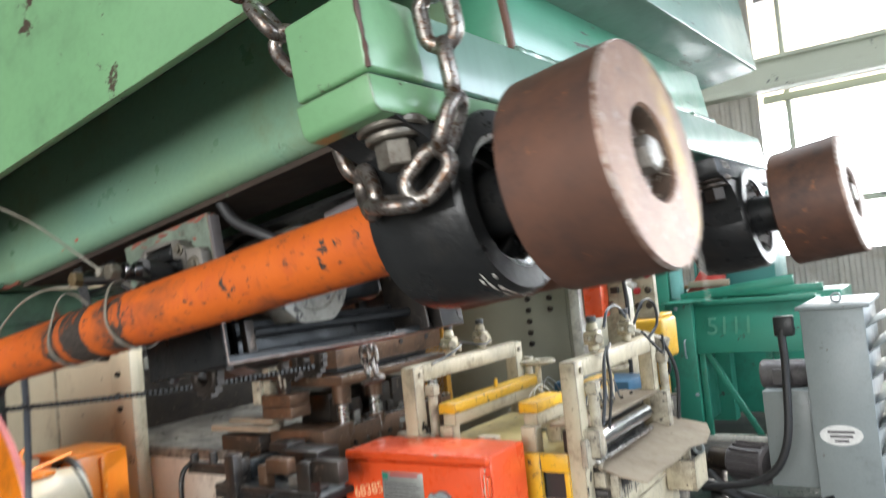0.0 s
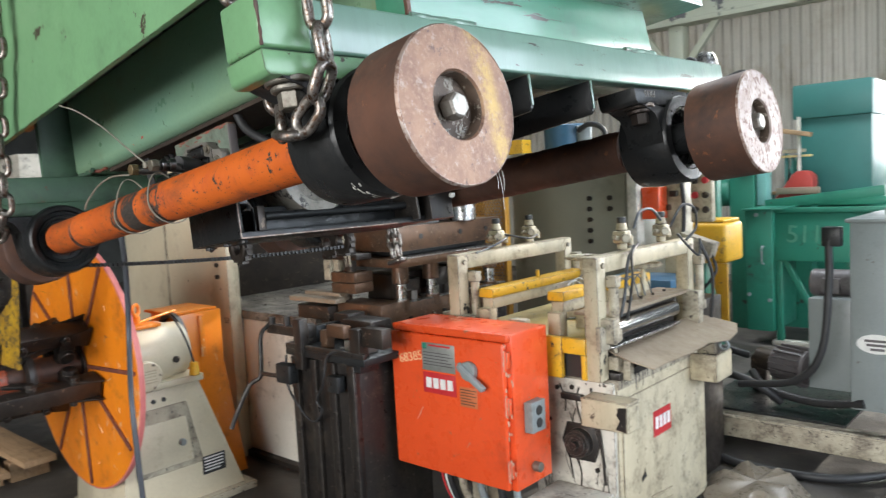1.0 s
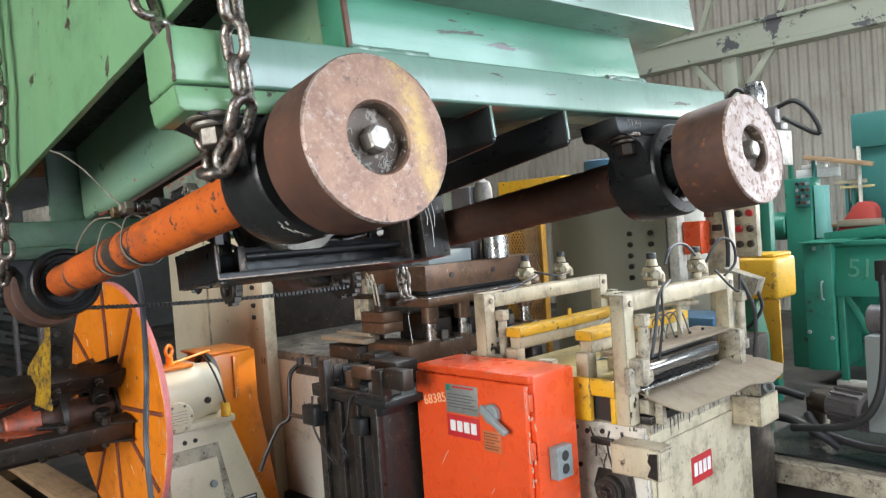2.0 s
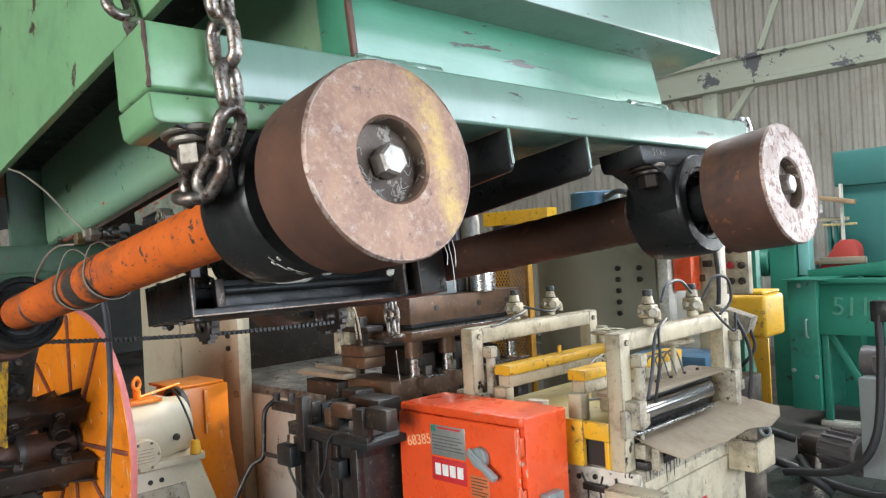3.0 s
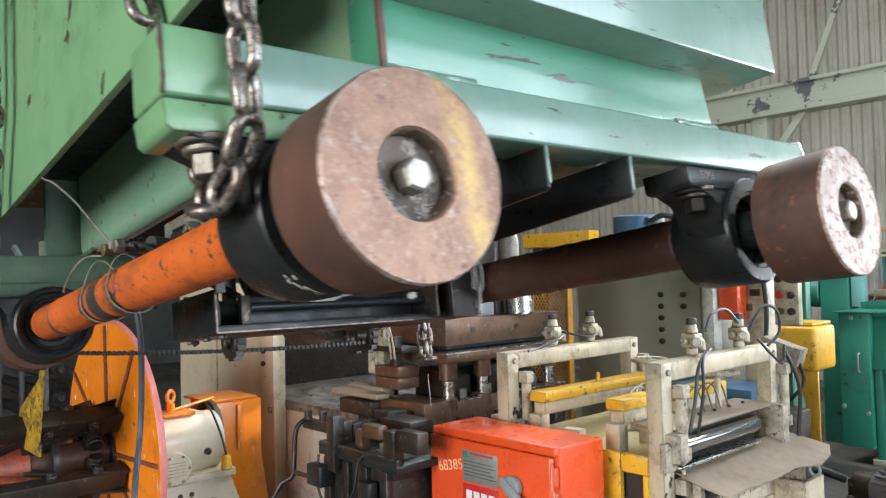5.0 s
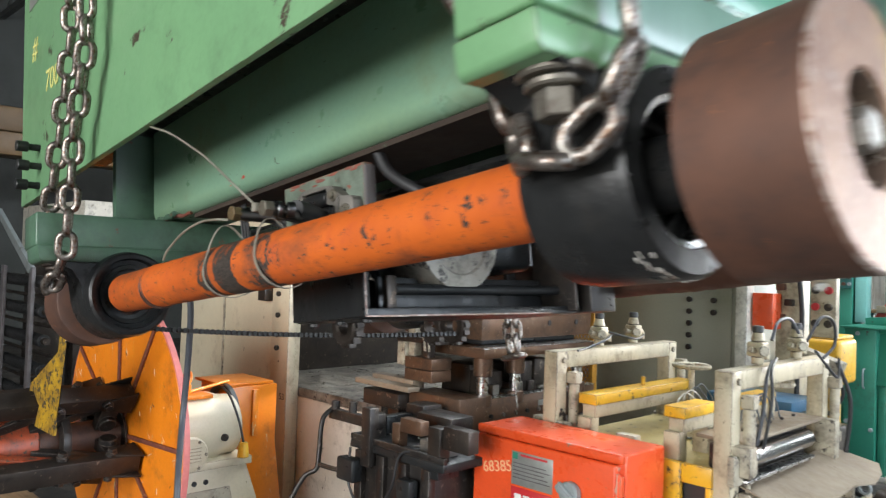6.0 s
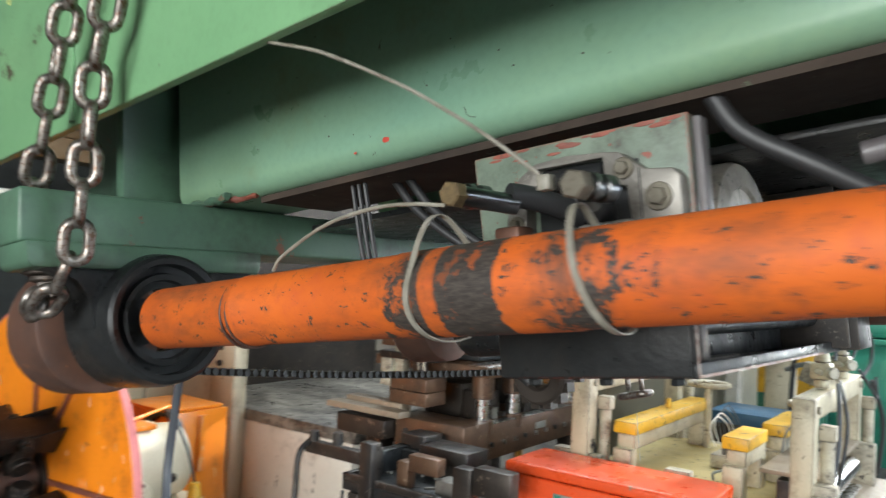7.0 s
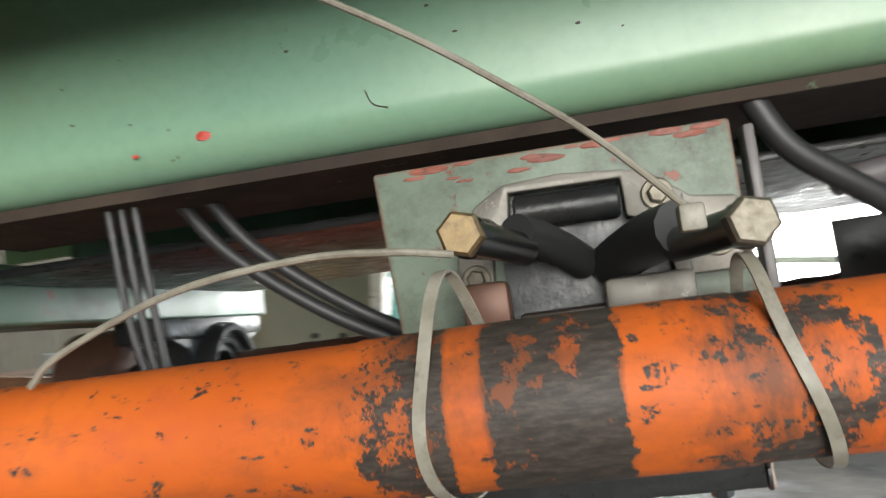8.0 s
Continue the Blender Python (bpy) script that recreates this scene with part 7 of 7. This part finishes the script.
part("bowl", bm_lathe([(0, 0.09), (0.02, 0.10), (0.22, 0.10), (0.30, 0.07), (0.32, 0.0)], (-2.36, 6.72, 2.50), (0, 0, 1), 24), BRIGHT, filt)
part("hose", bm_hose([(-2.18, 6.7, 2.55), (-2.0, 6.65, 2.58), (-1.85, 6.6, 2.45), (-1.80, 6.6, 2.28), (-2.08, 6.6, 2.45)], 0.02, 8), RUBBER, filt)
part("hose", bm_hose([(-2.62, 6.7, 2.38), (-2.6, 6.68, 2.65), (-2.48, 6.66, 2.76), (-2.36, 6.66, 2.62), (-2.35, 6.66, 2.36)], 0.02, 8), RUBBER, filt)
teal = thing("teal_machine", "tall teal green machine under the window", "machine", (-0.8, 9.0, 0.0))
part("tower", bm_box(-2.22, -1.5, 8.85, 9.6, 1.3, 2.35, 0.02), FAR_TEAL, teal)
part("hood", bm_box(-2.27, -1.48, 8.8, 9.7, 2.25, 2.62, 0.02), FAR_TEAL, teal)
part("base", bm_box(-2.4, -0.9, 8.95, 10.0, 0.0, 1.3, 0.02), FAR_GREEN, teal)
FADED_RED = surface("faded_red_paint", (0.42, 0.05, 0.04), (0.36, 0.045, 0.035))
red = thing("red_chute", "red sheet metal guard with a rounded top", "guard", (-2.15, 8.6, 0.0))
part("guard", bm_prism([(-2.40, 1.36), (-1.99, 1.36), (-1.985, 1.48)] + [(-2.10 + 0.115 * math.cos(radians(a)), 1.585 + 0.11 * math.sin(radians(a))) for a in range(0, 150, 20)], "y", 8.5, 8.7, 0.01), FADED_RED, red, "faded red guard")
part("foot", bm_box(-2.38, -2.0, 8.5, 8.7, 0.0, 1.358), FAR_GREEN, red)
part("plank", bm_box(-2.33, -1.9, 8.42, 8.49, 1.45, 1.52, 0.006), CARD, red, "dull plank leaning on the guard")
gc = thing("green_control_box", "green control cabinet with dark buttons", "control box", (-2.63, 8.3, 0.0))
part("cabinet", bm_box(-2.76, -2.49, 8.22, 8.5, 0.0, 1.98, 0.012), FAR_GREEN, gc)
part("panel", bm_box(-2.65, -2.485, 8.195, 8.22, 1.68, 1.965, 0.006), FAR_TEAL, gc)
for i in range(3):
    for k in range(4):
        part("button", bm_cyl((-2.61 + 0.05 * i, 8.195, 1.92 - 0.065 * k), (-2.61 + 0.05 * i, 8.17, 1.92 - 0.065 * k), 0.017, 12), (DARK_STEEL, RUST, GREY)[(i + 2 * k) % 3], gc)
part("side_panel", bm_box(-2.475, -2.37, 8.25, 8.4, 1.35, 1.89, 0.006), surface("pale_teal_panel", (0.22, 0.50, 0.45), (0.18, 0.44, 0.40)), gc, "pale teal side panel")
part("bracket", bm_prism([(-2.72, 1.98), (-2.68, 1.98), (-2.68, 2.30), (-2.80, 2.32), (-2.80, 2.28), (-2.72, 2.26)], "y", 8.25, 8.3, 0.004), FAR_GREEN, gc)
part("drum", bm_cyl((-3.1, 8.35, 1.49), (-2.77, 8.35, 1.49), 0.15, 28, 0.01), FAR_GREEN, gc)
rail = thing("rail_bar", "long weathered timber bar on the far machine", "bar", (-2.35, 8.6, 0), group="far bars")
part("bar", moved(bm_box(-0.34, 0.34, -0.04, 0.04, -0.025, 0.025, 0.006), Matrix.Translation((-2.35, 8.6, 2.14)) @ Matrix.Rotation(radians(12), 4, "Y")), WOOD, rail)
part("stand", bm_box(-2.62, -2.58, 8.62, 8.66, 0, 2.18, 0.004), FAR_TEAL, rail)
part("stand", bm_box(-2.17, -2.14, 8.62, 8.66, 0, 2.27, 0.004), WHITE_DIRTY, rail)
for a0, a1, z0, z1, mat in ((-2.80, -2.38, 1.985, 2.08, WHITE), (-2.74, -2.50, 2.082, 2.13, WHITE), (-2.42, -2.12, 1.89, 1.93, CREAM), (-2.36, -2.05, 1.84, 1.865, CREAM_YELLOW), (-2.56, -2.30, 1.44, 1.475, WOOD)):
    rail = thing("rail_bar", "long pale bar on the far machine", "bar", (a0, 8.7, 0), group="far bars")
    part("bar", bm_box(a0, a1, 8.66, 8.76, z0, z1, 0.006), mat, rail)
    part("stand", bm_box(a0 + 0.1, a0 + 0.13, 8.68, 8.74, 0, z0, 0.004), FAR_TEAL, rail)
mill = thing("green_drill_press", "green drill press with levers far behind", "machine", (-2.2, 9.0, 0))
part("table", bm_box(-2.36, -2.0, 8.95, 9.2, 1.55, 1.72, 0.01), FAR_GREEN, mill)
part("column", bm_cyl((-2.12, 9.1, 0), (-2.12, 9.1, 1.55), 0.08, 20), FAR_GREEN, mill)
part("lever", bm_hose([(-2.3, 8.95, 1.70), (-2.22, 8.9, 1.92), (-2.08, 8.88, 2.05), (-2.3, 8.88, 2.12)], 0.018, 8), FAR_GREEN, mill)
for k in range(5):
    part("knob", bm_cyl((-2.34 + 0.07 * k, 8.95, 1.66), (-2.34 + 0.07 * k, 8.9, 1.67), 0.022, 12), (DARK_STEEL, GREY, YELLOW)[k % 3], mill)

# ---- left background ----
rack = thing("roller_rack", "rack of dark steel rollers in a frame", "rack", (-7.0, 2.4, 0.0))
for k in range(5):
    z = 0.405 + 0.27 * k
    part("roller", bm_cyl((-9.6, 2.4, z), (-7.52, 2.4, z), 0.058, 20, 0.004), BLACK, rack)
    part("shaft_end", bm_cyl((-7.52, 2.4, z), (-7.44, 2.4, z), 0.032, 16, 0.003), DARK_STEEL, rack)
for k in range(4):
    part("tie_bar", bm_cyl((-9.6, 2.47, 0.53 + 0.27 * k), (-7.5, 2.47, 0.53 + 0.27 * k), 0.018, 10), DARK_STEEL, rack)
for a in (-9.5, -8.55, -7.66):
    part("upright", bm_box(a - 0.045, a + 0.045, 2.30, 2.335, 0.0, 1.62, 0.005), MOTOR_GREY, rack)
part("sloping_bar", bm_prism([(-8.85, 2.16), (-8.78, 2.20), (-7.62, 1.62), (-7.70, 1.56)], "y", 2.29, 2.33, 0.004), GREY, rack, "grey sloping flat bar")
whitem = thing("white_machine", "dirty white machine frame with bolt holes", "machine", (-8.5, 2.8, 0.0))
part("frame_top", bm_box(-9.4, -7.52, 2.7, 3.2, 1.72, 2.27, 0.015), WHITE_DIRTY, whitem)
# frame is not cut; black sheet paints the shade of the slot
part("slot", bm_box(-8.6, -7.75, 2.694, 2.70, 1.86, 2.02, 0.0), SIGN_BLACK, whitem, "black sheet painted as a shaded slot with bars")
for k in range(4):
    part("slot_bar", bm_box(-8.58, -7.78, 2.682, 2.693, 1.875 + 0.036 * k, 1.892 + 0.036 * k, 0.002), GREY, whitem)
for a, z in ((-7.9, 2.16), (-8.35, 2.17), (-7.6, 2.02), (-7.6, 1.82)):
    # shade of each hole is a black disc on the frame
    part("bolt_hole_shade", bm_cyl((a, 2.698, z), (a, 2.694, z), 0.025, 14), SIGN_BLACK, whitem)
for a in (-9.3, -7.9):
    part("frame_leg", bm_box(a - 0.1, a + 0.1, 2.75, 3.1, 0.0, 1.72, 0.01), DARK_STEEL, whitem)
for k in range(4):
    pallet = thing("timber_plank", "rough timber plank lying on the floor", "plank", (-5.0, 1.0, 0), group="timber planks")
    part("plank", bm_box(-6.4, -4.6, 0.7 + 0.28 * k, 0.9 + 0.28 * k, 0.10 + 0.03 * (k % 2), 0.14 + 0.03 * (k % 2), 0.004), WOOD, pallet)
    part("batten", bm_box(-6.2, -6.1, 0.68 + 0.28 * k, 0.92 + 0.28 * k, 0.0, 0.10 + 0.03 * (k % 2), 0.004), WOOD, pallet)
    part("batten", bm_box(-4.9, -4.8, 0.68 + 0.28 * k, 0.92 + 0.28 * k, 0.0, 0.10 + 0.03 * (k % 2), 0.004), WOOD, pallet)
part("stand_post", bm_box(RA - 0.05, RA + 0.05, RB - 0.80, RB - 0.72, 0.0, RZ, 0.005), DARK_STEEL, reel)
crumpled = single("crumpled_sheeting", dent(dent(bm_lathe([(0, 0.27), (0.04, 0.25), (0.08, 0.17), (0.11, 0.0)], (-0.98, 3.92, 0.0), (0, 0, 1), 28), 0.09, 7), 0.04, 17), surface("grey_plastic_film", (0.13, 0.11, 0.085), (0.20, 0.17, 0.13), None, 0.7, None, 0.5, 7, 0.3), "heap of crumpled dirty plastic sheeting on the floor", "plastic sheeting")
